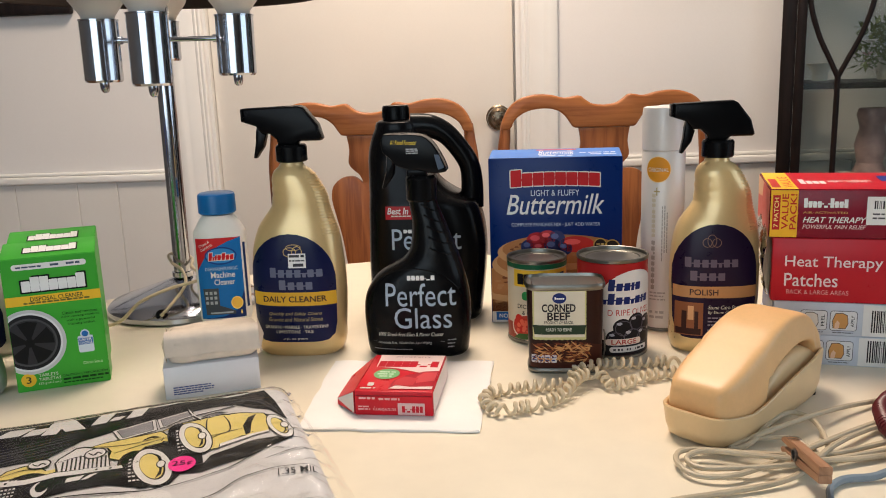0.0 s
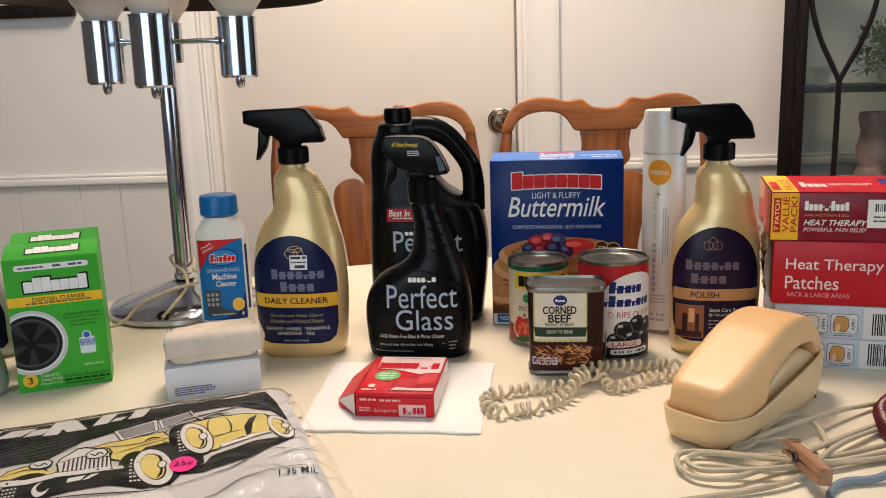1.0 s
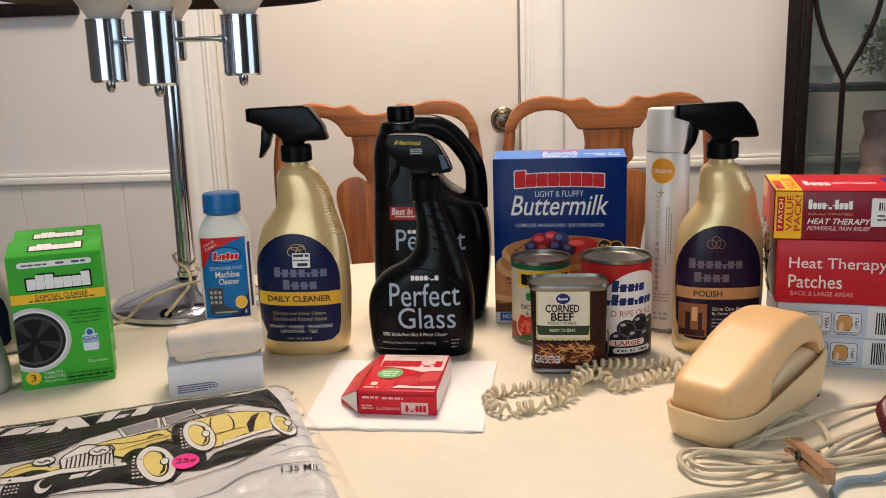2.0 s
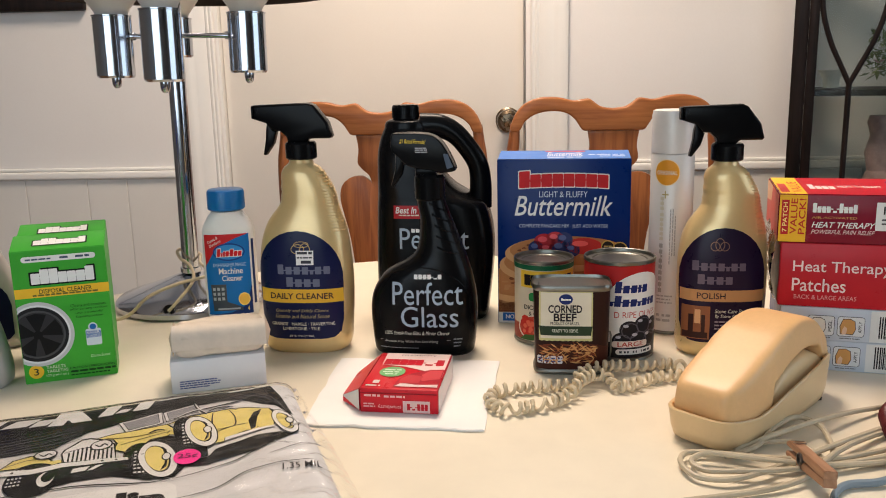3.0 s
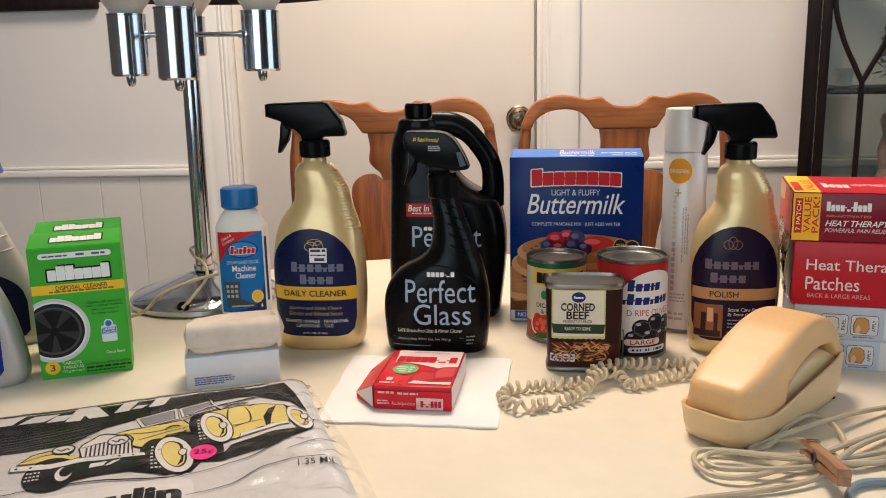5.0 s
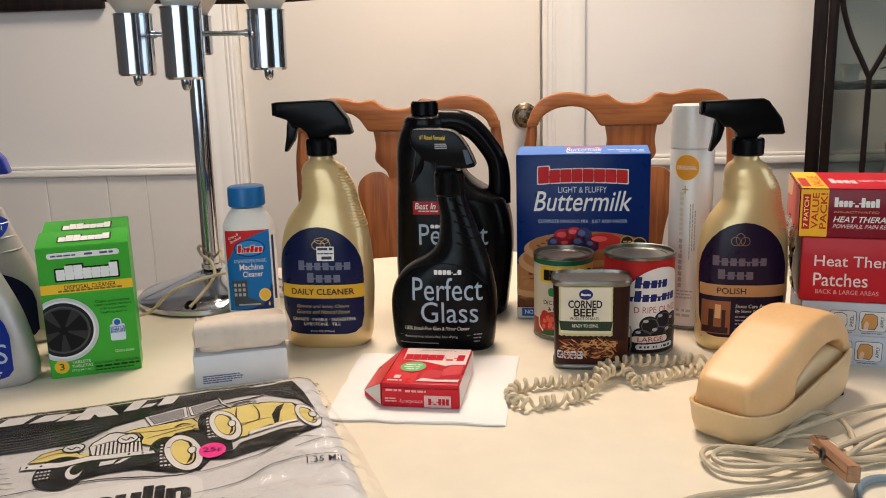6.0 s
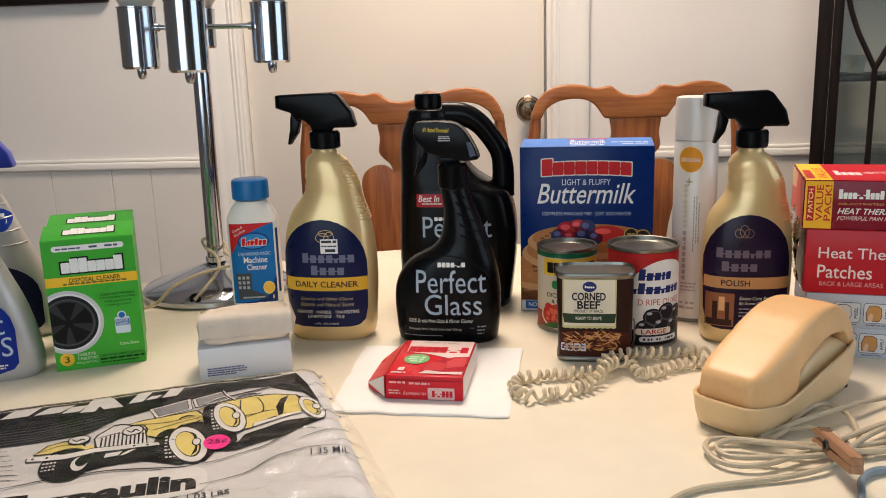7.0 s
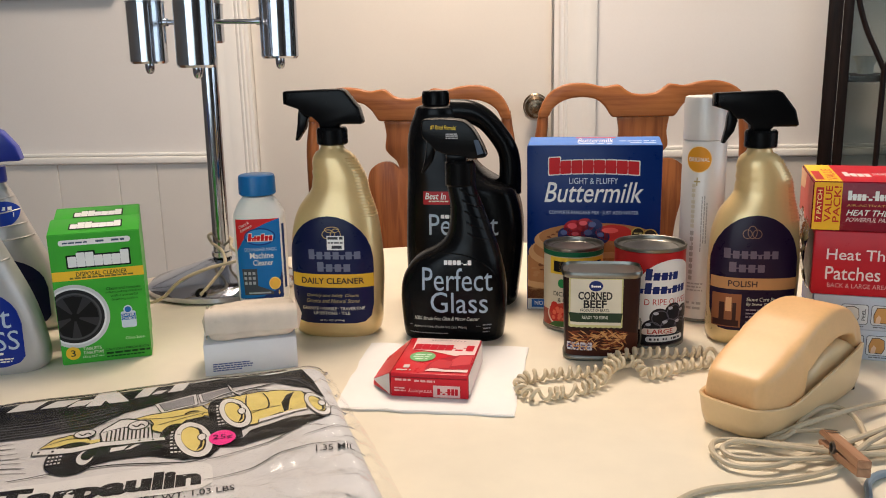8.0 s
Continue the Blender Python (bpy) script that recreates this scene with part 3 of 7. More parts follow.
for i in range(9):
    a, z = i * 2.4, 0.045 + 0.009 * i
    fl_ = part("flower", lathe([(0, 0), (0.006, 0.002), (0.013, 0.008), (0.011, 0.009), (0.004, 0.005), (0, 0.005)], 10), M_cerpink if i % 2 else M_cerwhite, pl)
    fl_.location = (0.06 * math.cos(a), 0.06 * math.sin(a) - 0.02, z)
vs = thing("ceramic_figurine", pose(0.945, 1.955, 0.762), "pale pink ceramic ornament in the cabinet", "ornament")
part("ornament", lathe([(0, 0), (0.035, 0), (0.04, 0.02), (0.028, 0.05), (0.036, 0.09), (0.026, 0.13), (0.034, 0.16), (0.03, 0.175), (0, 0.17)], 24), M_cerpink, vs)
for k, (bx, by) in enumerate(((0.87, 1.93), (0.94, 1.89), (1.01, 1.95))):
    d = tagged(part("ceramic_dish", lathe([(0, 0), (0.016, 0), (0.02, 0.008), (0.034, 0.03), (0.032, 0.031), (0.018, 0.012), (0, 0.008)], 24), M_cerwhite, None, "small pale glazed dish inside the cabinet"), "", "dish", "cabinet dishes")
    d.location = (bx, by, 0.762)
bw = tagged(part("ceramic_dish", lathe([(0, 0), (0.016, 0), (0.018, 0.02), (0.03, 0.04), (0.028, 0.041), (0, 0.02)], 24), M_cerwhite, None, "small white glazed cup on the cabinet shelf"), "", "dish", "cabinet dishes")
bw.location = (0.83, 1.98, 1.001)

# ---- chrome table lamp ----
lamp = thing("table_lamp", pose(-0.371, 1.08, TZ), "chrome table lamp with four bulb cups and dark shade", "lamp")
part("base", lathe([(0, 0.0), (0.098, 0.0), (0.102, 0.003), (0.102, 0.009), (0.098, 0.013), (0.07, 0.022), (0.035, 0.034), (0.014, 0.042), (0, 0.043)], 96), M_chrome, lamp)
part("pole", lathe([(0.0115, 0.04), (0.0115, 0.46), (0, 0.46)], 32), M_chrome, lamp)
part("collar", lathe([(0.011, 0.043), (0.0142, 0.044), (0.0142, 0.05), (0.011, 0.051)], 32), M_chrome, lamp)
cups = [(0.008 + 0.089 * math.cos(radians(q)), 0.089 * math.sin(radians(q))) for q in (181, 4, 277, 115)]
for n, (cx, cy) in enumerate(cups):
    low = (0.3155, 0.3185, 0.3095, 0.3420)[n]
    cup = part("cup", lathe([(0, low), (0.0222, low), (0.0246, low + 0.003), (0.0246, 0.394), (0.0255, 0.3945), (0.0255, 0.396), (0.0238, 0.396), (0.0228, low + 0.012), (0, low + 0.01)], 48), M_chrome, lamp)
    cup.location = (cx, cy, -0.006)
    part("finial", lathe([(0, -0.0135), (0.003, -0.013), (0.0052, -0.0105), (0.0062, -0.006), (0.0064, -0.001), (0.0064, 0.001)], 20), M_chrome, cup).location = (0, 0, low - 0.0002)
    bulb = part("bulb", lathe([(0.018, 0.385), (0.019, 0.394), (0.0225, 0.402), (0.029, 0.411), (0.036, 0.421), (0.0385, 0.432), (0.036, 0.447), (0.024, 0.462), (0, 0.468)], 32), M_bulb, cup, "frosted white bulb")
    d = Vector((cx, cy, 0)).normalized()
    reach = math.hypot(cx, cy) - 0.0240
    part("arm", tube([d * 0.008 + Vector((0, 0, 0.362)), d * reach + Vector((0, 0, 0.362))], 0.0033, 12), M_chrome, lamp)
    part("ferrule", tube([d * (reach - 0.005) + Vector((0, 0, 0.362)), d * (reach + 0.001) + Vector((0, 0, 0.362))], 0.0052, 16), M_chrome, lamp)
part("shade", lathe([(0.212, 0.417), (0.214, 0.415), (0.216, 0.417), (0.19, 0.615), (0.188, 0.615), (0.212, 0.417)], 72), M_shade, lamp, "dark brown drum lampshade")
part("socket", lathe([(0.006, -0.002), (0.0075, 0.0), (0.0075, 0.004), (0.006, 0.005), (0.003, 0.004)], 16), M_black, lamp).matrix_basis = pose(0.004, -0.094, 0.014, 75, 0, 0)
part("power_cord", tube(spline([(0.004, -0.099, 0.014), (0.018, -0.088, 0.030), (0.026, -0.062, 0.046), (0.014, -0.035, 0.058), (-0.006, -0.018, 0.066), (-0.0145, -0.004, 0.074), (-0.006, 0.0135, 0.073), (0.0135, 0.006, 0.066), (0.020, -0.014, 0.058), (0.046, -0.040, 0.050),
                            (0.040, -0.062, 0.050), (0.012, -0.082, 0.046), (-0.02, -0.100, 0.034), (-0.045, -0.110, 0.012), (-0.08, -0.112, 0.004), (-0.14, -0.115, 0.003), (-0.2, -0.08, 0.003), (-0.25, 0.02, 0.003)], 8), 0.0022, 8), M_coil, lamp, "ivory flex")

# the pole stands a little out of plumb
for ob in lamp.children:
    if ob.name.split(".")[0] in ("pole", "cup", "arm", "ferrule", "shade", "collar"):
        ob.matrix_basis = Matrix(((1, 0, 0.026, 0), (0, 1, 0, 0), (0, 0, 1, 0), (0, 0, 0, 1))) @ ob.matrix_basis

# ---- bottles ----


def trigger(parent, x, z, s, material, sx=1.0):
    """Spray head: body, nozzle, blue insert and trigger lever, on a collar at x, z."""
    body = [(-0.056, 0.050), (0.014, 0.052), (0.020, 0.049), (0.036, 0.028), (0.0405, 0.011), (0.038, 0.0085), (0.012, 0.0085), (0.007, 0.004), (-0.0145, 0.004), (-0.016, 0.011), (-0.024, 0.018), (-0.034, 0.0185), (-0.041, 0.028), (-0.056, 0.033)]
    hd = part("spray_head", slab([(x + a * s, z + b * s) for a, b in body], -0.0105 * s, 0.0105 * s, 0.003 * s, 3), material, parent, smooth=45)
    part("nozzle", box(x - 0.0595 * s, x - 0.0565 * s, -0.0085 * s, 0.0085 * s, z + 0.0335 * s, z + 0.0495 * s, 0.0012), material, hd)
    lev = [(-0.0405, 0.0285), (-0.034, 0.020), (-0.030, 0.017), (-0.034, 0.003), (-0.0445, -0.0115), (-0.0475, -0.011), (-0.0435, 0.008), (-0.0425, 0.020)]
    part("trigger_lever", slab([(x + a * s, z + b * s) for a, b in lev], -0.0065 * s, 0.0065 * s, 0.0015 * s), material, hd, smooth=45)
    return hd


def gold_bottle(m, label, navy, lift=0.0, slim=1.0):
    """Pearl-gold spray bottle with an arched wrap label; returns the thing and its shape."""
    bt = thing("spray_bottle", m, label, "spray bottle", "gold spray bottles")
    rows = [(0, -.043, .043, .024, 2.6), (.003, -.047, .047, .027, 2.6), (.009, -.0495, .0495, .0295, 2.6), (.035, -.051, .051, .031, 2.6), (.07, -.0535, .0515, .031, 2.6), (.092, -.0545, .0503, .0305, 2.6), (.113, -.0545, .0478, .0295, 2.5), (.133, -.0515, .0447, .0275, 2.4), (.148, -.0460, .0403, .0252, 2.3), (.157, -.0400, .0370, .0235, 2.2),
            (.164, -.0345, .0346, .0224, 2.2), (.170, -.0312, .0330, .0218, 2.2), (.177, -.0306, .0315, .0213, 2.2), (.182, -.0298, .0297, .0209, 2.2), (.187, -.0306, .0275, .0205, 2.2), (.192, -.0299, .0245, .0201, 2.2), (.198, -.0305, .0208, .0195, 2.2), (.204, -.0296, .0170, .0186, 2.1), (.209, -.027, .0125, .0165, 2.0), (.213, -.022, .006, .0138, 2.0), (.2185, -.0205, .0045, .0125, 2.0)]
    thin = lambda z: 1 - (1 - slim) * min(1, max(0, (0.205 - z) / 0.10))
    rows = [(z, a * thin(z) + 0.047 * z, b * thin(z) + 0.047 * z, c, e) for z, a, b, c, e in rows]
    lf = Loft(rows)
    part("bottle", lf.mesh(), M_gold, bt)
    rb = []
    for i in range(20):
        z = 0.139 + i * 0.0034
        cx, hw, hd, e = lf.at(z)
        pts = [Vector((cx + (hw + 0.0004) * math.copysign(abs(math.cos(a)) ** (2 / e), math.cos(a)), -hd * 1.01 * abs(math.sin(a)) ** (2 / e) * math.copysign(1, math.sin(a)), z)) for a in np.linspace(-0.5, 0.85, 14)]
        rb.append(tube(pts, 0.0006, 6))
    part("grip_ribs", join(*rb), M_gold, bt)
    part("collar", lathe([(0.0155, 0.2175), (0.0172, 0.219), (0.0172, 0.234), (0.0155, 0.2365), (0, 0.2365)], 40), M_black, bt).location = (0.0027, 0, 0)
    trigger(bt, 0.0035, 0.2325, 0.885, M_black)
    arch = [(-0.050, 0.040), (-0.047, 0.026), (-0.040, 0.020), (-0.03, 0.0185), (0.03, 0.0185), (0.040, 0.020), (0.047, 0.026), (0.050, 0.040), (0.0515, 0.08)] + [(0.0515 * math.cos(a), 0.0865 + lift + 0.0545 * math.sin(a) ** 0.9) for a in np.linspace(0.1, math.pi - 0.1, 15)] + [(-0.0515, 0.08)]
    arch = [(x * 0.945 * slim - 0.0008, z) for x, z in arch]
    decal("label", poly(arch), navy, bt, lf.front, 1, 0.0035, "")
    return bt, lf, arch


INK_pale = ink(104, 108, 128)
INK_white, INK_cream = ink(236, 234, 230), ink(226, 222, 205)
M_navy, M_purple = ink(17, 23, 62, 0.3), ink(34, 20, 44, 0.3)
g1, lf, arch = gold_bottle(pose(-0.162, 0.884, TZ, 0, 0, -2), "pearl-gold spray cleaner bottle with navy label and black trigger", M_navy)
decal("band", rrect(-0.0462, 0.0475, 0.0606, 0.0760), ink(222, 172, 52), g1, lf.front, 2, 0.006)
decal("printed_text", words("DAILY CLEANER", 0.002, 0.0683, 0.072, 0.0070, bold=0.018), ink(58, 40, 40), g1, lf.front, 3)
decal("brand_mark", mark("9777377", 0.0055, 0.0985, 0.061, 0.0110, 0.74), INK_pale, g1, lf.front, 3)
decal("brand_mark", mark("9777", 0.0045, 0.0845, 0.040, 0.0110, 0.74), INK_pale, g1, lf.front, 3)
decal("emblem", join(ringshape(0.000, 0.121, 0.0075, 0.0055, 0.0007), ringshape(0.008, 0.120, 0.006, 0.0075, 0.0007), ringshape(0.004, 0.126, 0.0085, 0.0035, 0.0006)), ink(206, 176, 110), g1, lf.front, 2)
decal("price_sticker", rrect(-0.0020, 0.0175, 0.1035, 0.1195), INK_white, g1, lf.front, 4)
decal("printed_text", bars([(-0.0008, 0.0162, 0.1155, 0.0028), (-0.0008, 0.0162, 0.111, 0.0015), (0.0035, 0.0162, 0.1052, 0.0034)], seed=2), ink(60, 60, 66), g1, lf.front, 5)
decal("printed_text", words("Quickly and Safely Cleans", 0.0015, 0.0512, 0.060, 0.0046, 0.25), ink(176, 160, 116), g1, lf.front, 3)
decal("printed_text", words("Granite and Natural Stone", 0.0015, 0.0452, 0.061, 0.0046, 0.25), ink(176, 160, 116), g1, lf.front, 3)
decal("printed_text", words("GRANITE \u00b7 MARBLE \u00b7 TRAVERTINE", 0.0015, 0.0362, 0.072, 0.0037), INK_cream, g1, lf.front, 3)
decal("printed_text", words("LIMESTONE \u00b7 TILE", 0.0, 0.0308, 0.042, 0.0035), INK_cream, g1, lf.front, 3)
decal("printed_text", words("24 FL. OZ. (710ml)", 0, 0.0222, 0.028, 0.0027), INK_cream, g1, lf.front, 3)

g2, lf, arch = gold_bottle(pose(0.2965, 0.868, TZ, 0, 0, -3) @ Matrix.Scale(0.965, 4), "pearl-gold spray polish bottle with dark purple label", M_purple, 0.006, 0.92)
decal("band", rrect(-0.0445, 0.0440, 0.0655, 0.0785), ink(196, 142, 92), g2, lf.front, 2, 0.006)
decal("printed_text", words("POLISH", -0.0135, 0.072, 0.03, 0.0068, bold=0.01), ink(44, 32, 40), g2, lf.front, 3)
decal("brand_mark", mark("9777377", -0.006, 0.1055, 0.058, 0.0110, 0.74), ink(108, 92, 104), g2, lf.front, 3)
decal("brand_mark", mark("9777", -0.010, 0.0905, 0.039, 0.0110, 0.74), ink(108, 92, 104), g2, lf.front, 3)
decal("emblem", join(ringshape(-0.0110, 0.127, 0.005, 0.005, 0.0007), ringshape(-0.0010, 0.127, 0.005, 0.005, 0.0007), ringshape(-0.0060, 0.129, 0.005, 0.007, 0.0007)), ink(140, 104, 84), g2, lf.front, 2)
decal("picture_print", rrect(-0.0425, -0.014, 0.022, 0.060), ink(150, 92, 60), g2, lf.front, 2, 0.006)
decal("picture_print", join(rrect(-0.0415, -0.016, 0.023, 0.030), rrect(-0.036, -0.031, 0.027, 0.05), rrect(-0.023, -0.019, 0.027, 0.05)), ink(60, 34, 30), g2, lf.front, 3, 0.006)
decal("picture_print", rrect(-0.030, -0.024, 0.040, 0.056), ink(226, 170, 120), g2, lf.front, 3, 0.006)
decal("printed_text", words("Stone Care Products", 0.013, 0.055, 0.044, 0.0042, 0.2), INK_cream, g2, lf.front, 3)
decal("printed_text", words("By Stone Care Experts", 0.013, 0.049, 0.044, 0.0042, 0.2), INK_cream, g2, lf.front, 3)
decal("printed_text", bars([(-0.009, 0.032, 0.042, 0.0016), (-0.009, 0.03, 0.038, 0.0016), (-0.009, 0.032, 0.034, 0.0016), (-0.009, 0.025, 0.028, 0.0016), (-0.009, 0.025, 0.024, 0.0016)], seed=8), ink(150, 136, 150), g2, lf.front, 3)

# black glass cleaner spray bottle
pg = thing("spray_bottle", pose(-0.026, 0.872, TZ, 0, 0, -3), "glossy black glass cleaner spray bottle", "spray bottle")
lf = Loft([(0, -.052, .052, .024, 3), (.003, -.0550, .0550, .027, 3), (.010, -.0570, .0565, .0285, 3), (.026, -.0588, .0578, .029, 3), (.048, -.0603, .0587, .029, 3), (.062, -.0595, .0580, .0288, 2.9), (.073, -.0565, .0565, .0283, 2.8), (.083, -.0510, .0545, .0275, 2.6), (.091, -.0445, .0525, .0267, 2.5), (.098, -.0350, .0506, .0258, 2.3), (.103, -.0258, .0492, .0250, 2.2),
           (.107, -.0185, .0478, .0243, 2.1), (.112, -.0125, .0461, .0236, 2.1), (.119, -.0082, .0432, .0228, 2.1), (.128, -.0060, .0397, .0216, 2.1), (.140, -.0048, .0350, .020, 2.1), (.151, -.0048, .0308, .0186, 2.0), (.164, -.0070, .0256, .0165, 2.0), (.173, -.0085, .0225, .0150, 2.0)])
lf.rows[:, 1:3] += 0.018 * lf.rows[:, :1]
part("bottle", lf.mesh(), M_blackgloss, pg)
part("collar", lathe([(0.0155, 0.172), (0.0168, 0.174), (0.0168, 0.197), (0.0145, 0.200), (0, 0.200)], 40), M_black, pg).location = (0.0095, 0, 0)
head = [(p.x, p.z) for p in spline([(-0.030, 0, 0.2410), (-0.024, 0, 0.2450), (0.008, 0, 0.2440), (0.022, 0, 0.237), (0.032, 0, 0.222), (0.0385, 0, 0.207), (0.036, 0, 0.2035), (0.022, 0, 0.2025), (0.012, 0, 0.2055), (-0.004, 0, 0.2075), (-0.016, 0, 0.212), (-0.022, 0, 0.219), (-0.030, 0, 0.227)], 3, True)]
hd = part("spray_head", slab(head, -0.0125, 0.0125, 0.004, 3), M_blackgloss, pg, smooth=50)
part("neck_insert", box(-0.005, 0.017, -0.009, 0.009, 0.1985, 0.2075, 0.002), M_black, hd)
part("trigger_lever", slab([(-0.026, 0.226), (-0.017, 0.217), (-0.020, 0.200), (-0.030, 0.186), (-0.033, 0.187), (-0.028, 0.203)], -0.006, 0.006, 0.0015), M_black, hd, smooth=45)
part("blue_clip", slab([(0.026, 0.2225), (0.031, 0.2225), (0.0365, 0.2085), (0.030, 0.2065)], -0.0132, -0.0124, 0.0), mat("dark_blue_plastic", (0.05, 0.075, 0.12), 0.3), hd, "dull blue clip")
decal("printed_text", words("#1 Rated Formula!", -0.0065, 0.2360, 0.028, 0.0052, 0.2, 0.014, turn=-3), ink(230, 196, 60), hd, flat(-0.0125), 1)
decal("printed_text", bars([(-0.004, 0.008, 0.2285, 0.0011), (-0.004, 0.009, 0.2265, 0.0011), (-0.004, 0.009, 0.2242, 0.0011)], seed=5), ink(190, 190, 190), hd, flat(-0.0125), 1)
for i in range(5):
    z = 0.114 + i * 0.0118
    pts = []
    for q in np.linspace(0.05, 0.97, 12):
        cx, hw, dd, e = lf.at(z + 0.010 * (1 - q) ** 1.5)
        u = cx - hw * 0.1 + q * hw * 1.09
        pts.append(lf.front(min(u, cx + hw * 0.995), z + 0.010 * (1 - q) ** 1.5, 0.0002))
    part("grip_ridge", tube(pts, 0.0010, 8), M_blackgloss, pg)
edge = [Vector(lf.front(0.0575 * math.cos(a) * 0.93, 0.058 + 0.043 * math.sin(a), 0.0002)) for a in np.linspace(0.12, math.pi - 0.12, 40)]
part("label_edge", tube(edge, 0.0007, 6), M_blackgloss, pg)
INK_silverblue = ink(172, 186, 200)
decal("printed_text", words("Perfect", 0.007, 0.0725, 0.077, 0.0255), INK_silverblue, pg, lf.front, 2, 0.008)
decal("printed_text", words("Glass", 0.009, 0.0465, 0.063, 0.0235), INK_silverblue, pg, lf.front, 2, 0.008)
decal("brand_mark", mark("8888028", 0.008, 0.0915, 0.031, 0.0058, 0.8), INK_white, pg, lf.front, 2)
decal("printed_text", words("100% Streak-Free Glass & Mirror Cleaner", -0.005, 0.0282, 0.072, 0.0042, 0.25), INK_cream, pg, lf.front, 2)
decal("printed_text", words("Ammonia Free, Works Fast, Less Wiping", -0.012, 0.0182, 0.06, 0.0038, 0.25), ink(180, 178, 170), pg, lf.front, 2)
decal("printed_text", join(rrect(-0.047, 0.032, 0.0195, 0.0199), bars([(-0.047, -0.003, 0.0105, 0.001), (0.035, 0.045, 0.0205, 0.0014), (0.035, 0.043, 0.0165, 0.0014), (0.035, 0.042, 0.0125, 0.0014)], seed=4)), ink(140, 140, 140), pg, lf.front, 2)

# black refill jug
jg = thing("refill_jug", pose(-0.0235, 1.02, TZ, 0, 0, -3) @ Matrix.Diagonal((0.94, 0.96, 1.018, 1)), "large black plastic refill jug with moulded handle", "jug")
lf = Loft([(0, -.068, .068, .040, 4), (.004, -.072, .072, .045, 4), (.012, -.074, .074, .048, 4), (.14, -.074, .0735, .048, 4), (.148, -.074, .068, .047, 3.6), (.155, -.074, .052, .045, 3.2), (.166, -.074, .032, .042, 3), (.182, -.074, .016, .038, 2.8), (.205, -.0735, .008, .034, 2.6), (.222, -.070, .002, .030, 2.4),
           (.236, -.064, -.006, .025, 2.2), (.246, -.058, -.012, .021, 2), (.2475, -.052, -.0185, .0155, 2)])
part("body", lf.mesh(), M_blackgloss, jg)
part("handle", tube(spline([(-0.015, 0, 0.238), (0.010, 0, 0.2375), (0.030, 0, 0.2285), (0.047, 0, 0.211), (0.0600, 0, 0.191), (0.0638, 0, 0.168), (0.0625, 0, 0.138)], 8), lambda t: 0.0115 + 0.0025 * abs(2 * t - 1) ** 2, 20, 1.15), M_blackgloss, jg)
part("cap", lathe([(0.0162, 0.2465), (0.0176, 0.2475), (0.0176, 0.262), (0.0165, 0.264), (0, 0.264)], 48), M_black, jg).location = (-0.0352, 0, 0)
cp = []
for i in range(40):
    b = box(-0.0004, 0.0004, -0.0181, -0.0174, 0.249, 0.261)
    bmesh.ops.rotate(b, verts=b.verts[:], cent=(0, 0, 0), matrix=Matrix.Rotation(2 * math.pi * i / 40, 3, "Z"))
    cp.append(b)
part("cap_ridges", join(*cp), M_black, jg).location = (-0.0352, 0, 0)
decal("label", rrect(-0.0475, -0.012, 0.1302, 0.1460), ink(178, 30, 36), jg, lf.front, 1, 0.01, "red printed flash")
decal("printed_text", words("Best In", -0.0310, 0.1405, 0.028, 0.0080, 0.2, 0.015), INK_white, jg, lf.front, 2)
decal("printed_text", bars([(-0.040, -0.014, 0.1335, 0.0016)], seed=3), INK_cream, jg, lf.front, 2)
decal("printed_text", words("Perfect", 0.0055, 0.106, 0.091, 0.0258), INK_silverblue, jg, lf.front, 1, 0.01)
decal("brand_mark", mark("8888028", -0.0060, 0.1160, 0.038, 0.0050, 0.8), INK_white, jg, lf.front, 1)

# white powder bottle with blue cap
gb = thing("cleaner_bottle", pose(-0.2895, 1.008, TZ, 0, 0, 12) @ Matrix.Diagonal((0.88, 0.9, 1, 1)), "white dishwasher cleaner bottle with blue screw cap", "bottle")
lf = Loft([(0, -.033, .033, .019, 3.2), (.004, -.036, .036, .022, 3.2), (.02, -.037, .037, .0225, 3.2), (.11, -.037, .037, .0225, 3.2), (.119, -.0365, .0365, .0222, 3), (.127, -.032, .032, .021, 2.6), (.134, -.0275, .0275, .0205, 2.2), (.138, -.0235, .0235, .0205, 2), (.1405, -.022, .022, .020, 2)])
part("bottle", lf.mesh(), M_whitep, gb)
part("cap", lathe([(0.0250, 0.1425), (0.0268, 0.144), (0.0266, 0.164), (0.0255, 0.1672), (0.0235, 0.1682), (0, 0.1682)], 56), M_capblue, gb, "ribbed blue screw cap")
decal("label", rrect(-0.033, 0.030, 0.008, 0.113), ink(22, 112, 186), gb, lf.front, 1, 0.006)
decal("label_corner", poly([(-0.033, 0.113), (0.030, 0.113), (0.012, 0.108), (-0.008, 0.100), (-0.022, 0.088), (-0.033, 0.072)]), ink(206, 40, 44), gb, lf.front, 2, 0.006)
decal("brand_mark", ringshape(0.001, 0.090, 0.0225, 0.0115, 0.0018), ink(20, 60, 130), gb, lf.front, 3, 0.006)
decal("brand_mark", disc(0.001, 0.090, 0.0205, 0.0095), ink(50, 140, 210), gb, lf.front, 3, 0.006)
decal("brand_mark", mark("9356866", 0.001, 0.0895, 0.036, 0.0100, 0.8, 0.15, grow=0.0008), INK_white, gb, lf.front, 4)
decal("brand_mark", mark("9356866", 0.001, 0.0895, 0.036, 0.0100, 0.8, 0.15), ink(206, 30, 40), gb, lf.front, 6)
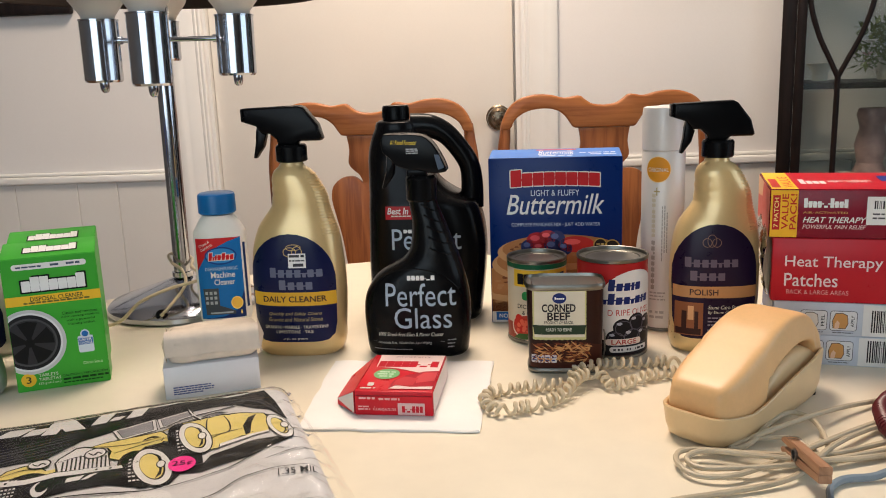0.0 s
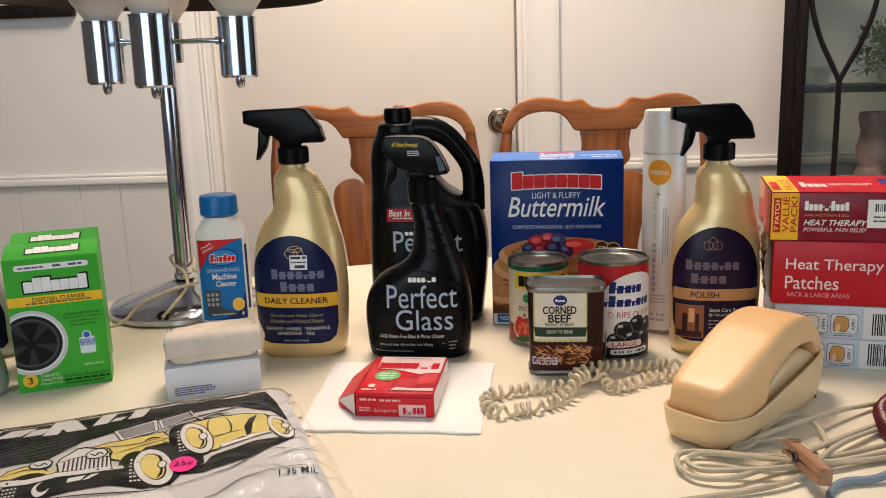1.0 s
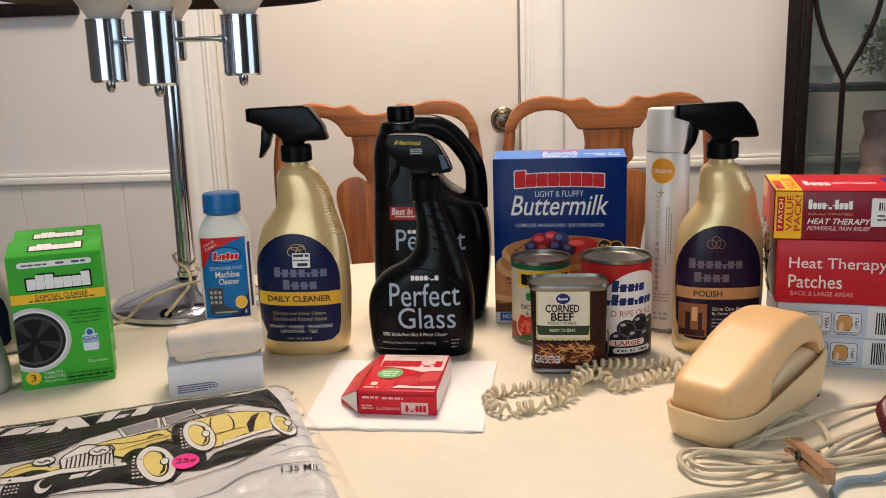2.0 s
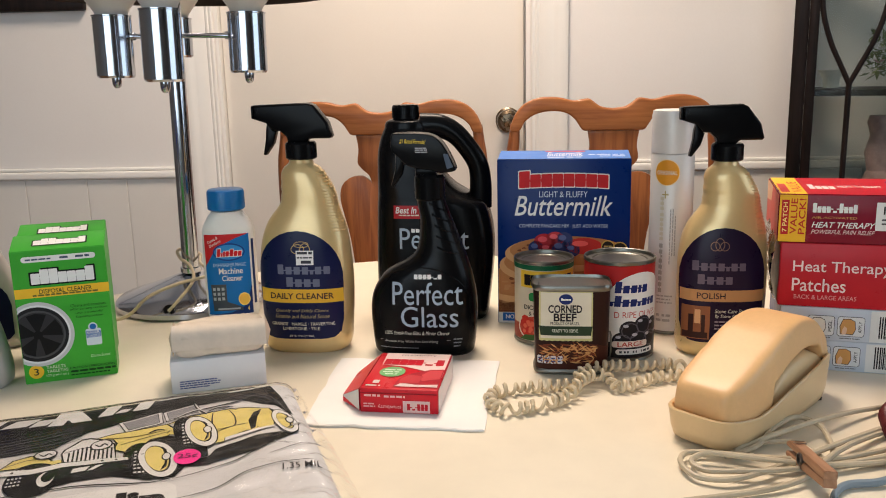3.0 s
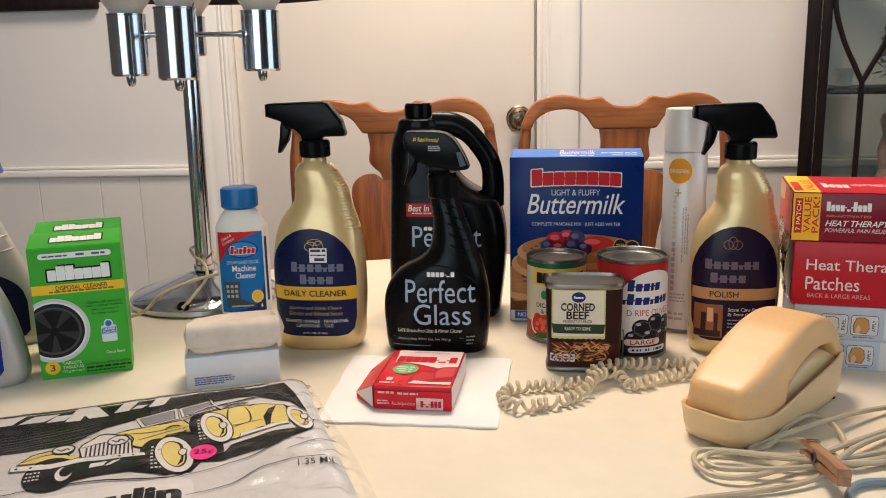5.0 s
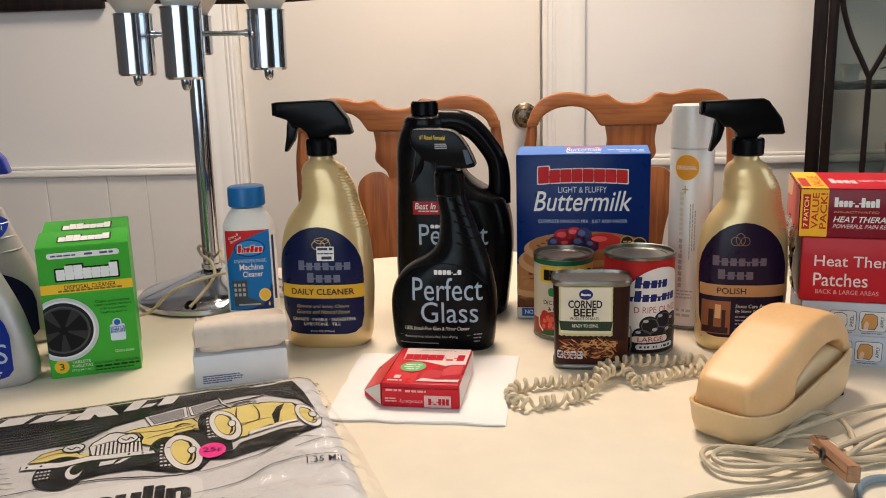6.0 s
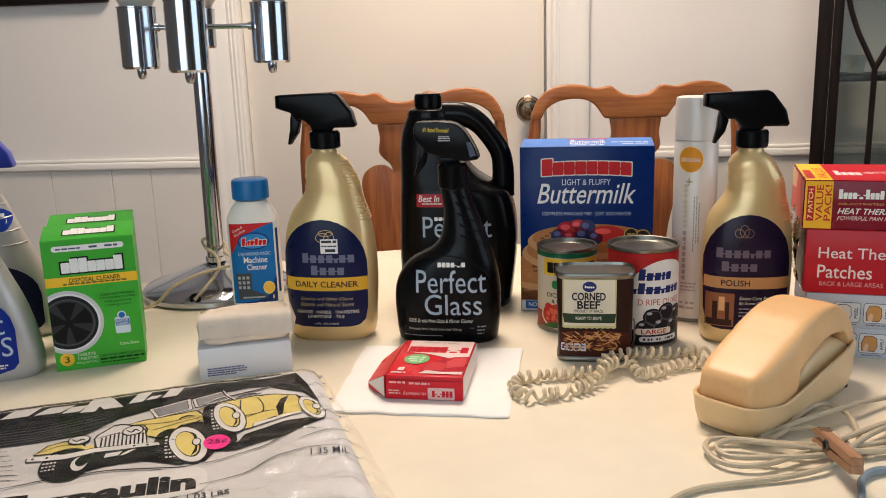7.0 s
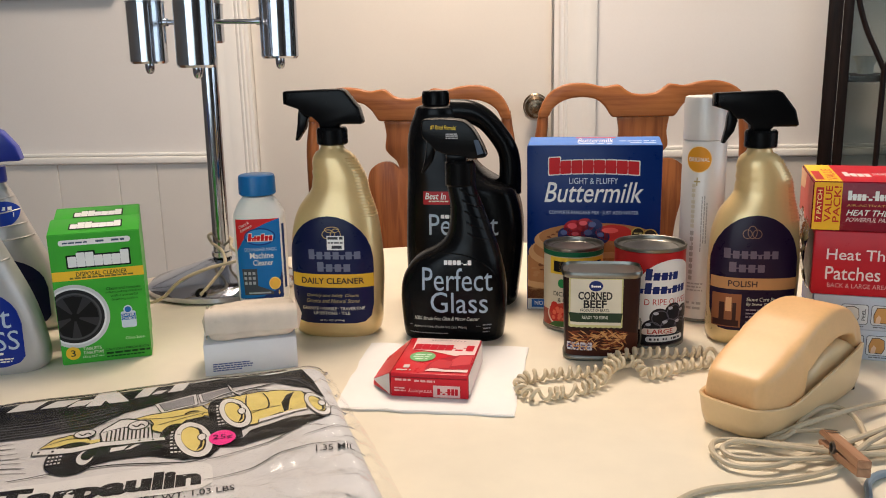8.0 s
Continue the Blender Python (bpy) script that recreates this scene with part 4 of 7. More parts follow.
decal("printed_text", words("Cleans &", -0.021, 0.106, 0.016, 0.0035, 0.1, turn=25), INK_white, gb, lf.front, 3)
decal("printed_text", words("Disinfects", -0.018, 0.1015, 0.018, 0.0035, 0.1, turn=25), INK_white, gb, lf.front, 3)
decal("printed_text", words("DISHWASHER MAGIC", 0.001, 0.0735, 0.046, 0.0046), ink(190, 214, 236), gb, lf.front, 3)
decal("printed_text", words("Machine", 0.002, 0.0655, 0.034, 0.008, bold=0.012), INK_white, gb, lf.front, 3)
decal("printed_text", words("Cleaner", 0.0035, 0.056, 0.029, 0.0075, bold=0.012), INK_white, gb, lf.front, 3)
decal("picture_print", poly([(-0.026, 0.013), (0.016, 0.013), (0.016, 0.017), (-0.006, 0.025), (-0.006, 0.048), (-0.028, 0.048)]), ink(70, 76, 84), gb, lf.front, 3, 0.006)
decal("picture_print", join(*[rrect(-0.0255 + 0.0062 * i, -0.0215 + 0.0062 * i, 0.027 + 0.0065 * j, 0.031 + 0.0065 * j) for i in range(3) for j in range(3)], rrect(-0.02, 0.012, 0.0145, 0.0165)), ink(170, 176, 182), gb, lf.front, 4)
decal("picture_print", disc(0.0185, 0.0275, 0.0085), ink(244, 196, 84), gb, lf.front, 4, 0.006)
decal("picture_print", join(ringshape(0.0185, 0.0275, 0.0085, 0.0085, 0.0012), poly([(0.0225, 0.014), (0.024, 0.0185), (0.0255, 0.014), (0.024, 0.012)])), ink(250, 220, 130), gb, lf.front, 5)
decal("picture_print", poly([(-0.033, 0.008), (0.030, 0.008), (0.030, 0.045), (0.026, 0.034), (0.018, 0.0175), (0.0, 0.0105)]), ink(26, 52, 110), gb, lf.front, 2, 0.006)
decal("side_print", rrect(0.0325, 0.0355, 0.02, 0.105), ink(40, 60, 110), gb, lf.front, 1, 0.01)

# white hairspray can
sp = thing("spray_can", pose(0.2590, 0.945, TZ, 0, 0, -10) @ Matrix.Diagonal((0.89, 0.89, 1, 1)), "tall white aerosol hairspray can with orange dot", "spray can")
part("body", lathe([(0, 0.002), (0.0245, 0), (0.0266, 0.001), (0.0275, 0.004), (0.0275, 0.209), (0.0262, 0.2115), (0, 0.2115)], 64), M_can, sp)
part("cap", lathe([(0.0258, 0.2118), (0.0275, 0.2122), (0.0273, 0.254), (0.0262, 0.2595), (0.0235, 0.2605), (0, 0.2605)], 64), M_can, sp, "white push-on cap")
part("rim", lathe([(0.0270, 0.0005), (0.0284, 0.001), (0.0284, 0.0035), (0.0275, 0.0045)], 64), M_tin, sp)
sf = round_can(0.0275)
decal("label_dot", disc(-0.0075, 0.191, 0.0160, 0.0150), ink(222, 150, 44), sp, sf, 1, 0.005, "orange dot")
decal("label_dot", ringshape(-0.0075, 0.191, 0.0160, 0.0150, 0.0008), ink(244, 214, 160), sp, sf, 2)
decal("printed_text", words("ORIGINAL", -0.0075, 0.1908, 0.026, 0.0048), INK_white, sp, sf, 2)
decal("brand_mark", words("+", -0.0085, 0.166, 0.008, 0.009), ink(176, 160, 110), sp, sf, 1)


def upright(bm):
    for v in bm.verts:
        v.co = (-v.co.y, v.co.x, 0)
    return bm


decal("brand_mark", upright(mark("888888388", 0.080, 0.0125, 0.060, 0.0052, 0.7)), ink(168, 162, 152), sp, sf, 1)
decal("brand_mark", upright(mark("8888880888", 0.138, 0.0125, 0.052, 0.0052, 0.7)), ink(206, 196, 172), sp, sf, 1)
decal("printed_text", upright(bars([(0.085, 0.15, 0.0005, 0.0013), (0.095, 0.15, -0.0025, 0.0013), (0.095, 0.142, -0.0055, 0.0013)], seed=6)), ink(160, 156, 150), sp, sf, 1)
decal("printed_text", bars([(-0.016, 0.004, 0.046, 0.0018), (-0.016, 0.002, 0.042, 0.0018), (-0.016, 0.004, 0.038, 0.0018), (-0.016, 0.004, 0.022, 0.003), (-0.016, 0.004, 0.016, 0.003)], seed=7), ink(170, 166, 160), sp, sf, 1)

# two silver bottles of glass cleaner at the table's end


def silver_bottle(m, label, dark, sc, lw):
    bt = thing("spray_bottle", m, label, "spray bottle", "silver spray bottles")
    rows = [(0, -.052, .052, .026, 3), (.004, -.056, .056, .029, 3), (.012, -.058, .058, .031, 3), (.05, -.0575, .0575, .031, 2.8), (.085, -.053, .053, .030, 2.6), (.115, -.045, .045, .028, 2.4), (.14, -.038, .037, .025, 2.3), (.165, -.031, .029, .022, 2.2), (.185, -.024, .023, .019, 2.1), (.198, -.017, .017, .016, 2), (.206, -.014, .014, .0135, 2)]
    wd = lambda z: 1 + 0.28 * max(0.0, 1 - z / 0.2)
    lf = Loft([(z * sc, a * sc * wd(z), b * sc * wd(z), c * sc, e) for z, a, b, c, e in rows])
    part("bottle", lf.mesh(), M_silver, bt)
    rb = []
    for i in range(4):
        z = (0.128 + 0.018 * i) * sc
        cx, hw, hd, e = lf.at(z)
        rb.append(tube([lf.front(cx + q * hw, z + 0.004 * q, 0.0002) for q in np.linspace(-0.98, 0.98, 24)], 0.0009, 6))
    part("grip_ribs", join(*rb), M_silver, bt)
    part("collar", lathe([(0.0155 * sc, 0.205 * sc), (0.0168 * sc, 0.207 * sc), (0.0168 * sc, 0.226 * sc), (0, 0.228 * sc)], 40), M_bluep, bt)
    trigger(bt, 0.0, 0.2245 * sc, sc, M_bluep)
    arch = [(-0.049, 0.022), (-0.044, 0.015), (-0.03, 0.011), (0.03, 0.011), (0.044, 0.015), (0.049, 0.022), (0.0485, 0.06)] + [(0.0475 * math.cos(a), 0.062 + 0.043 * math.sin(a)) for a in np.linspace(0.1, math.pi - 0.1, 15)] + [(-0.0485, 0.06)]
    decal("label", poly([(x * sc * lw, z * sc) for x, z in arch]), dark, bt, lf.front, 1, 0.007)
    return bt, lf


s1, lf = silver_bottle(pose(-0.512, 0.748, TZ, 0, 0, 14), "silver-grey spray bottle with bright blue label", ink(22, 44, 128, 0.3), 0.9, 1.12)
decal("printed_text", words("SS", 0.0345, 0.038, 0.022, 0.020), INK_silverblue, s1, lf.front, 2)
decal("printed_text", words("t", 0.0350, 0.060, 0.010, 0.018), INK_silverblue, s1, lf.front, 2)
decal("price_sticker", rrect(0.004, 0.028, 0.066, 0.080), INK_white, s1, lf.front, 3)
decal("printed_text", bars([(0.006, 0.026, 0.076, 0.002), (0.006, 0.026, 0.072, 0.002), (0.006, 0.026, 0.068, 0.0015)], seed=9), ink(120, 60, 60), s1, lf.front, 4)
decal("printed_text", bars([(0.005, 0.03, 0.0235, 0.0025), (0.026, 0.039, 0.018, 0.0015), (0.026, 0.037, 0.0152, 0.0015)], seed=10), INK_cream, s1, lf.front, 2)
s2, lf = silver_bottle(pose(-0.565, 0.885, TZ, 0, 0, 14), "silver-grey spray bottle with dark navy label and blue trigger", ink(16, 20, 52, 0.3), 0.87, 1.2)
decal("label_dot", disc(0.012, 0.143, 0.0145), ink(28, 58, 150), s2, lf.front, 2, 0.005, "round blue flash")
decal("printed_text", bars([(0.003, 0.020, 0.147, 0.004), (0.002, 0.023, 0.139, 0.005)], seed=11), INK_white, s2, lf.front, 3)

# ---- cans ----


def tin_can(m, r, h, label, body_mat, ridges=False):
    c = thing("food_can", m, label, "can", "food cans")
    part("label", lathe([(r - 0.0006, 0.0045), (r, 0.005), (r, h - 0.005), (r - 0.0006, h - 0.0045)], 64), body_mat, c)
    part("rim", lathe([(r - 0.002, h - 0.0045), (r + 0.0006, h - 0.004), (r + 0.0009, h - 0.001), (r + 0.0002, h), (r - 0.0012, h - 0.0006), (r - 0.0016, h - 0.004), (r - 0.004, h - 0.0046), (r - 0.005, h - 0.0038), (r - 0.008, h - 0.0038), (r - 0.009, h - 0.0046), (r * 0.55, h - 0.0044), (r * 0.5, h - 0.005), (0, h - 0.005)], 64), M_tin, c)
    part("base_rim", lathe([(0, 0.002), (r - 0.003, 0.002), (r - 0.001, 0), (r + 0.0009, 0.001), (r + 0.0006, 0.004), (r - 0.001, 0.0045)], 64), M_tin, c)
    return c, round_can(r)


rnd = random.Random(12)
t1, sf = tin_can(pose(0.110, 0.915, TZ, 0, 0, 4), 0.0338, 0.098, "small tomato can with cream and yellow label", ink(204, 190, 164))
decal("band", rrect(-0.09, 0.09, 0.088, 0.0935), ink(24, 92, 58), t1, sf, 1, 0.004)
decal("band", rrect(-0.033, 0.040, 0.0675, 0.087), ink(226, 184, 56), t1, sf, 1, 0.004)
decal("brand_mark", mark("880308888", 0.002, 0.0772, 0.060, 0.0140, 0.97), ink(24, 22, 22), t1, sf, 2, 0.004)
decal("band", rrect(-0.022, 0.03, 0.052, 0.062, 0.004), ink(40, 128, 66), t1, sf, 2, 0.004)
decal("printed_text", words("DICED", -0.018, 0.0445, 0.020, 0.0052, bold=0.01), ink(40, 36, 34), t1, sf, 2)
decal("printed_text", words("& GR", -0.015, 0.0372, 0.014, 0.0048, bold=0.01), ink(40, 36, 34), t1, sf, 2)
decal("picture_print", rrect(-0.052, 0.052, 0.0055, 0.024), ink(150, 62, 44), t1, sf, 1, 0.004)
decal("picture_print", disc(-0.008, 0.020, 0.029, 0.0165), ink(214, 196, 176), t1, sf, 2, 0.004)
decal("picture_print", disc(-0.008, 0.0205, 0.027, 0.0145), ink(178, 66, 48), t1, sf, 3, 0.004)
decal("picture_print", join(*[disc(-0.008 + rnd.uniform(-0.022, 0.018), 0.019 + rnd.uniform(-0.009, 0.011), rnd.uniform(0.003, 0.0055), n=7) for _ in range(26)]), ink(186, 44, 34), t1, sf, 4)
decal("picture_print", join(*[disc(-0.008 + rnd.uniform(-0.02, 0.016), 0.019 + rnd.uniform(-0.008, 0.01), rnd.uniform(0.0015, 0.003), n=6) for _ in range(20)]), ink(214, 96, 70), t1, sf, 5)
decal("picture_print", poly([(-0.034, 0.006), (-0.02, 0.0055), (0.0, 0.008), (-0.012, 0.013), (-0.026, 0.012)]), ink(60, 92, 44), t1, sf, 6, 0.004)

t2, sf = tin_can(pose(0.189, 0.865, TZ, 0, 0, 6), 0.0378, 0.1095, "large black olive can with red label", ink(176, 34, 34))
decal("label_patch", join(disc(0.016, 0.058, 0.041, 0.040), rrect(-0.025, 0.057, 0.012, 0.058)), ink(224, 218, 212), t2, sf, 1, 0.004)
decal("brand_mark", mark("96656", 0.004, 0.0825, 0.038, 0.0125, 0.8, 0.1), ink(24, 36, 96), t2, sf, 2, 0.004)
decal("brand_mark", mark("39663656", 0.008, 0.0675, 0.056, 0.0120, 0.8, 0.1), ink(24, 36, 96), t2, sf, 2, 0.004)
decal("printed_text", words("D RIPE OLIVES", 0.012, 0.0525, 0.052, 0.0068), ink(178, 48, 40), t2, sf, 2)
decal("picture_print", rrect(-0.075, 0.075, 0.005, 0.022), ink(30, 26, 28), t2, sf, 2, 0.004)
for cx, cz, r in ((0.002, 0.036, 0.0105), (0.018, 0.041, 0.0105), (0.034, 0.037, 0.0108), (-0.006, 0.024, 0.010), (0.012, 0.026, 0.0112), (0.028, 0.0255, 0.0108), (0.044, 0.0255, 0.0105), (0.052, 0.037, 0.009)):
    decal("picture_print", disc(cx, cz, r, r * 0.92), ink(26, 22, 26), t2, sf, 3, 0.005)
    decal("picture_print", ringshape(cx + r * 0.1, cz - r * 0.1, r * 0.9, r * 0.8, r * 0.09), ink(84, 78, 86), t2, sf, 4)
    decal("picture_print", disc(cx - r * 0.35, cz + r * 0.4, r * 0.28, r * 0.16), ink(170, 166, 172), t2, sf, 4)
decal("label_patch", rrect(-0.016, 0.024, 0.0165, 0.0235, 0.003), ink(224, 204, 190), t2, sf, 5, 0.004)
decal("printed_text", words("LARGE", 0.004, 0.020, 0.028, 0.0052, bold=0.012), ink(178, 48, 40), t2, sf, 6)
decal("label_patch", rrect(-0.012, 0.034, 0.0085, 0.0145, 0.003), ink(214, 210, 206), t2, sf, 5, 0.004)
decal("printed_text", bars([(-0.008, 0.031, 0.0102, 0.0024)], seed=12), ink(60, 56, 60), t2, sf, 6)

# corned beef can: rounded rectangular tin, tapered
cb = thing("corned_beef_can", pose(0.132, 0.812, TZ, 0, 0, -2), "rectangular rounded tin of corned beef with brown label", "can", "food cans")
lf = Loft([(0.0045, -.0375, .0375, .0225, 4.5), (.02, -.0378, .0378, .0228, 4.5), (.07, -.0388, .0388, .0238, 4.5), (.0895, -.0392, .0392, .0242, 4.5)])
part("label", lf.mesh(12, 72), ink(40, 17, 15), cb)
part("rim", join(Loft([(.0885, -.0396, .0396, .0246, 4.5), (.090, -.0406, .0406, .0256, 4.5), (.0938, -.0406, .0406, .0256, 4.5), (.095, -.0400, .0400, .0250, 4.5)]).mesh(4, 72, False), Loft([(.0918, -.0392, .0392, .0242, 4.5), (.095, -.0398, .0398, .0248, 4.5)]).mesh(3, 72, False)), M_tin, cb)
part("lid_panel", Loft([(.0918, -.034, .034, .019, 4.5), (.0926, -.0335, .0335, .0185, 4.5)]).mesh(3, 72), M_tin, cb)
part("base_rim", Loft([(0, -.0372, .0372, .0222, 4.5), (.001, -.0386, .0386, .0236, 4.5), (.0046, -.0386, .0386, .0236, 4.5), (.0058, -.0378, .0378, .0228, 4.5)]).mesh(5, 72), M_tin, cb)
part("key_strip", tube([Vector((0.0385, -0.010, 0.012)), Vector((0.0402, -0.012, 0.022)), Vector((0.0402, -0.012, 0.040)), Vector((0.039, -0.012, 0.044))], 0.0009, 6), M_tin, cb)
decal("picture_print", poly([(-0.036, 0.0065), (0.037, 0.0065), (0.037, 0.030), (0.020, 0.034), (-0.036, 0.032)]), ink(62, 28, 20), cb, lf.front, 1, 0.004)
sh = []
for i in range(170):
    cx, cz, a, L = rnd.uniform(-0.032, 0.024), rnd.uniform(0.013, 0.033), rnd.uniform(-60, 60), rnd.uniform(0.005, 0.012)
    d = Vector((math.cos(radians(a)), math.sin(radians(a))))
    n = Vector((-d.y, d.x)) * rnd.uniform(0.0006, 0.0013)
    sh.append(poly([(cx - d.x * L / 2, cz - d.y * L / 2), (cx + n.x, cz + n.y), (cx + d.x * L / 2, cz + d.y * L / 2), (cx - n.x, cz - n.y)]))
decal("picture_print", join(*sh[:60]), ink(168, 104, 58), cb, lf.front, 2)
decal("picture_print", join(*sh[60:120]), ink(112, 52, 32), cb, lf.front, 3)
decal("picture_print", join(*sh[120:]), ink(206, 152, 96), cb, lf.front, 4)
decal("label_patch", poly([(-0.0335, 0.0895), (0.0205, 0.0895), (0.0205, 0.0372)] + [(0.0205 - 0.0027 * i, 0.0372 - (0.0008 if i % 2 else 0)) for i in range(1, 20)] + [(-0.0335, 0.0372)]), ink(196, 190, 134), cb, lf.front, 1, 0.005)
decal("label_patch", rrect(-0.0318, 0.0190, 0.0395, 0.0880), ink(216, 208, 188), cb, lf.front, 2, 0.005)
decal("label_patch", poly([(-0.0335, 0.0525), (0.0205, 0.0525), (0.0190, 0.0425), (-0.0318, 0.0425)]), ink(40, 58, 40), cb, lf.front, 3, 0.005)
decal("brand_mark", disc(-0.0065, 0.0810, 0.0070, 0.0055), ink(28, 44, 104), cb, lf.front, 3, 0.005)
decal("brand_mark", mark("96666", -0.0065, 0.0810, 0.010, 0.0028, 0.7), INK_white, cb, lf.front, 4)
decal("printed_text", words("CORNED", -0.0072, 0.0708, 0.0340, 0.0085, bold=0.028), ink(36, 32, 34), cb, lf.front, 3)
decal("printed_text", words("BEEF", -0.0072, 0.0620, 0.0230, 0.0085, bold=0.028), ink(36, 32, 34), cb, lf.front, 3)
decal("printed_text", words("PRODUCT OF BRAZIL", -0.0072, 0.0555, 0.0295, 0.0031, bold=0.01), ink(50, 46, 46), cb, lf.front, 3)
decal("printed_text", words("READY TO SERVE", -0.0072, 0.0478, 0.0260, 0.0034, bold=0.008), ink(216, 216, 200), cb, lf.front, 4)
for i in range(4):
    decal("nutrition_badge", rrect(-0.0350 + 0.0066 * i, -0.0292 + 0.0066 * i, 0.0120, 0.0205, 0.0012), ink(206, 202, 206), cb, lf.front, 3)
    decal("printed_text", bars([(-0.0342 + 0.0066 * i, -0.0300 + 0.0066 * i, 0.0172, 0.0012), (-0.0342 + 0.0066 * i, -0.0300 + 0.0066 * i, 0.0142, 0.0012)], seed=i), ink(50, 60, 110), cb, lf.front, 4)
decal("printed_text", bars([(0.006, 0.030, 0.0075, 0.0024)], seed=14), ink(220, 206, 190), cb, lf.front, 3)

# ---- boxes ----


def carton(name, m, w, d, h, label, category, material, group="", bevel=0.0008, dip=0.0):
    c = thing(name, m, label, category, group)
    bm = box(0, w, 0, d, 0, h, bevel)
    for v in bm.verts:
        if v.co.z > h / 2:
            v.co.z -= dip * (1 - v.co.y / d)
    part("carton", bm, material, c)
    return c


pb = carton("pancake_mix_box", pose(0.0570, 0.972, TZ, 0, 0, -5) @ Matrix.Diagonal((0.97, 1, 1, 1)), 0.163, 0.055, 0.2085, "blue pancake mix box with pancake picture", "box", ink(2, 40, 106, 0.3), dip=0.0050)
PF, PT = flat(0.0), plane((0, 0, 0.2035), (1, 0, 0), (0, 1, 0.0909))
decal("top_panel", rrect(0.001, 0.162, 0.001, 0.054), ink(52, 116, 200), pb, PT, 1)
decal("printed_text", words("Buttermilk", 0.083, 0.030, 0.044, 0.026, 0.2), INK_white, pb, PT, 2)
decal("brand_mark", rrect(0.058, 0.108, 0.044, 0.050), ink(200, 60, 60), pb, PT, 2)
decal("printed_text", bars([(0.062, 0.103, 0.008, 0.005), (0.112, 0.156, 0.024, 0.004), (0.125, 0.156, 0.014, 0.004)], seed=15), ink(200, 214, 236), pb, PT, 2)
decal("brand_mark", mark("97777777", 0.0815, 0.1790, 0.109, 0.0200, 0.97, arch=0.1, grow=0.0013), INK_white, pb, PF, 1)
decal("brand_mark", mark("97777777", 0.0815, 0.1790, 0.109, 0.0200, 0.97, arch=0.1), ink(204, 34, 40), pb, PF, 3)
decal("printed_text", words("LIGHT & FLUFFY", 0.0815, 0.1617, 0.059, 0.0072), ink(206, 218, 236), pb, PF, 1)
decal("printed_text", words("Buttermilk", 0.0815, 0.1478, 0.120, 0.0245, 0.28, 0.006), ink(240, 240, 238), pb, PF, 1)
decal("printed_text", words("COMPLETE PANCAKE MIX \u00b7 JUST ADD WATER", 0.0818, 0.1227, 0.109, 0.0056), ink(206, 218, 236), pb, PF, 1)
# stack of pancakes with berries
SPOT = (ink(122, 68, 38), ink(184, 130, 82))
for i, (cz, rx, rz, dx) in enumerate(((0.026, 0.088, 0.026, 0.062), (0.050, 0.086, 0.026, 0.066), (0.074, 0.070, 0.026, 0.086), (0.089, 0.064, 0.022, 0.086))):
    rx = min(rx, 0.1615 - dx, 0.088) if i < 2 else rx
    pts = [(min(max(dx + rx * 1.2 * math.cos(a), 0.001), 0.162), max(cz + rz * math.sin(a), 0.014)) for a in np.linspace(0, 2 * math.pi, 44, endpoint=False)]
    decal("picture_print", poly(pts), ink(204, 156, 106), pb, PF, 2 + 2 * i)
    pts = [(min(max(dx + 0.002 + (rx * 1.2 - 0.004) * math.cos(a), 0.0015), 0.1615), max(cz + 0.004 + (rz - 0.004) * math.sin(a), 0.0145)) for a in np.linspace(0, 2 * math.pi, 44, endpoint=False)]
    decal("picture_print", poly(pts), ink(178, 120, 72), pb, PF, 3 + 2 * i)
    spots = []
    for _ in range(26):
        q, k = rnd.uniform(0, 2 * math.pi), rnd.uniform(0.55, 0.95)
        px, pz = dx + 0.002 + (rx * 1.2 - 0.010) * k * math.cos(q), cz + 0.005 + (rz - 0.009) * k * math.sin(q)
        if 0.008 < px < 0.154 and pz > 0.024:
            spots.append(disc(px, pz, rnd.uniform(0.002, 0.006), rnd.uniform(0.001, 0.0022), 9))
    for k, sp_ in enumerate(spots[:14]):
        decal("browned_spot", sp_, SPOT[k % 2], pb, PF, 3.2 + 0.05 * k + 2 * i)
decal("picture_print", poly([(0.001, 0.0145), (0.162, 0.0145), (0.162, 0.03), (0.11, 0.034), (0.05, 0.034), (0.001, 0.03)]), ink(120, 62, 34), pb, PF, 3)
for cx, cz, rx, rz, col in ((0.059, 0.096, 0.012, 0.009, (188, 40, 48)), (0.072, 0.100, 0.010, 0.0075, (206, 62, 66)), (0.107, 0.091, 0.020, 0.009, (200, 52, 44)), (0.048, 0.088, 0.0085, 0.008, (44, 52, 96)), (0.083, 0.098, 0.0095, 0.009, (58, 64, 108)), (0.078, 0.088, 0.010, 0.009, (40, 44, 84)), (0.093, 0.086, 0.0085, 0.0075, (50, 56, 100)), (0.062, 0.087, 0.009, 0.0065, (170, 36, 44))):
    cz, rx, rz = cz + 0.008, rx * 1.12, rz * 1.12
    decal("picture_print", disc(cx, cz, rx, rz, 20), ink(*col), pb, PF, 11)
    decal("picture_print", disc(cx - rx * 0.2, cz + rz * 0.3, rx * 0.45, rz * 0.35, 14), ink(*[min(255, c + 45) for c in col]), pb, PF, 12)
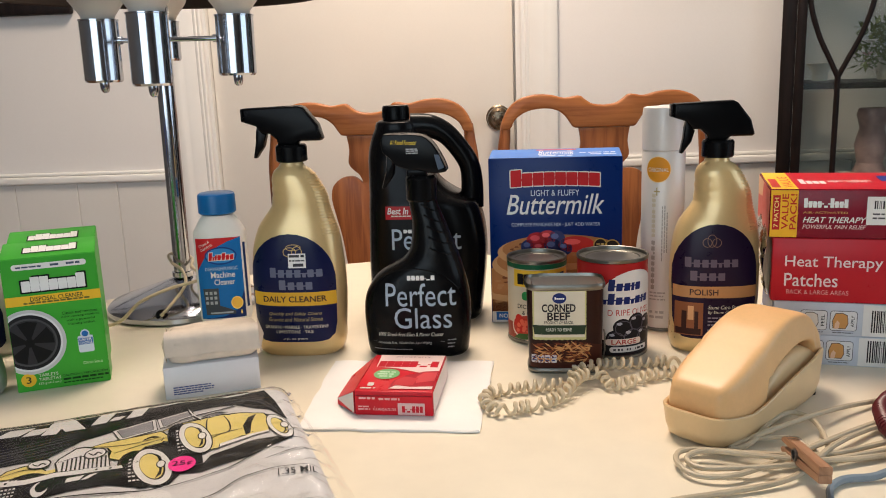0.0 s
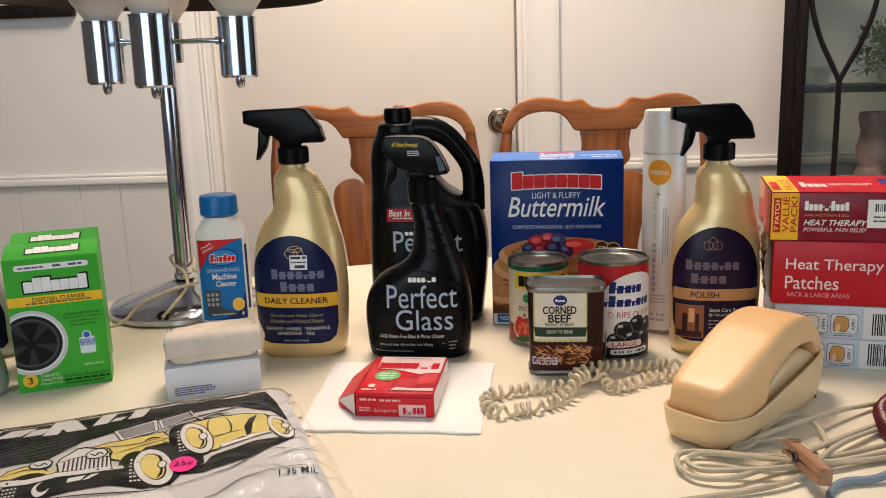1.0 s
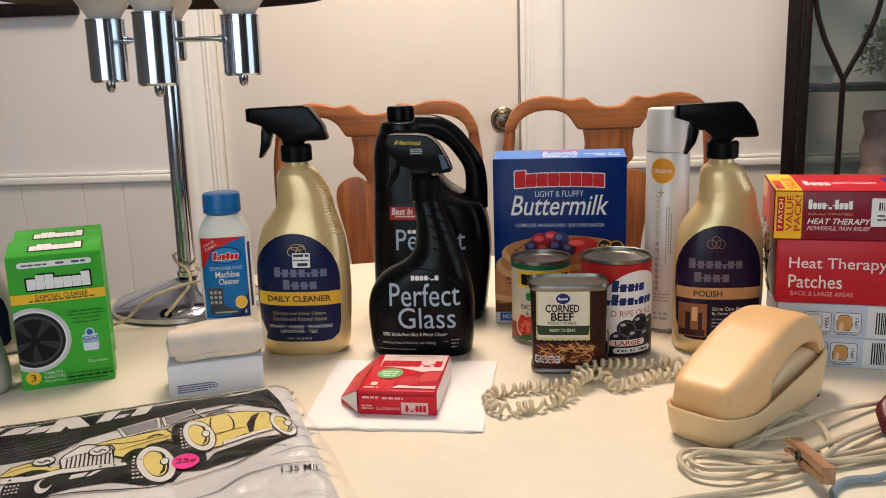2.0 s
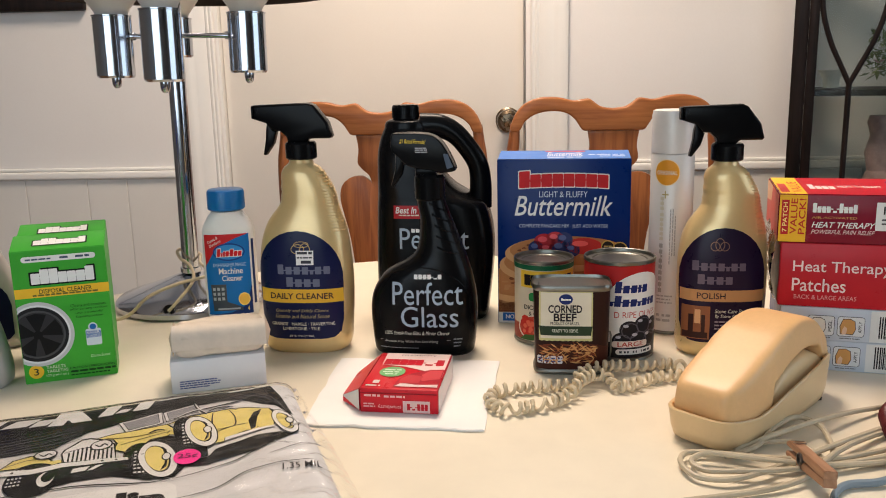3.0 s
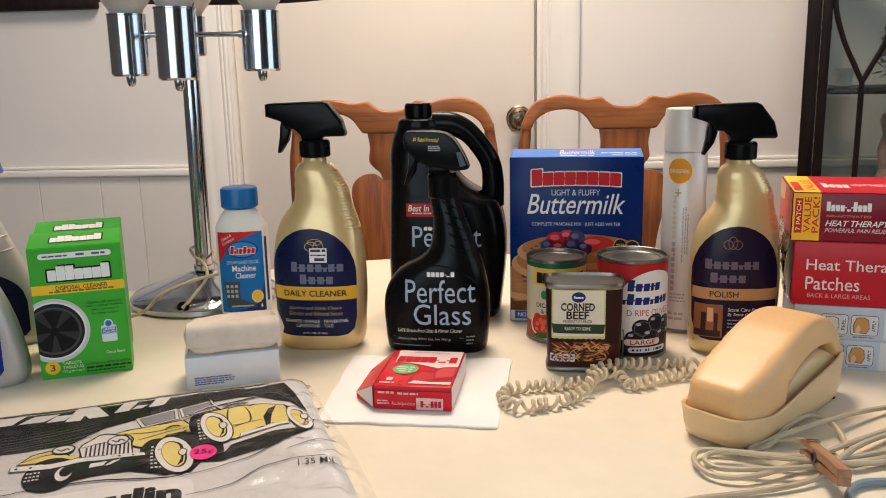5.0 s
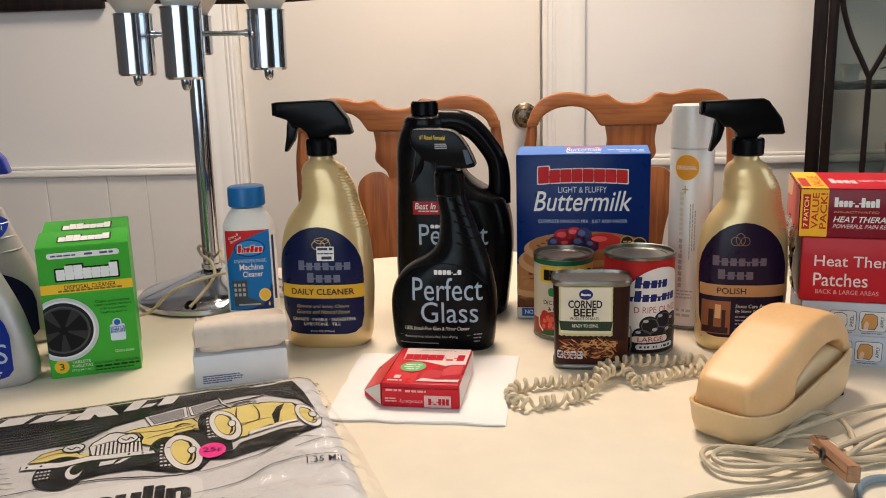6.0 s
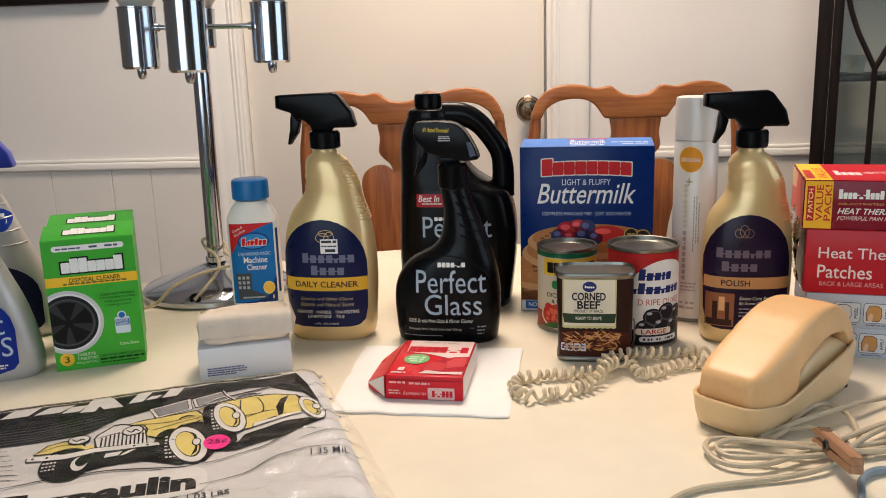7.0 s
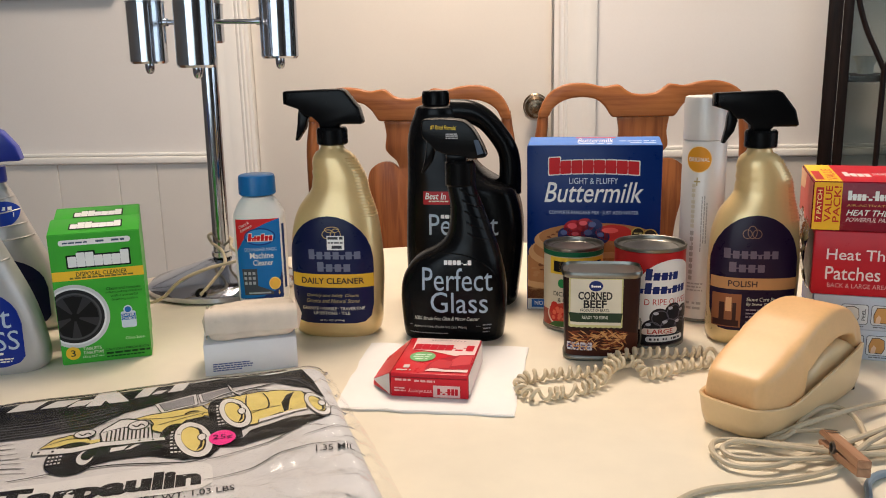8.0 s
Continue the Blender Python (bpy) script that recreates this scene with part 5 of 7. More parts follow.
for cx, r in ((0.1365, 0.0085), (0.151, 0.0095)):
    decal("badge", disc(cx, 0.098 - (cx - 0.1365) * 0.2, r), ink(44, 42, 36), pb, PF, 11)
    decal("badge", ringshape(cx, 0.098 - (cx - 0.1365) * 0.2, r, r, 0.0014), ink(196, 166, 84), pb, PF, 12)
    decal("printed_text", bars([(cx - r * 0.55, cx + r * 0.55, 0.098 - (cx - 0.1365) * 0.2, 0.0018)], seed=16), ink(206, 184, 110), pb, PF, 13)
decal("footer", rrect(0.001, 0.162, 0.001, 0.0145), ink(206, 204, 200), pb, PF, 13)
decal("footer", rrect(0.006, 0.05, 0.0035, 0.014), ink(36, 92, 160), pb, PF, 14)
decal("printed_text", words("NO AR", 0.021, 0.009, 0.022, 0.0052), INK_white, pb, PF, 15)


def disposal_box(m, label):
    c = thing("cleaner_box", m, label, "box", "green cleaner boxes")
    W, H = 0.0895, 0.1405
    green = ink(66, 168, 54, 0.35)
    # carton whose top panel slopes up to the back
    bm = bmesh.new()
    prof = [(0, 0), (0.038, 0), (0.038, H + 0.0096), (0.036, H + 0.0100), (0, H)]
    a, b = ([bm.verts.new((x, y, z)) for y, z in prof] for x in (0, W))
    bm.faces.new(a), bm.faces.new(b[::-1])
    for i in range(5):
        bm.faces.new((a[i], a[(i + 1) % 5], b[(i + 1) % 5], b[i]))
    bmesh.ops.recalc_face_normals(bm, faces=bm.faces[:])
    bmesh.ops.bevel(bm, geom=bm.edges[:], offset=0.0007, segments=2, affect="EDGES")
    part("carton", bm, green, c)
    F, T = flat(0.0), plane((0, 0, H), (1, 0, 0), (0, 0.036, 0.0100))
    decal("brand_mark", mark("6886668", 0.046, 0.019, 0.050, 0.016, 0.97, grow=0.0014), ink(22, 34, 22), c, T, 1)
    decal("brand_mark", mark("6886668", 0.046, 0.019, 0.050, 0.016, 0.97), INK_white, c, T, 3)
    decal("label_strip", rrect(0.010, 0.080, 0.1285, 0.1345, 0.003), INK_white, c, F, 1)
    decal("printed_text", bars([(0.014, 0.038, 0.1305, 0.0016), (0.046, 0.055, 0.1305, 0.0022), (0.061, 0.074, 0.1305, 0.0022)], seed=17), ink(80, 90, 110), c, F, 2)
    decal("brand_mark", mark("6886668", 0.047, 0.1140, 0.060, 0.0170, 0.97, grow=0.0016), ink(16, 24, 18), c, F, 1)
    decal("brand_mark", mark("6886668", 0.047, 0.1140, 0.060, 0.0170, 0.97), INK_white, c, F, 3)
    decal("band", rrect(0.0005, 0.090, 0.0915, 0.1015), ink(238, 190, 52), c, F, 1)
    decal("printed_text", words("DISPOSAL CLEANER", 0.0485, 0.0975, 0.050, 0.0048, bold=0.012), ink(58, 70, 40), c, F, 2)
    decal("printed_text", bars([(0.017, 0.079, 0.0928, 0.0018)], seed=18), ink(110, 104, 50), c, F, 2)

    def cut(bm):
        for v in bm.verts:
            v.co.x = max(v.co.x, 0.0006)
        return bm
    for rx, rz, col, k in ((0.0345, 0.0345, (196, 198, 196), 1), (0.0312, 0.0312, (222, 223, 222), 2), (0.0292, 0.0292, (30, 30, 32), 3), (0.0262, 0.0256, (74, 74, 76), 4), (0.0242, 0.0236, (48, 48, 50), 5)):
        decal("picture_print", cut(disc(0.0175, 0.0525, rx, rz, 48)), ink(*col), c, F, k)
    for i in range(5):
        a = radians(90 + 72 * i)
        tip = [(0.0175 + 0.0235 * math.cos(a + s), 0.0520 + 0.023 * math.sin(a + s)) for s in (-0.42, 0, 0.42)]
        decal("picture_print", cut(poly([(0.0175, 0.0520)] + tip)), ink(14, 14, 16), c, F, 6)
    decal("picture_print", cut(disc(0.0175, 0.0520, 0.0045)), ink(12, 12, 14), c, F, 7)
    decal("printed_text", words("Cleans and removes", 0.068, 0.0795, 0.034, 0.0032), ink(24, 70, 26), c, F, 1)
    decal("printed_text", words("odor-causing residues", 0.068, 0.0753, 0.036, 0.0032), ink(24, 70, 26), c, F, 1)
    decal("printed_text", words("with a powerful", 0.068, 0.0711, 0.027, 0.0032), ink(24, 70, 26), c, F, 1)
    decal("printed_text", words("foaming action", 0.068, 0.0669, 0.026, 0.0032), ink(24, 70, 26), c, F, 1)
    decal("badge", join(rrect(0.0625, 0.0775, 0.035, 0.053, 0.002), disc(0.070, 0.055, 0.0045)), ink(206, 218, 226), c, F, 1)
    decal("badge", join(disc(0.070, 0.055, 0.0032), rrect(0.063, 0.077, 0.0435, 0.0505)), ink(40, 104, 172), c, F, 2)
    decal("printed_text", words("SAFER", 0.070, 0.0488, 0.0125, 0.0028, bold=0.01), INK_white, c, F, 3)
    decal("printed_text", words("CHOICE", 0.070, 0.0453, 0.0125, 0.0028, bold=0.01), INK_white, c, F, 3)
    decal("printed_text", words("Citrus Scent", 0.0745, 0.0235, 0.019, 0.0032), ink(206, 234, 190), c, F, 1)
    decal("badge", disc(0.0115, 0.0125, 0.0072), ink(238, 190, 52), c, F, 1)
    decal("printed_text", words("3", 0.0115, 0.0125, 0.0048, 0.0072, bold=0.01), ink(60, 66, 40), c, F, 2)
    decal("printed_text", words("TABLETS", 0.0305, 0.0162, 0.0185, 0.0032), INK_cream, c, F, 1)
    decal("printed_text", words("TABLETAS", 0.0315, 0.0117, 0.0205, 0.0032), INK_cream, c, F, 1)
    decal("printed_text", words("132 g (4.7 oz.)", 0.031, 0.0070, 0.021, 0.0030), INK_cream, c, F, 1)
    decal("printed_text", words("CAUTION | PRECAUCI\u00d3N", 0.0655, 0.0125, 0.044, 0.0036, bold=0.01), ink(24, 62, 28), c, F, 1)
    decal("printed_text", bars([(0.044, 0.088, 0.0075, 0.0022), (0.044, 0.082, 0.0042, 0.0014)], seed=19), ink(24, 70, 26), c, F, 1)
    return c


disposal_box(pose(-0.4335, 0.760, TZ, 0, 0, 22), "green disposal cleaner box with yellow band")
disposal_box(pose(-0.4650, 0.8270, TZ, 0, 0, 21), "green disposal cleaner box standing behind its twin")

wb = carton("white_box", pose(-0.268, 0.734, TZ, 0, 0, 19), 0.0925, 0.055, 0.0335, "plain white card box with small blue print", "box", M_card)
decal("printed_text", bars([(0.008, 0.044, 0.0115, 0.0012), (0.008, 0.047, 0.0092, 0.0012), (0.008, 0.046, 0.0069, 0.0012), (0.008, 0.036, 0.0046, 0.0012)], seed=20), ink(70, 86, 140), wb, flat(0.0), 1)
# paper-wrapped bar lying on the white box
wr = thing("wrapped_bar", pose(-0.2295, 0.776, TZ + 0.0342, 0, 0, 17), "soap-sized bar wrapped in cream paper on a box", "wrapped bar")
bm = box(-0.0445, 0.0445, -0.025, 0.025, 0, 0.029, 0.008, 4)
bmesh.ops.subdivide_edges(bm, edges=[e for e in bm.edges if e.calc_length() > 0.01], cuts=22, use_grid_fill=True)
for v in bm.verts:
    end = min(1, max(0, (abs(v.co.x) - 0.028) / 0.016))
    crease = abs(noise.noise(Vector((v.co.x * 34, v.co.y * 60 + v.co.z * 90, 1.3)))) * 0.0034 + abs(noise.noise(Vector((v.co.x * 120, v.co.y * 40, v.co.z * 150)))) * 0.0014
    f = noise.noise(v.co * 30) * 0.0022 + crease * (0.7 + 0.8 * end) - 0.0022 * end
    v.co += Vector((v.co.x * 0.02, v.co.y, (v.co.z - 0.0145))).normalized() * f
    v.co.z = max(v.co.z + 0.0010 * math.sin(v.co.x * 60), 0.0002)
part("paper_wrap", bm, M_paper, wr, smooth=75)
# overlapping long edge of the paper, lapped down over the front
sm, cols = bmesh.new(), []
for i in range(41):
    x = -0.0455 + 0.091 * i / 40
    wv = noise.noise(Vector((x * 50, 1.7, 0)))
    cols.append([sm.verts.new(p) for p in ((x, -0.012, 0.0318 + 0.0006 * wv), (x, -0.0220, 0.0312), (x, -0.0268, 0.0270 + 0.0004 * wv), (x, -0.0285 - 0.0006 * wv, 0.0180), (x, -0.0286, 0.0095 + 0.0018 * wv), (x, -0.0268, 0.0088 + 0.0018 * wv))])
for p, q in zip(cols, cols[1:]):
    for k in range(5):
        sm.faces.new((p[k], p[k + 1], q[k + 1], q[k]))
part("paper_seam", sm, M_paper, wr, smooth=60)
for sgn in (-1, 1):
    fl = bmesh.new()
    pts = [(sgn * 0.0455, -0.0255, 0.003), (sgn * 0.0490, -0.0125, 0.015), (sgn * 0.0455, -0.0240, 0.0285), (sgn * 0.0510, 0.003, 0.0145), (sgn * 0.0455, 0.0225, 0.003), (sgn * 0.0455, 0.0205, 0.0285)]
    vs_ = [fl.verts.new(p) for p in pts]
    for t in ((0, 1, 2), (1, 3, 2), (0, 4, 3), (0, 3, 1), (3, 5, 2), (3, 4, 5)):
        fl.faces.new([vs_[k] for k in t])
    bmesh.ops.recalc_face_normals(fl, faces=fl.faces[:])
    part("folded_end", fl, M_paper, wr, smooth=0)

# stack of heat-patch boxes
SY = -13
heat = (("heat_patch_box", 0.0, 0.0, 0.0315, "pale blue and white heat patch box at stack bottom"), ("heat_patch_box", 0.002, 0.0317, 0.0345, "pale blue and white heat patch box"))
SO = pose(0.3445, 0.815, TZ, 0, 0, SY)
for nm, dx, z, h, lb in heat:
    c = carton(nm, SO @ pose(dx, -0.001, z), 0.20, 0.115, h, lb, "box", ink(196, 202, 212), "heat patch boxes")
    F, S = flat(0.0), plane((0, 0.115, 0), (0, -1, 0), (0, 0, 1))
    decal("end_panel", rrect(0.001, 0.114, 0.001, h - 0.001), ink(40, 56, 120), c, S, 1)
    decal("side_panel", rrect(0.084, 0.199, 0.001, h - 0.001), ink(222, 220, 216), c, F, 1)
    for k in (1, 2):
        x = -0.002 + k * 0.0278
        decal("diagram", rrect(x, x + 0.0255, 0.0055, 0.0265, 0.003), ink(90, 92, 98), c, F, 2)
        decal("diagram", rrect(x + 0.0006, x + 0.0249, 0.0061, 0.0259, 0.0025), ink(218, 218, 218), c, F, 3)
        pouch = [(x + 0.0030, 0.008), (x + 0.0150, 0.0075), (x + 0.0175, 0.013), (x + 0.0165, 0.022), (x + 0.0120, 0.0245), (x + 0.0050, 0.0240), (x + 0.0022, 0.016)]
        mx, mz = sum(p[0] for p in pouch) / 7, sum(p[1] for p in pouch) / 7
        decal("diagram", poly(pouch), ink(96, 84, 76), c, F, 4)
        decal("diagram", poly([(mx + (p - mx) * 0.91, mz + (q - mz) * 0.91) for p, q in pouch]), ink(206, 150, 88) if k == 2 else ink(226, 216, 204), c, F, 5)
        decal("diagram", poly([(x + 0.0045, 0.0075), (x + 0.0085, 0.0080), (x + 0.0095, 0.0140), (x + 0.0070, 0.0165), (x + 0.0050, 0.0130)]), ink(228, 190, 158), c, F, 6)
        decal("printed_text", words(("", "PEEL", "APPLY")[k], x + 0.0212, 0.0160, 0.012, 0.0032, bold=0.01, turn=90), ink(50, 50, 54), c, F, 4)
        decal("printed_text", bars([(x + 0.003, x + 0.022, 0.003, 0.001)], seed=k), ink(110, 112, 118), c, F, 2)
    bc = bmesh.new()
    x, rb = 0.092, random.Random(5)
    while x < 0.124:
        w = rb.choice((0.0005, 0.0009, 0.0013))
        bc.faces.new([bc.verts.new(p) for p in ((x, 0.005, 0), (x + w, 0.005, 0), (x + w, 0.028, 0), (x, 0.028, 0))])
        x += w + rb.choice((0.0006, 0.001))
    decal("barcode", bc, ink(40, 38, 40), c, F, 2)
rd = carton("heat_patch_box", SO @ pose(-0.002, -0.002, 0.0665), 0.20, 0.112, 0.066, "red heat therapy patches box with torn end", "box", ink(190, 32, 44, 0.3), "heat patch boxes", 0.002)
F, S = flat(0.0), plane((0, 0.112, 0), (0, -1, 0), (0, 0, 1))
decal("end_panel", poly([(0.02, 0.002), (0.103, 0.003), (0.111, 0.03), (0.108, 0.062), (0.02, 0.064), (0.012, 0.03)]), ink(38, 20, 26), rd, S, 1)
decal("end_panel", poly([(0.012, 0.03), (0.02, 0.064), (0.066, 0.06), (0.05, 0.034)]), ink(206, 180, 170), rd, S, 2)
decal("printed_text", words("Heat Therapy", 0.0575, 0.0405, 0.090, 0.0145, bold=0.006), ink(236, 214, 210), rd, F, 1)
decal("printed_text", words("Patches", 0.0375, 0.0230, 0.050, 0.0135, bold=0.006), ink(236, 214, 210), rd, F, 1)
decal("printed_text", words("BACK & LARGE AREAS", 0.044, 0.0105, 0.058, 0.0046), ink(226, 160, 158), rd, F, 1)
decal("label_corner", poly([(0.125, 0.0655), (0.199, 0.0655), (0.199, 0.052), (0.15, 0.055), (0.133, 0.060)]), ink(228, 224, 220), rd, F, 1)
wrap = bmesh.new()
grid = [[wrap.verts.new((-0.0015 - 0.010 * math.sin(math.pi * min(1, q / 14)) * (0.4 + 0.6 * abs(noise.noise(Vector((q * 0.31, p * 0.27, 4))))) - 0.005 * abs(noise.noise(Vector((q * 0.8, p * 0.7, 9)))), 0.006 + 0.098 * p / 18, 0.004 + 0.084 * q / 16 + 0.006 * noise.noise(Vector((p * 0.4, 2, q * 0.2))))) for q in range(17)] for p in range(19)]
for p in range(18):
    for q in range(16):
        wrap.faces.new((grid[p][q], grid[p + 1][q], grid[p + 1][q + 1], grid[p][q + 1]))
part("torn_wrap", wrap, M_wrap, rd, "torn clear shrink wrap", smooth=25)
cu_ = carton("heat_patch_box", SO @ pose(-0.006, -0.001, 0.1327), 0.19, 0.128, 0.0485, "dark red heat therapy box with yellow value-pack end", "box", ink(130, 24, 44, 0.25), "heat patch boxes", 0.001)
T, S = plane((0, 0, 0.0485), (1, 0, 0), (0, 1, 0)), plane((0, 0.128, 0), (0, -1, 0), (0, 0, 1))
decal("top_panel", rrect(0.026, 0.189, 0.001, 0.127), ink(196, 30, 48), cu_, T, 1)
decal("top_panel", rrect(0.001, 0.026, 0.001, 0.127), ink(244, 196, 52), cu_, T, 1)
decal("top_panel", rrect(0.003, 0.011, 0.012, 0.075), ink(206, 44, 44), cu_, T, 2)
decal("printed_text", words("VALUE", 0.019, 0.052, 0.080, 0.010, bold=0.012, turn=90), ink(206, 60, 40), cu_, T, 2)
decal("brand_mark", mark("9666", 0.045, 0.055, 0.026, 0.034, 0.8), ink(236, 220, 216), cu_, T, 2)
decal("printed_text", words("HEAT THERAPY", 0.082, 0.058, 0.042, 0.016, bold=0.01, turn=0), ink(240, 226, 222), cu_, T, 2)
decal("picture_print", poly([(0.115, 0.06), (0.189, 0.05), (0.189, 0.10), (0.125, 0.10)]), ink(216, 150, 70), cu_, T, 2)
decal("picture_print", poly([(0.112, 0.058), (0.118, 0.06), (0.128, 0.10), (0.114, 0.10)]), ink(44, 60, 140), cu_, T, 3)
decal("printed_text", bars([(0.13, 0.185, 0.038, 0.005), (0.14, 0.185, 0.024, 0.005), (0.14, 0.185, 0.01, 0.005)], seed=21), ink(240, 220, 210), cu_, T, 2)
decal("end_panel", rrect(0.001, 0.127, 0.001, 0.0475), ink(200, 96, 90), cu_, S, 1)
decal("end_panel", poly([(0.001, 0.0475), (0.06, 0.0475), (0.05, 0.03), (0.001, 0.026)]), ink(226, 184, 150), cu_, S, 2)
decal("panel", rrect(0.0005, 0.026, 0.0005, 0.048), ink(242, 184, 46), cu_, F, 1)
decal("panel", rrect(0.0025, 0.0095, 0.008, 0.043), ink(190, 36, 40), cu_, F, 2)
decal("printed_text", words("7 PATCH", 0.006, 0.0255, 0.030, 0.0042, bold=0.012, turn=90), ink(250, 220, 140), cu_, F, 3)
decal("printed_text", words("VALUE", 0.0142, 0.0265, 0.036, 0.0062, bold=0.012, turn=90), ink(196, 44, 36), cu_, F, 2)
decal("printed_text", words("PACK!", 0.0218, 0.0265, 0.036, 0.0062, bold=0.012, turn=90), ink(196, 44, 36), cu_, F, 2)
decal("brand_mark", mark("96660209668", 0.0515, 0.0355, 0.041, 0.0095, 0.82), INK_white, cu_, F, 1)
decal("printed_text", words("AIR-ACTIVATED", 0.0515, 0.0258, 0.041, 0.0022), ink(214, 160, 90), cu_, F, 1)
decal("printed_text", words("HEAT THERAPY", 0.060, 0.0185, 0.058, 0.0058, 0.3, 0.012), INK_white, cu_, F, 1)
decal("printed_text", words("POWERFUL PAIN RELIEF", 0.060, 0.0115, 0.058, 0.0042, 0.3, 0.01), ink(230, 190, 190), cu_, F, 1)
decal("price_sticker", rrect(0.0885, 0.136, 0.014, 0.042, 0.001), INK_white, cu_, F, 3)
bc, x, rb = bmesh.new(), 0.095, random.Random(6)
while x < 0.129:
    w = rb.choice((0.0006, 0.001, 0.0014))
    bc.faces.new([bc.verts.new(p) for p in ((x, 0.030, 0), (x + w, 0.030, 0), (x + w, 0.038, 0), (x, 0.038, 0))])
    x += w + rb.choice((0.0008, 0.0012))
decal("barcode", bc, ink(40, 38, 40), cu_, F, 4)
decal("printed_text", bars([(0.094, 0.13, 0.024, 0.0016), (0.094, 0.11, 0.020, 0.0016)], seed=22), ink(90, 86, 88), cu_, F, 4)

# ---- napkin and gelatin box ----
nk = thing("paper_napkin", pose(-0.034, 0.742, TZ), "folded white paper napkin under a red box", "napkin")
for k, off in enumerate(((0.0, 0.0), (0.0004, -0.0006), (-0.0006, 0.0004))):
    bm = bmesh.new()
    nx, ny = 44, 44
    top = [[None] * (ny + 1) for _ in range(nx + 1)]
    bot = [[None] * (ny + 1) for _ in range(nx + 1)]
    for i in range(nx + 1):
        for j in range(ny + 1):
            u, v = 2 * i / nx - 1, 2 * j / ny - 1
            x = 0.0835 * u + 0.0025 * v * (1 + u) + 0.002 * v + off[0] + 0.0016 * abs(u) ** 3 * noise.noise(Vector((u * 2, v * 3.1, k * 0.3)))
            y = 0.0875 * v - 0.0045 * u + off[1] + 0.0030 * abs(v) ** 3 * noise.noise(Vector((u * 3.3, v * 2, 4 + k * 0.3)))
            e = max(abs(u), abs(v))
            free = min(max(max(abs(u + 0.15) - 0.62, abs(v + 0.25) - 0.55) / 0.2, 0), 1)
            lift = 0.0009 * k + free * (0.0011 * (1 + noise.noise(Vector((x * 22, y * 22, 2.5)))) + 0.0004 * (1 + noise.noise(Vector((x * 60, y * 60, 1)))))
            lift *= 1 - 0.5 * e ** 8 * free if k else 1 - e ** 8
            top[i][j] = bm.verts.new((x, y, lift + 0.0009))
            bot[i][j] = bm.verts.new((x, y, lift if k == 0 else lift - 0.0002))
    for i in range(nx):
        for j in range(ny):
            bm.faces.new((top[i][j], top[i + 1][j], top[i + 1][j + 1], top[i][j + 1]))
            bm.faces.new((bot[i][j], bot[i][j + 1], bot[i + 1][j + 1], bot[i + 1][j]))
    for i in range(nx):
        bm.faces.new((top[i][0], bot[i][0], bot[i + 1][0], top[i + 1][0]))
        bm.faces.new((top[i][ny], top[i + 1][ny], bot[i + 1][ny], bot[i][ny]))
    for j in range(ny):
        bm.faces.new((top[0][j], top[0][j + 1], bot[0][j + 1], bot[0][j]))
        bm.faces.new((top[nx][j], bot[nx][j], bot[nx][j + 1], top[nx][j + 1]))
    part("napkin_ply", bm, M_napkin, nk, smooth=60)

M_red = ink(206, 36, 48, 0.3)
jb = thing("gelatin_box", pose(-0.0715, 0.686, TZ + 0.0029, 0, 0, -5), "red strawberry gelatin box lying open-ended on a napkin", "box")
part("carton", box(0, 0.0725, 0, 0.098, 0, 0.0235, 0.001), M_red, jb)
# crushed end flap standing out as a wedge
bm = bmesh.new()
va = [bm.verts.new(p) for p in ((-0.0005, 0.001, 0.0005), (-0.0005, 0.097, 0.0005), (-0.0005, 0.001, 0.0230), (-0.0005, 0.097, 0.0230), (-0.023, 0.024, 0.0005), (-0.023, 0.085, 0.0005), (-0.0235, 0.026, 0.006), (-0.0235, 0.083, 0.006))]
for f in ((2, 3, 7, 6), (0, 4, 5, 1), (4, 6, 7, 5), (0, 2, 6, 4), (1, 5, 7, 3)):
    bm.faces.new([va[k] for k in f])
bmesh.ops.recalc_face_normals(bm, faces=bm.faces[:])
part("end_flap", bm, M_red, jb, smooth=0)
tri = [(-0.0235, 0.0255, 0.0058), (-0.0008, 0.0008, 0.0015), (-0.0008, 0.0008, 0.0222)]
bm = bmesh.new()
off = Vector((-0.0005, -0.0005, 0))
bm.faces.new([bm.verts.new(Vector(p) + off) for p in tri])
part("flap_liner", bm, ink(206, 200, 192), jb, "white inner liner", smooth=0)
F, T, R = flat(0.0), plane((0, 0, 0.0235), (1, 0, 0), (0, 1, 0)), plane((0.0725, 0, 0), (0, 1, 0), (0, 0, 1))
decal("side_panel", rrect(0.001, 0.097, 0.001, 0.0225), ink(228, 214, 208), jb, R, 1)
decal("label_patch", poly([(0.006, 0.096), (0.0715, 0.096), (0.0715, 0.030), (0.058, 0.045), (0.03, 0.058), (0.008, 0.062)]), ink(232, 206, 200), jb, T, 1)
decal("brand_mark", mark("888880208", 0.0385, 0.0710, 0.060, 0.0185, 0.97), ink(196, 28, 44), jb, T, 2)
decal("printed_text", words("strawberry", 0.040, 0.0905, 0.036, 0.0055), ink(150, 110, 110), jb, T, 2)
decal("badge", disc(0.022, 0.0425, 0.0125, 0.0135), ink(120, 176, 116), jb, T, 3)
decal("printed_text", bars([(0.014, 0.030, 0.046, 0.0025), (0.013, 0.031, 0.0405, 0.0025), (0.016, 0.028, 0.035, 0.0025)], seed=23), ink(210, 230, 206), jb, T, 4)
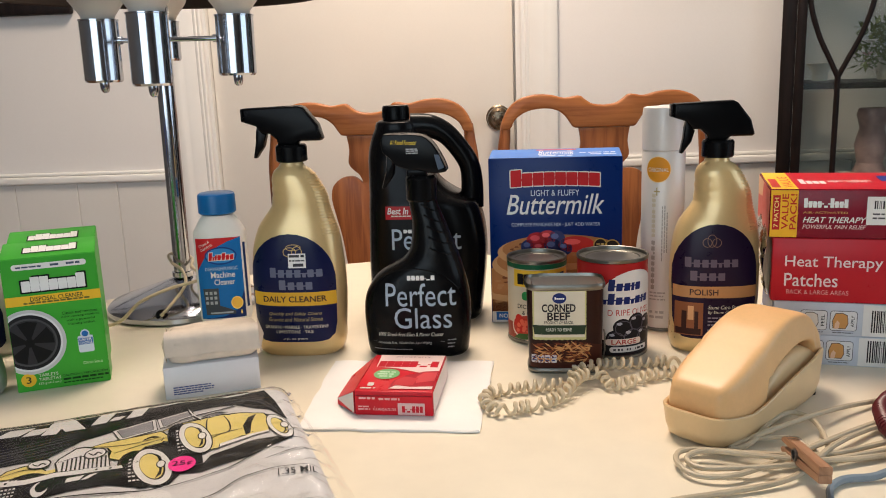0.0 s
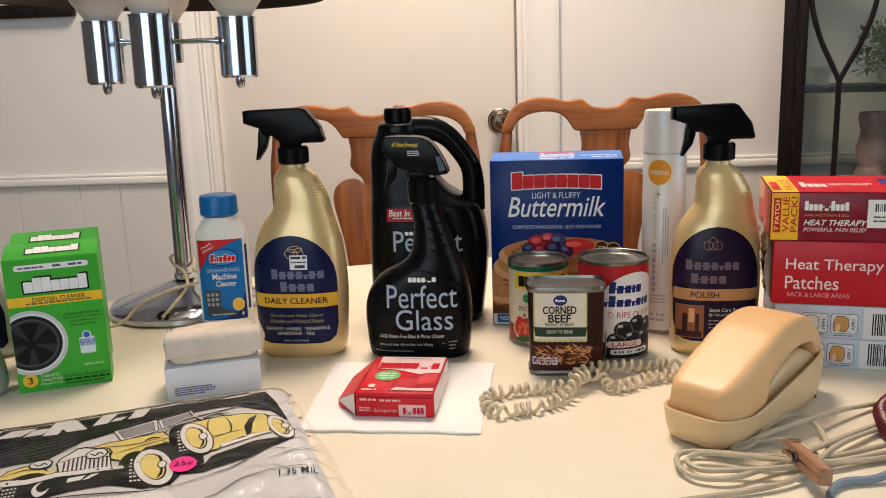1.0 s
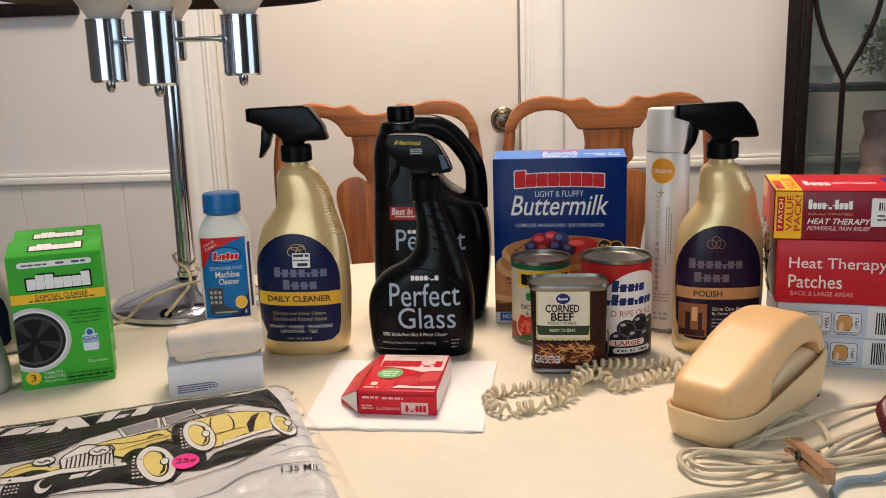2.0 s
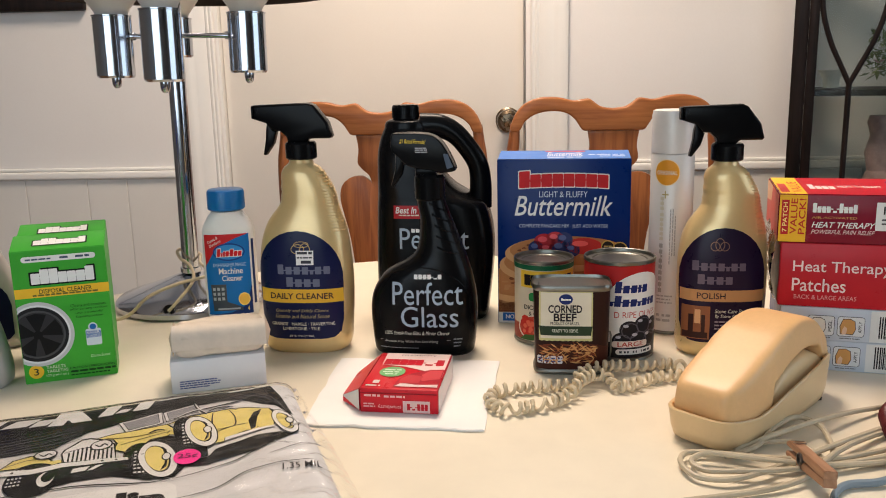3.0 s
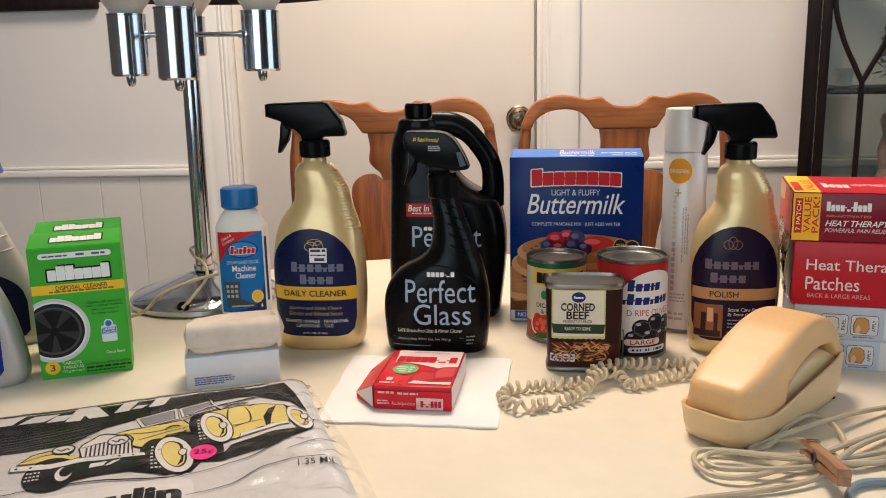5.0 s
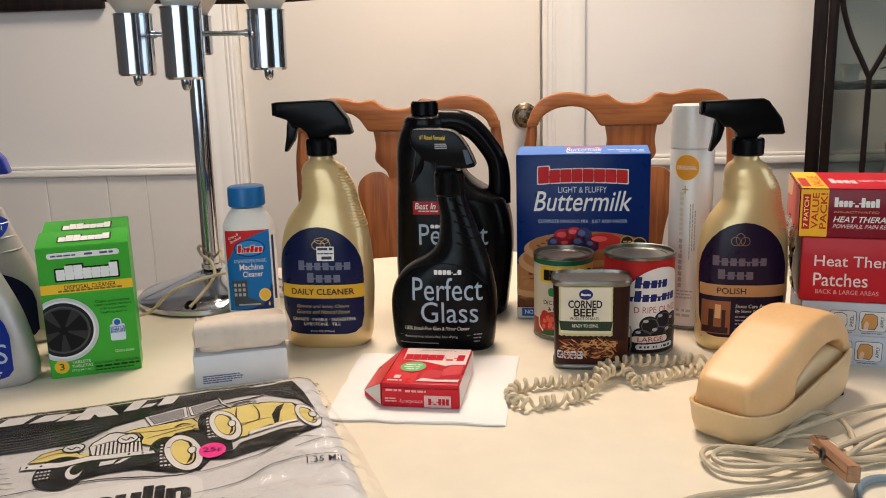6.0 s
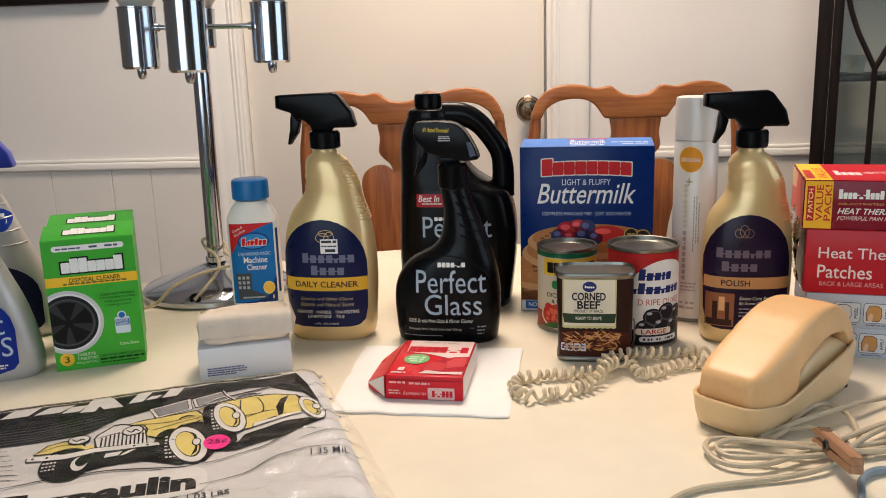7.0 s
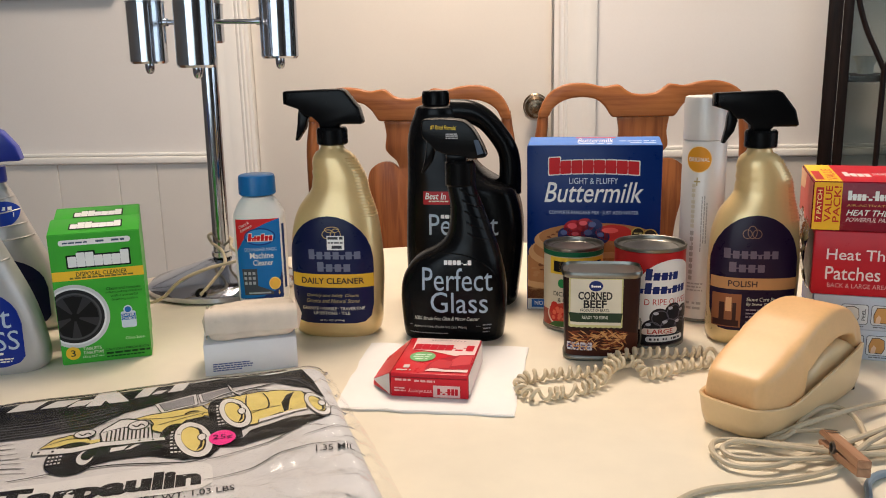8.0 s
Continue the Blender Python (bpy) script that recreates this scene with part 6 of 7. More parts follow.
decal("picture_print", poly([(0.030, 0.006), (0.0715, 0.006), (0.0715, 0.052), (0.058, 0.050), (0.042, 0.040), (0.032, 0.026)]), ink(172, 36, 48), jb, T, 3)
for p, col in (([(0.033, 0.012), (0.052, 0.014), (0.054, 0.032), (0.040, 0.036), (0.034, 0.026)], (196, 60, 66)), ([(0.054, 0.020), (0.0705, 0.026), (0.0705, 0.048), (0.058, 0.047), (0.052, 0.036)], (206, 74, 78)), ([(0.031, 0.005), (0.071, 0.005), (0.071, 0.012), (0.05, 0.010), (0.036, 0.014)], (224, 196, 192))):
    decal("picture_print", poly(p), ink(*col), jb, T, 4)
decal("badge", join(rrect(0.009, 0.015, 0.012, 0.020, 0.001), bars([(0.004, 0.018, 0.005, 0.003)], seed=24)), ink(206, 196, 190), jb, T, 2)
decal("label_patch", rrect(0.040, 0.065, 0.001, 0.0125), ink(222, 186, 182), jb, F, 1)
decal("brand_mark", mark("8020888", 0.0535, 0.007, 0.020, 0.0070, 0.8), ink(196, 28, 44), jb, F, 2)
decal("printed_text", words("strawberry", 0.0275, 0.0062, 0.022, 0.0048, turn=180), ink(236, 176, 176), jb, F, 1)
decal("printed_text", bars([(0.003, 0.014, 0.008, 0.0014), (0.003, 0.014, 0.0055, 0.0014), (0.004, 0.019, 0.0158, 0.002), (0.0225, 0.042, 0.0152, 0.002)], seed=25), ink(230, 170, 170), jb, F, 1)
part("tuck_edge", box(0.0008, 0.0717, -0.0006, 0.0002, 0.0188, 0.0196), ink(150, 20, 34), jb)

# ---- tarpaulin in a clear bag ----
tp = thing("tarpaulin_pack", pose(-0.148, 0.701, TZ, 0, 0, 22.5), "folded tarpaulin in clear bag printed with antique car", "tarpaulin pack")
BX0, BX1, BY0, BY1, BH = -0.36, 0.014, -0.30, 0.010, 0.0225


def bagz(x, y, extra=0.0):
    u = min((x - BX0) / 0.045, (BX1 - x) / 0.020)
    v = min((y - BY0), (BY1 - y) * 2.6) / 0.028
    e = 1.0
    for q in (u, v):
        q = min(max(q, 0), 1)
        e *= math.sqrt(max(0.0, 1 - (1 - q) ** 2))
    w = 0.0016 * noise.noise(Vector((x * 14, y * 18, 0.3))) + 0.0007 * noise.noise(Vector((x * 50, y * 60, 2.0)))
    return 0.0012 + (BH + w) * e + extra


def tarp_surf(u, v, off):
    return Vector((u, v, bagz(u, v, off)))


bm = bmesh.new()
nx, ny = 90, 76
gt = [[bm.verts.new((BX0 + (BX1 - BX0) * i / nx, BY0 + (BY1 - BY0) * j / ny, 0)) for j in range(ny + 1)] for i in range(nx + 1)]
for row in gt:
    for v in row:
        v.co.z = bagz(v.co.x, v.co.y)
for i in range(nx):
    for j in range(ny):
        bm.faces.new((gt[i][j], gt[i + 1][j], gt[i + 1][j + 1], gt[i][j + 1]))
rim = [gt[i][0] for i in range(nx)] + [gt[nx][j] for j in range(ny)] + [gt[i][ny] for i in range(nx, 0, -1)] + [gt[0][j] for j in range(ny, 0, -1)]
low = [bm.verts.new((v.co.x, v.co.y, 0)) for v in rim]
for k in range(len(rim)):
    bm.faces.new((rim[k], low[k], low[(k + 1) % len(rim)], rim[(k + 1) % len(rim)]))
bm.faces.new(low)
part("folded_sheet", bm, M_sheet, tp, "pale grey folded plastic sheet", smooth=70)


def mm(*pts):
    return poly([(x / 1000, y / 1000) for x, y in pts])


INK_k, INK_y, INK_w, INK_g = ink(8, 8, 10, 0.5), ink(216, 200, 122, 0.4), ink(216, 216, 216, 0.4), ink(140, 141, 146, 0.4)
INK_mid = ink(92, 93, 98, 0.45)
A = dict(step=0.006)


def printed(pts, material, layer, rim_width=0.0):
    """A printed area in millimetres, with a black contour of the given width round it."""
    if rim_width:
        cx, cy = sum(p[0] for p in pts) / len(pts), sum(p[1] for p in pts) / len(pts)
        far = [(x - cx, y - cy) for x, y in pts]
        decal("print", mm(*[(x + rim_width * a / max(1, math.hypot(a, b)), y + 1.9 * rim_width * b / max(1, math.hypot(a, b))) for (x, y), (a, b) in zip(pts, far)]), INK_k, tp, tarp_surf, layer - 0.6, **A)
    decal("print", mm(*pts), material, tp, tarp_surf, layer, **A)


def stroke(pts, w, layer=5, material=INK_k):
    """A drawn ink line through points in millimetres."""
    c = spline([(x / 1000, y / 1000, 0) for x, y in pts], 6)
    b = bmesh.new()
    pr = None
    for i, p in enumerate(c):
        t = (c[min(i + 1, len(c) - 1)] - c[max(i - 1, 0)]).normalized()
        n = Vector((-t.y, t.x, 0)) * w / 2000 * (0.45 + 0.55 * math.sin(math.pi * i / (len(c) - 1)))
        q = (b.verts.new(p + n), b.verts.new(p - n))
        if pr:
            b.faces.new((pr[0], pr[1], q[1], q[0]))
        pr = q
    decal("print", b, material, tp, tarp_surf, layer)


# dark sky with swept streaks and the tops of a folded-under title
printed([(-345, 9.2), (-253, 9), (-169, 9.4), (-103, 9), (-51, 9.4), (-31, 8), (-11, 0), (-5, -28), (-1, -74), (-13, -47), (-26, -37), (-40, -26), (-55, -23), (-89, -27), (-122, -35), (-149, -43), (-166, -48), (-178, -59), (-189, -71), (-205, -74), (-229, -74), (-345, -70)], INK_k, 1)
for k in range(7):
    y = -40 - 5.2 * k
    stroke([(-345, y + 3), (-290, y + 1.5 * math.sin(k)), (-235, y - 1), (-200 + 5 * k % 17, y + 5), (-170, y + 9 + 0.8 * k)], 0.9 + 0.5 * (k % 3), 2, INK_mid)
for k in range(5):
    stroke([(-62 + 9 * k, -24 + 3 * k), (-40 + 7 * k, -10 - 5 * k), (-14 + 2 * k, -22 - 9 * k)], 0.8, 2, INK_mid)
for k in range(7):
    y = -80 - 7.5 * k
    stroke([(-345, y), (-290, y + 2), (-246 + 3 * k, y - 2 - 2 * k)], 1.0 + 0.6 * (k % 2), 1)
for x0, x1, y0, y1, d in ((-262, -240, -16, -1, 9), (-236, -216, -17, -4, 12), (-214, -200, -20, -8, 7), (-199, -187, -24, 5, 9), (-189, -178, -15, -8, 5), (-180, -164, -22, 6, -12), (-160, -148, -18, 5, 10), (-146, -137, -16, -9, 5), (-132, -119, -16, 4, 8), (-112, -92, -2, 1, 12), (-78, -66, -1, 4, 10), (-52, -30, -3, 0, 8)):
    printed([(x0, y0), (x1, y0), (x1 + d, y1), (x0 + d, y1)], INK_w, 3)
# ground shadow under the car
printed([(-186, -142), (-171, -139), (-145, -141), (-129, -150), (-125, -139), (-101, -156), (-93, -142), (-77, -146), (-38, -135), (-7, -115), (-16, -106), (-35, -108), (-69, -121), (-75, -131), (-84, -133), (-101, -132), (-105, -115), (-130, -105), (-135, -112), (-166, -110), (-181, -110)], INK_k, 2)
# bodywork
printed([(-104, -61), (-85, -50), (-70, -48), (-56, -44), (-37, -47), (-19, -54), (-17, -66), (-20, -92), (-34, -99), (-42, -96), (-66, -108), (-70, -104), (-71, -72), (-83, -55)], INK_y, 4, 1.3)
printed([(-158, -65), (-143, -61), (-104, -60), (-98, -72), (-104, -81), (-117, -82), (-126, -96), (-136, -98), (-144, -91), (-142, -79), (-145, -71)], INK_y, 4, 1.3)
printed([(-224, -100), (-216, -86), (-204, -82), (-194, -86), (-189, -96), (-182, -95), (-181, -104), (-186, -109), (-196, -102), (-206, -99), (-213, -102)], INK_y, 4, 1.3)
printed([(-104, -81), (-95, -88), (-83, -109), (-75, -113), (-75, -131), (-105, -132), (-124, -100), (-117, -84)], INK_k, 4.4)
printed([(-104, -78), (-95, -85), (-83, -107), (-75, -112), (-62, -111), (-61, -106), (-73, -105), (-82, -99), (-91, -83), (-102, -73)], INK_y, 6, 0.8)
printed([(-61, -110), (-20, -96), (-19, -92), (-60, -104)], INK_w, 6, 0.7)
printed([(-39, -97), (-39, -76), (-33, -59), (-25, -53), (-31, -70), (-35, -94)], INK_k, 6)
# windscreen and folded hood
for q in (((-142, -39), (-108, -30), (-107, -54), (-136, -60)), ((-106, -32), (-78, -22), (-75, -44), (-104, -52))):
    cx, cy = sum(p[0] for p in q) / 4, sum(p[1] for p in q) / 4
    printed(list(q), INK_w, 3, 0.8)
    printed([(cx + (x - cx) * 0.82, cy + (y - cy) * 0.76) for x, y in q], INK_g, 4.2, 0.6)
for q, w in (([(-80, -21), (-77, -36), (-71, -50)], 3.2), ([(-98, -50), (-84, -40), (-62, -34), (-40, -28)], 3.4), ([(-70, -44), (-60, -38), (-48, -40)], 2.8), ([(-66, -48), (-52, -44), (-46, -48)], 2.4)):
    stroke(q, w, 6)
    stroke([(x + 0.4, y + 1.2) for x, y in q], w * 0.45, 7, INK_w)
# radiator with upright bars
printed([(-182, -85), (-180, -78), (-169, -63), (-163, -63), (-154, -70), (-145, -80), (-143, -107), (-162, -109), (-178, -110)], INK_w, 6, 1.4)
for i in range(11):
    x = -177.5 + 3.1 * i
    printed([(x, -107), (x + 1.3, -107), (x + 1.0, -84 + 7 * math.sin(i * 0.33)), (x - 0.3, -84 + 7 * math.sin(i * 0.33))], INK_k, 7)
stroke([(-181, -84), (-168, -79), (-156, -82), (-144, -88)], 1.4, 7)
# bumper
printed([(-228, -112), (-200, -116), (-181, -111), (-158, -113), (-133, -116), (-134, -110), (-158, -105), (-182, -103), (-201, -108), (-228, -105)], INK_w, 8, 0.9)
for x, y in ((-224, -109), (-214, -110), (-152, -110), (-142, -112)):
    decal("print", disc(x / 1000, y / 1000, 0.0011, 0.0016, 10), INK_k, tp, tarp_surf, 9)
printed([(-172, -117), (-160, -116), (-163, -124), (-173, -124)], INK_w, 7)
printed([(-156, -117), (-150, -117), (-158, -125), (-162, -125)], INK_w, 7)


def wheel(cx, cy, rx, ry, turn, tyre):
    s = lambda f, g, dx=0.0: disc((cx + dx) / 1000, cy / 1000, rx * f / 1000, ry * g / 1000, 36, turn=turn)
    if tyre:
        decal("print", disc((cx + tyre) / 1000, (cy + 1) / 1000, rx * 1.12 / 1000, ry * 1.05 / 1000, 36, turn=turn), INK_k, tp, tarp_surf, 7.4, **A)
        for i in range(3):
            for j in range(7):
                x, y = cx + 1.35 * tyre + (i - 1) * 2.9 + 0.05 * (j - 3) ** 2, cy + (j - 3) * ry * 0.2
                printed([(x - 1, y - 1.2), (x + 1, y - 1.2), (x + 1, y + 1.2), (x - 1, y + 1.2)], INK_w, 8.2)
    decal("print", s(1.08, 1.06), INK_k, tp, tarp_surf, 8.6, **A)
    decal("print", s(1.0, 1.0), INK_w, tp, tarp_surf, 9, **A)
    decal("print", s(0.66, 0.74), INK_k, tp, tarp_surf, 10, **A)
    decal("print", s(0.60, 0.68, -rx * 0.04), INK_y, tp, tarp_surf, 11, **A)
    decal("print", poly([((cx + rx * a) / 1000, (cy + ry * b) / 1000) for a, b in ((0.25, 0.6), (0.5, 0.4), (0.58, 0.0), (0.45, -0.5), (0.1, -0.68), (0.35, -0.35), (0.42, 0.05))]), INK_k, tp, tarp_surf, 12, **A)
    decal("print", disc((cx + rx * 0.48) / 1000, cy / 1000, 0.0036, 0.0072, 18), INK_k, tp, tarp_surf, 13)
    decal("print", disc((cx + rx * 0.48) / 1000, cy / 1000, 0.0027, 0.0058, 18), INK_w, tp, tarp_surf, 14)


wheel(-112, -122, 13.4, 33, 8, -10)
wheel(-78, -84, 11.4, 31, 8, -8)
wheel(-10, -87, 8.2, 26, 8, 0)
decal("print", disc(-0.199, -0.125, 0.019, 0.028, 36), INK_k, tp, tarp_surf, 5, **A)
decal("print", disc(-0.190, -0.127, 0.0058, 0.012, 24), INK_w, tp, tarp_surf, 6)
decal("print", disc(-0.1885, -0.124, 0.0045, 0.009, 24), INK_k, tp, tarp_surf, 7)
for i in range(4):
    for j in range(5):
        printed([(-216 + 2.6 * i, -132 + 6 * j), (-214.4 + 2.6 * i, -132 + 6 * j), (-214.4 + 2.6 * i, -129.6 + 6 * j), (-216 + 2.6 * i, -129.6 + 6 * j)], INK_w, 6)
for cx, cy in ((-194, -83), (-154, -79)):
    decal("print", disc(cx / 1000, cy / 1000, 0.0086, 0.0095, 24), INK_k, tp, tarp_surf, 10, **A)
    decal("print", disc(cx / 1000, cy / 1000, 0.0074, 0.0075, 24), INK_w, tp, tarp_surf, 11, **A)
    stroke([(cx - 5, cy + 2), (cx - 1, cy - 3), (cx + 2, cy + 1), (cx + 5, cy - 3)], 1.8, 12)
for pts, w in (([(-66, -50), (-68, -70), (-68, -102)], 1.4), ([(-52, -48), (-49, -66), (-52, -84), (-70, -86)], 1.3), ([(-68, -92), (-52, -84), (-40, -82)], 1.0), ([(-152, -68), (-128, -72), (-104, -70)], 1.0), ([(-140, -84), (-122, -78), (-100, -74)], 1.2), ([(-222, -97), (-206, -90), (-190, -92)], 1.0), ([(-118, -70), (-112, -67), (-106, -69)], 2.2), ([(-19, -56), (-14, -66), (-17, -88)], 2.4),
               ([(-105, -160), (-65, -151), (-43, -139), (-18, -118), (6, -112)], 1.2), ([(-106, -190), (-75, -185), (-50, -169), (-24, -163), (10, -168)], 1.1), ([(-240, -150), (-182, -146), (-125, -159), (-105, -158)], 1.8), ([(-30, -146), (-12, -138), (10, -132)], 0.9)):
    stroke(pts, w, 7)
decal("price_sticker", disc(-0.0905, -0.1285, 0.0102, 0.0125, 30), ink(238, 64, 150), tp, tarp_surf, 15, label="round pink price sticker")
decal("printed_text", words("25\u00a2", -0.0903, -0.1285, 0.015, 0.0092, turn=-6), ink(70, 30, 56), tp, tarp_surf, 17, 0.004)
decal("printed_text", words("1.35 MIL", -0.0100, -0.1735, 0.029, 0.0100, turn=-8, bold=0.002), ink(30, 30, 34), tp, tarp_surf, 8, 0.006)
decal("print", rrect(-0.262, -0.100, -0.203, -0.160, 0.014), INK_w, tp, tarp_surf, 2, **A)
decal("printed_text", words("Tarpaulin", -0.176, -0.1835, 0.136, 0.033, bold=0.055, turn=-3), INK_k, tp, tarp_surf, 3, **A)
decal("printed_text", words("NET WT. 1.03 LBS", -0.1195, -0.2075, 0.066, 0.0085, bold=0.008, turn=-1), ink(50, 50, 54), tp, tarp_surf, 3)
# crinkled clear film round the pack, with a loose margin
bm = bmesh.new()
nx, ny = 150, 120
X0, X1, Y0, Y1 = BX0 - 0.02, BX1 + 0.009, BY0 - 0.02, BY1 + 0.003
gt = [[None] * (ny + 1) for _ in range(nx + 1)]
for i in range(nx + 1):
    for j in range(ny + 1):
        x, y = X0 + (X1 - X0) * i / nx, Y0 + (Y1 - Y0) * j / ny
        hem = min(max((Y1 - y) / 0.03, 0), 1)
        x -= 0.020 * (1 - min(1, max(0, -y) / 0.16)) * max(0, (x - BX1 + 0.02) / 0.05)
        out = max(0, x - BX1 + 0.004, BX0 - x, BY0 - y, y - BY1) / 0.024
        crump = min(max((x + 0.075 - 0.25 * (y + 0.14)) / 0.06, (-0.19 - y) / 0.04, 0), 1)
        fold = abs(noise.noise(Vector((x * 34 + y * 26, y * 30 - x * 20, 3)))) * 0.0085 + abs(noise.noise(Vector((x * 84 - y * 30, y * 70, 5)))) * 0.0034
        z = bagz(min(max(x, BX0 + 1e-4), BX1 - 1e-4), min(max(y, BY0 + 1e-4), BY1 - 1e-4), 0.0027) + hem * (0.12 + crump) * fold
        if out > 0:
            z = 0.0012 + (0.020 * max(0, 1 - out) ** 0.8) * min(1, 0.2 + hem) + 0.6 * fold * min(1, 4 * max(0, 1.05 - out))
        gt[i][j] = bm.verts.new((x, y, z))
for i in range(nx):
    for j in range(ny):
        bm.faces.new((gt[i][j], gt[i + 1][j], gt[i + 1][j + 1], gt[i][j + 1]))
part("plastic_film", bm, M_film, tp, "clear crinkled plastic bag film", smooth=80)

# ---- telephone ----
ph = thing("telephone", pose(0.219, 0.623, TZ, 0, 0, 46.0) @ Matrix.Scale(1.02, 4), "aged beige corded telephone with handset on its base", "telephone")
# local x runs along the telephone, away from the viewer
PL = 0.185


def along(n, sections, sides=40, e=3.2, taper=0.0):
    """Loft along x: each section gives x, half width, bottom z, top z; the top is narrower by taper."""
    bm = bmesh.new()
    rings = []
    S = Loft([(x, hw, hw, zb, zt) for x, hw, zb, zt in sections])
    a = S.rows
    for x in np.linspace(a[0, 0], a[-1, 0], n):
        i = min(max(int(np.searchsorted(a[:, 0], x)) - 1, 0), len(a) - 2)
        h = a[i + 1, 0] - a[i, 0]
        t = (x - a[i, 0]) / h
        d = lambda k: (a[k + 1] - a[k]) / (a[k + 1, 0] - a[k, 0])
        s0 = d(i) if i == 0 else 0.5 * (d(i - 1) + d(i))
        s1 = d(i) if i == len(a) - 2 else 0.5 * (d(i) + d(i + 1))
        v = (2 * t ** 3 - 3 * t * t + 1) * a[i] + (t ** 3 - 2 * t * t + t) * h * s0 + (3 * t * t - 2 * t ** 3) * a[i + 1] + (t ** 3 - t * t) * h * s1
        hw, zb, zt = v[1], v[3], v[4]
        ring = []
        for k in range(sides):
            q = 2 * math.pi * (k + 0.5) / sides
            c, s = math.cos(q), math.sin(q)
            up = math.copysign(abs(s) ** (2 / e), s)
            ring.append(bm.verts.new((x, hw * (1 - taper * 0.5 * (1 + up)) * math.copysign(abs(c) ** (2 / e), c), 0.5 * (zb + zt) + 0.5 * (zt - zb) * up)))
        rings.append(ring)
    for p, q in zip(rings, rings[1:]):
        for k in range(sides):
            bm.faces.new((p[k], p[(k + 1) % sides], q[(k + 1) % sides], q[k]))
    bm.faces.new(rings[0])
    bm.faces.new(rings[-1])
    bmesh.ops.recalc_face_normals(bm, faces=bm.faces[:])
    return bm


# base tray: hollow shell with a rim that dips and rises
bm = bmesh.new()
NB = 96


def base_ring(inset, z_of, grow):
    ring = []
    for k in range(NB):
        a = 2 * math.pi * k / NB
        c, s = math.cos(a), math.sin(a)
        x = PL / 2 + (PL / 2 - inset) * (1 + grow) * math.copysign(abs(c) ** 0.5, c)
        x -= 0.005 * max(0.0, 1 - x / 0.05)
        w = (0.037 - inset) * (1 + grow) * (1.0 - 0.10 * (x / PL - 0.3) ** 2)
        y = w * math.copysign(abs(s) ** 0.42, s)
        ring.append(bm.verts.new((x, y, z_of(x))))
    return ring


rimz = lambda x: 0.0262 + 0.0030 * max(0.0, 1 - x / 0.05) - 0.0014 * math.exp(-((x - 0.04) / 0.03) ** 2) + 0.0195 * min(max((x - 0.035) / 0.125, 0), 1) ** 0.9 - 0.006 * max(0, (x - 0.165) / 0.02)
rs = [base_ring(0.012, lambda x: 0.0015, 0), base_ring(0.006, lambda x: 0.0015, 0), base_ring(0.003, lambda x: 0.004, 0), base_ring(0.001, lambda x: 0.012, 0), base_ring(0, lambda x: 0.6 * rimz(x) + 0.008, 0.01), base_ring(0, lambda x: rimz(x) - 0.001, 0.018),
      base_ring(0.0008, lambda x: rimz(x), 0.018), base_ring(0.0026, lambda x: rimz(x) - 0.0005, 0.018), base_ring(0.004, lambda x: rimz(x) - 0.008, 0.0), base_ring(0.006, lambda x: rimz(x) - 0.014, 0.0)]
for p, q in zip(rs, rs[1:]):
    for k in range(NB):
        bm.faces.new((p[k], p[(k + 1) % NB], q[(k + 1) % NB], q[k]))
bm.faces.new(rs[0][::-1])
bm.faces.new(rs[-1])
bmesh.ops.recalc_face_normals(bm, faces=bm.faces[:])
part("base", bm, M_phonelow, ph, "beige base tray", smooth=40)
part("cradle", along(24, [(0.066, 0.025, 0.012, 0.028), (0.078, 0.0275, 0.012, 0.0400), (0.11, 0.0280, 0.012, 0.0515), (0.14, 0.0280, 0.012, 0.0530), (0.165, 0.027, 0.012, 0.044)], 32, 5), M_phonelow, ph, "beige inner cradle block")
for x in (0.02, PL - 0.02):
    for y in (-0.024, 0.024):
        part("rubber_foot", lathe([(0, 0), (0.005, 0), (0.005, 0.0018), (0, 0.0018)], 16), M_black, ph).location = (x, y, 0)
hs = along(90, [(0.0055, 0.0215, 0.026, 0.0430), (0.0075, 0.0250, 0.0225, 0.0475), (0.0105, 0.0272, 0.021, 0.0503), (0.016, 0.0298, 0.0185, 0.0532), (0.03, 0.0326, 0.0170, 0.0592), (0.05, 0.0334, 0.0180, 0.0678), (0.060, 0.0334, 0.0210, 0.0718), (0.0635, 0.0330, 0.0390, 0.0732), (0.070, 0.0328, 0.0430, 0.0757), (0.085, 0.0322, 0.0500, 0.0812), (0.105, 0.0315, 0.0560, 0.0855), (0.124, 0.0305, 0.0580, 0.0865), (0.143, 0.0298, 0.0560, 0.0828), (0.157, 0.029, 0.0500, 0.0760), (0.163, 0.0287, 0.0400, 0.0715), (0.172, 0.028, 0.0375, 0.0640), (0.180, 0.026, 0.0375, 0.0545), (0.1845, 0.021, 0.039, 0.0475)], 96, 7.0, 0.13)
for v in hs.verts:
    v.co.x -= 0.0045 * max(0.0, 1 - v.co.x / 0.06)
part("handset", hs, M_phone, ph, "yellowed beige handset", smooth=60)

# curly handset cord lying on the table
cc = thing("handset_cord", pose(0, 0, TZ), "ivory coiled telephone cord looped on the table", "cord")


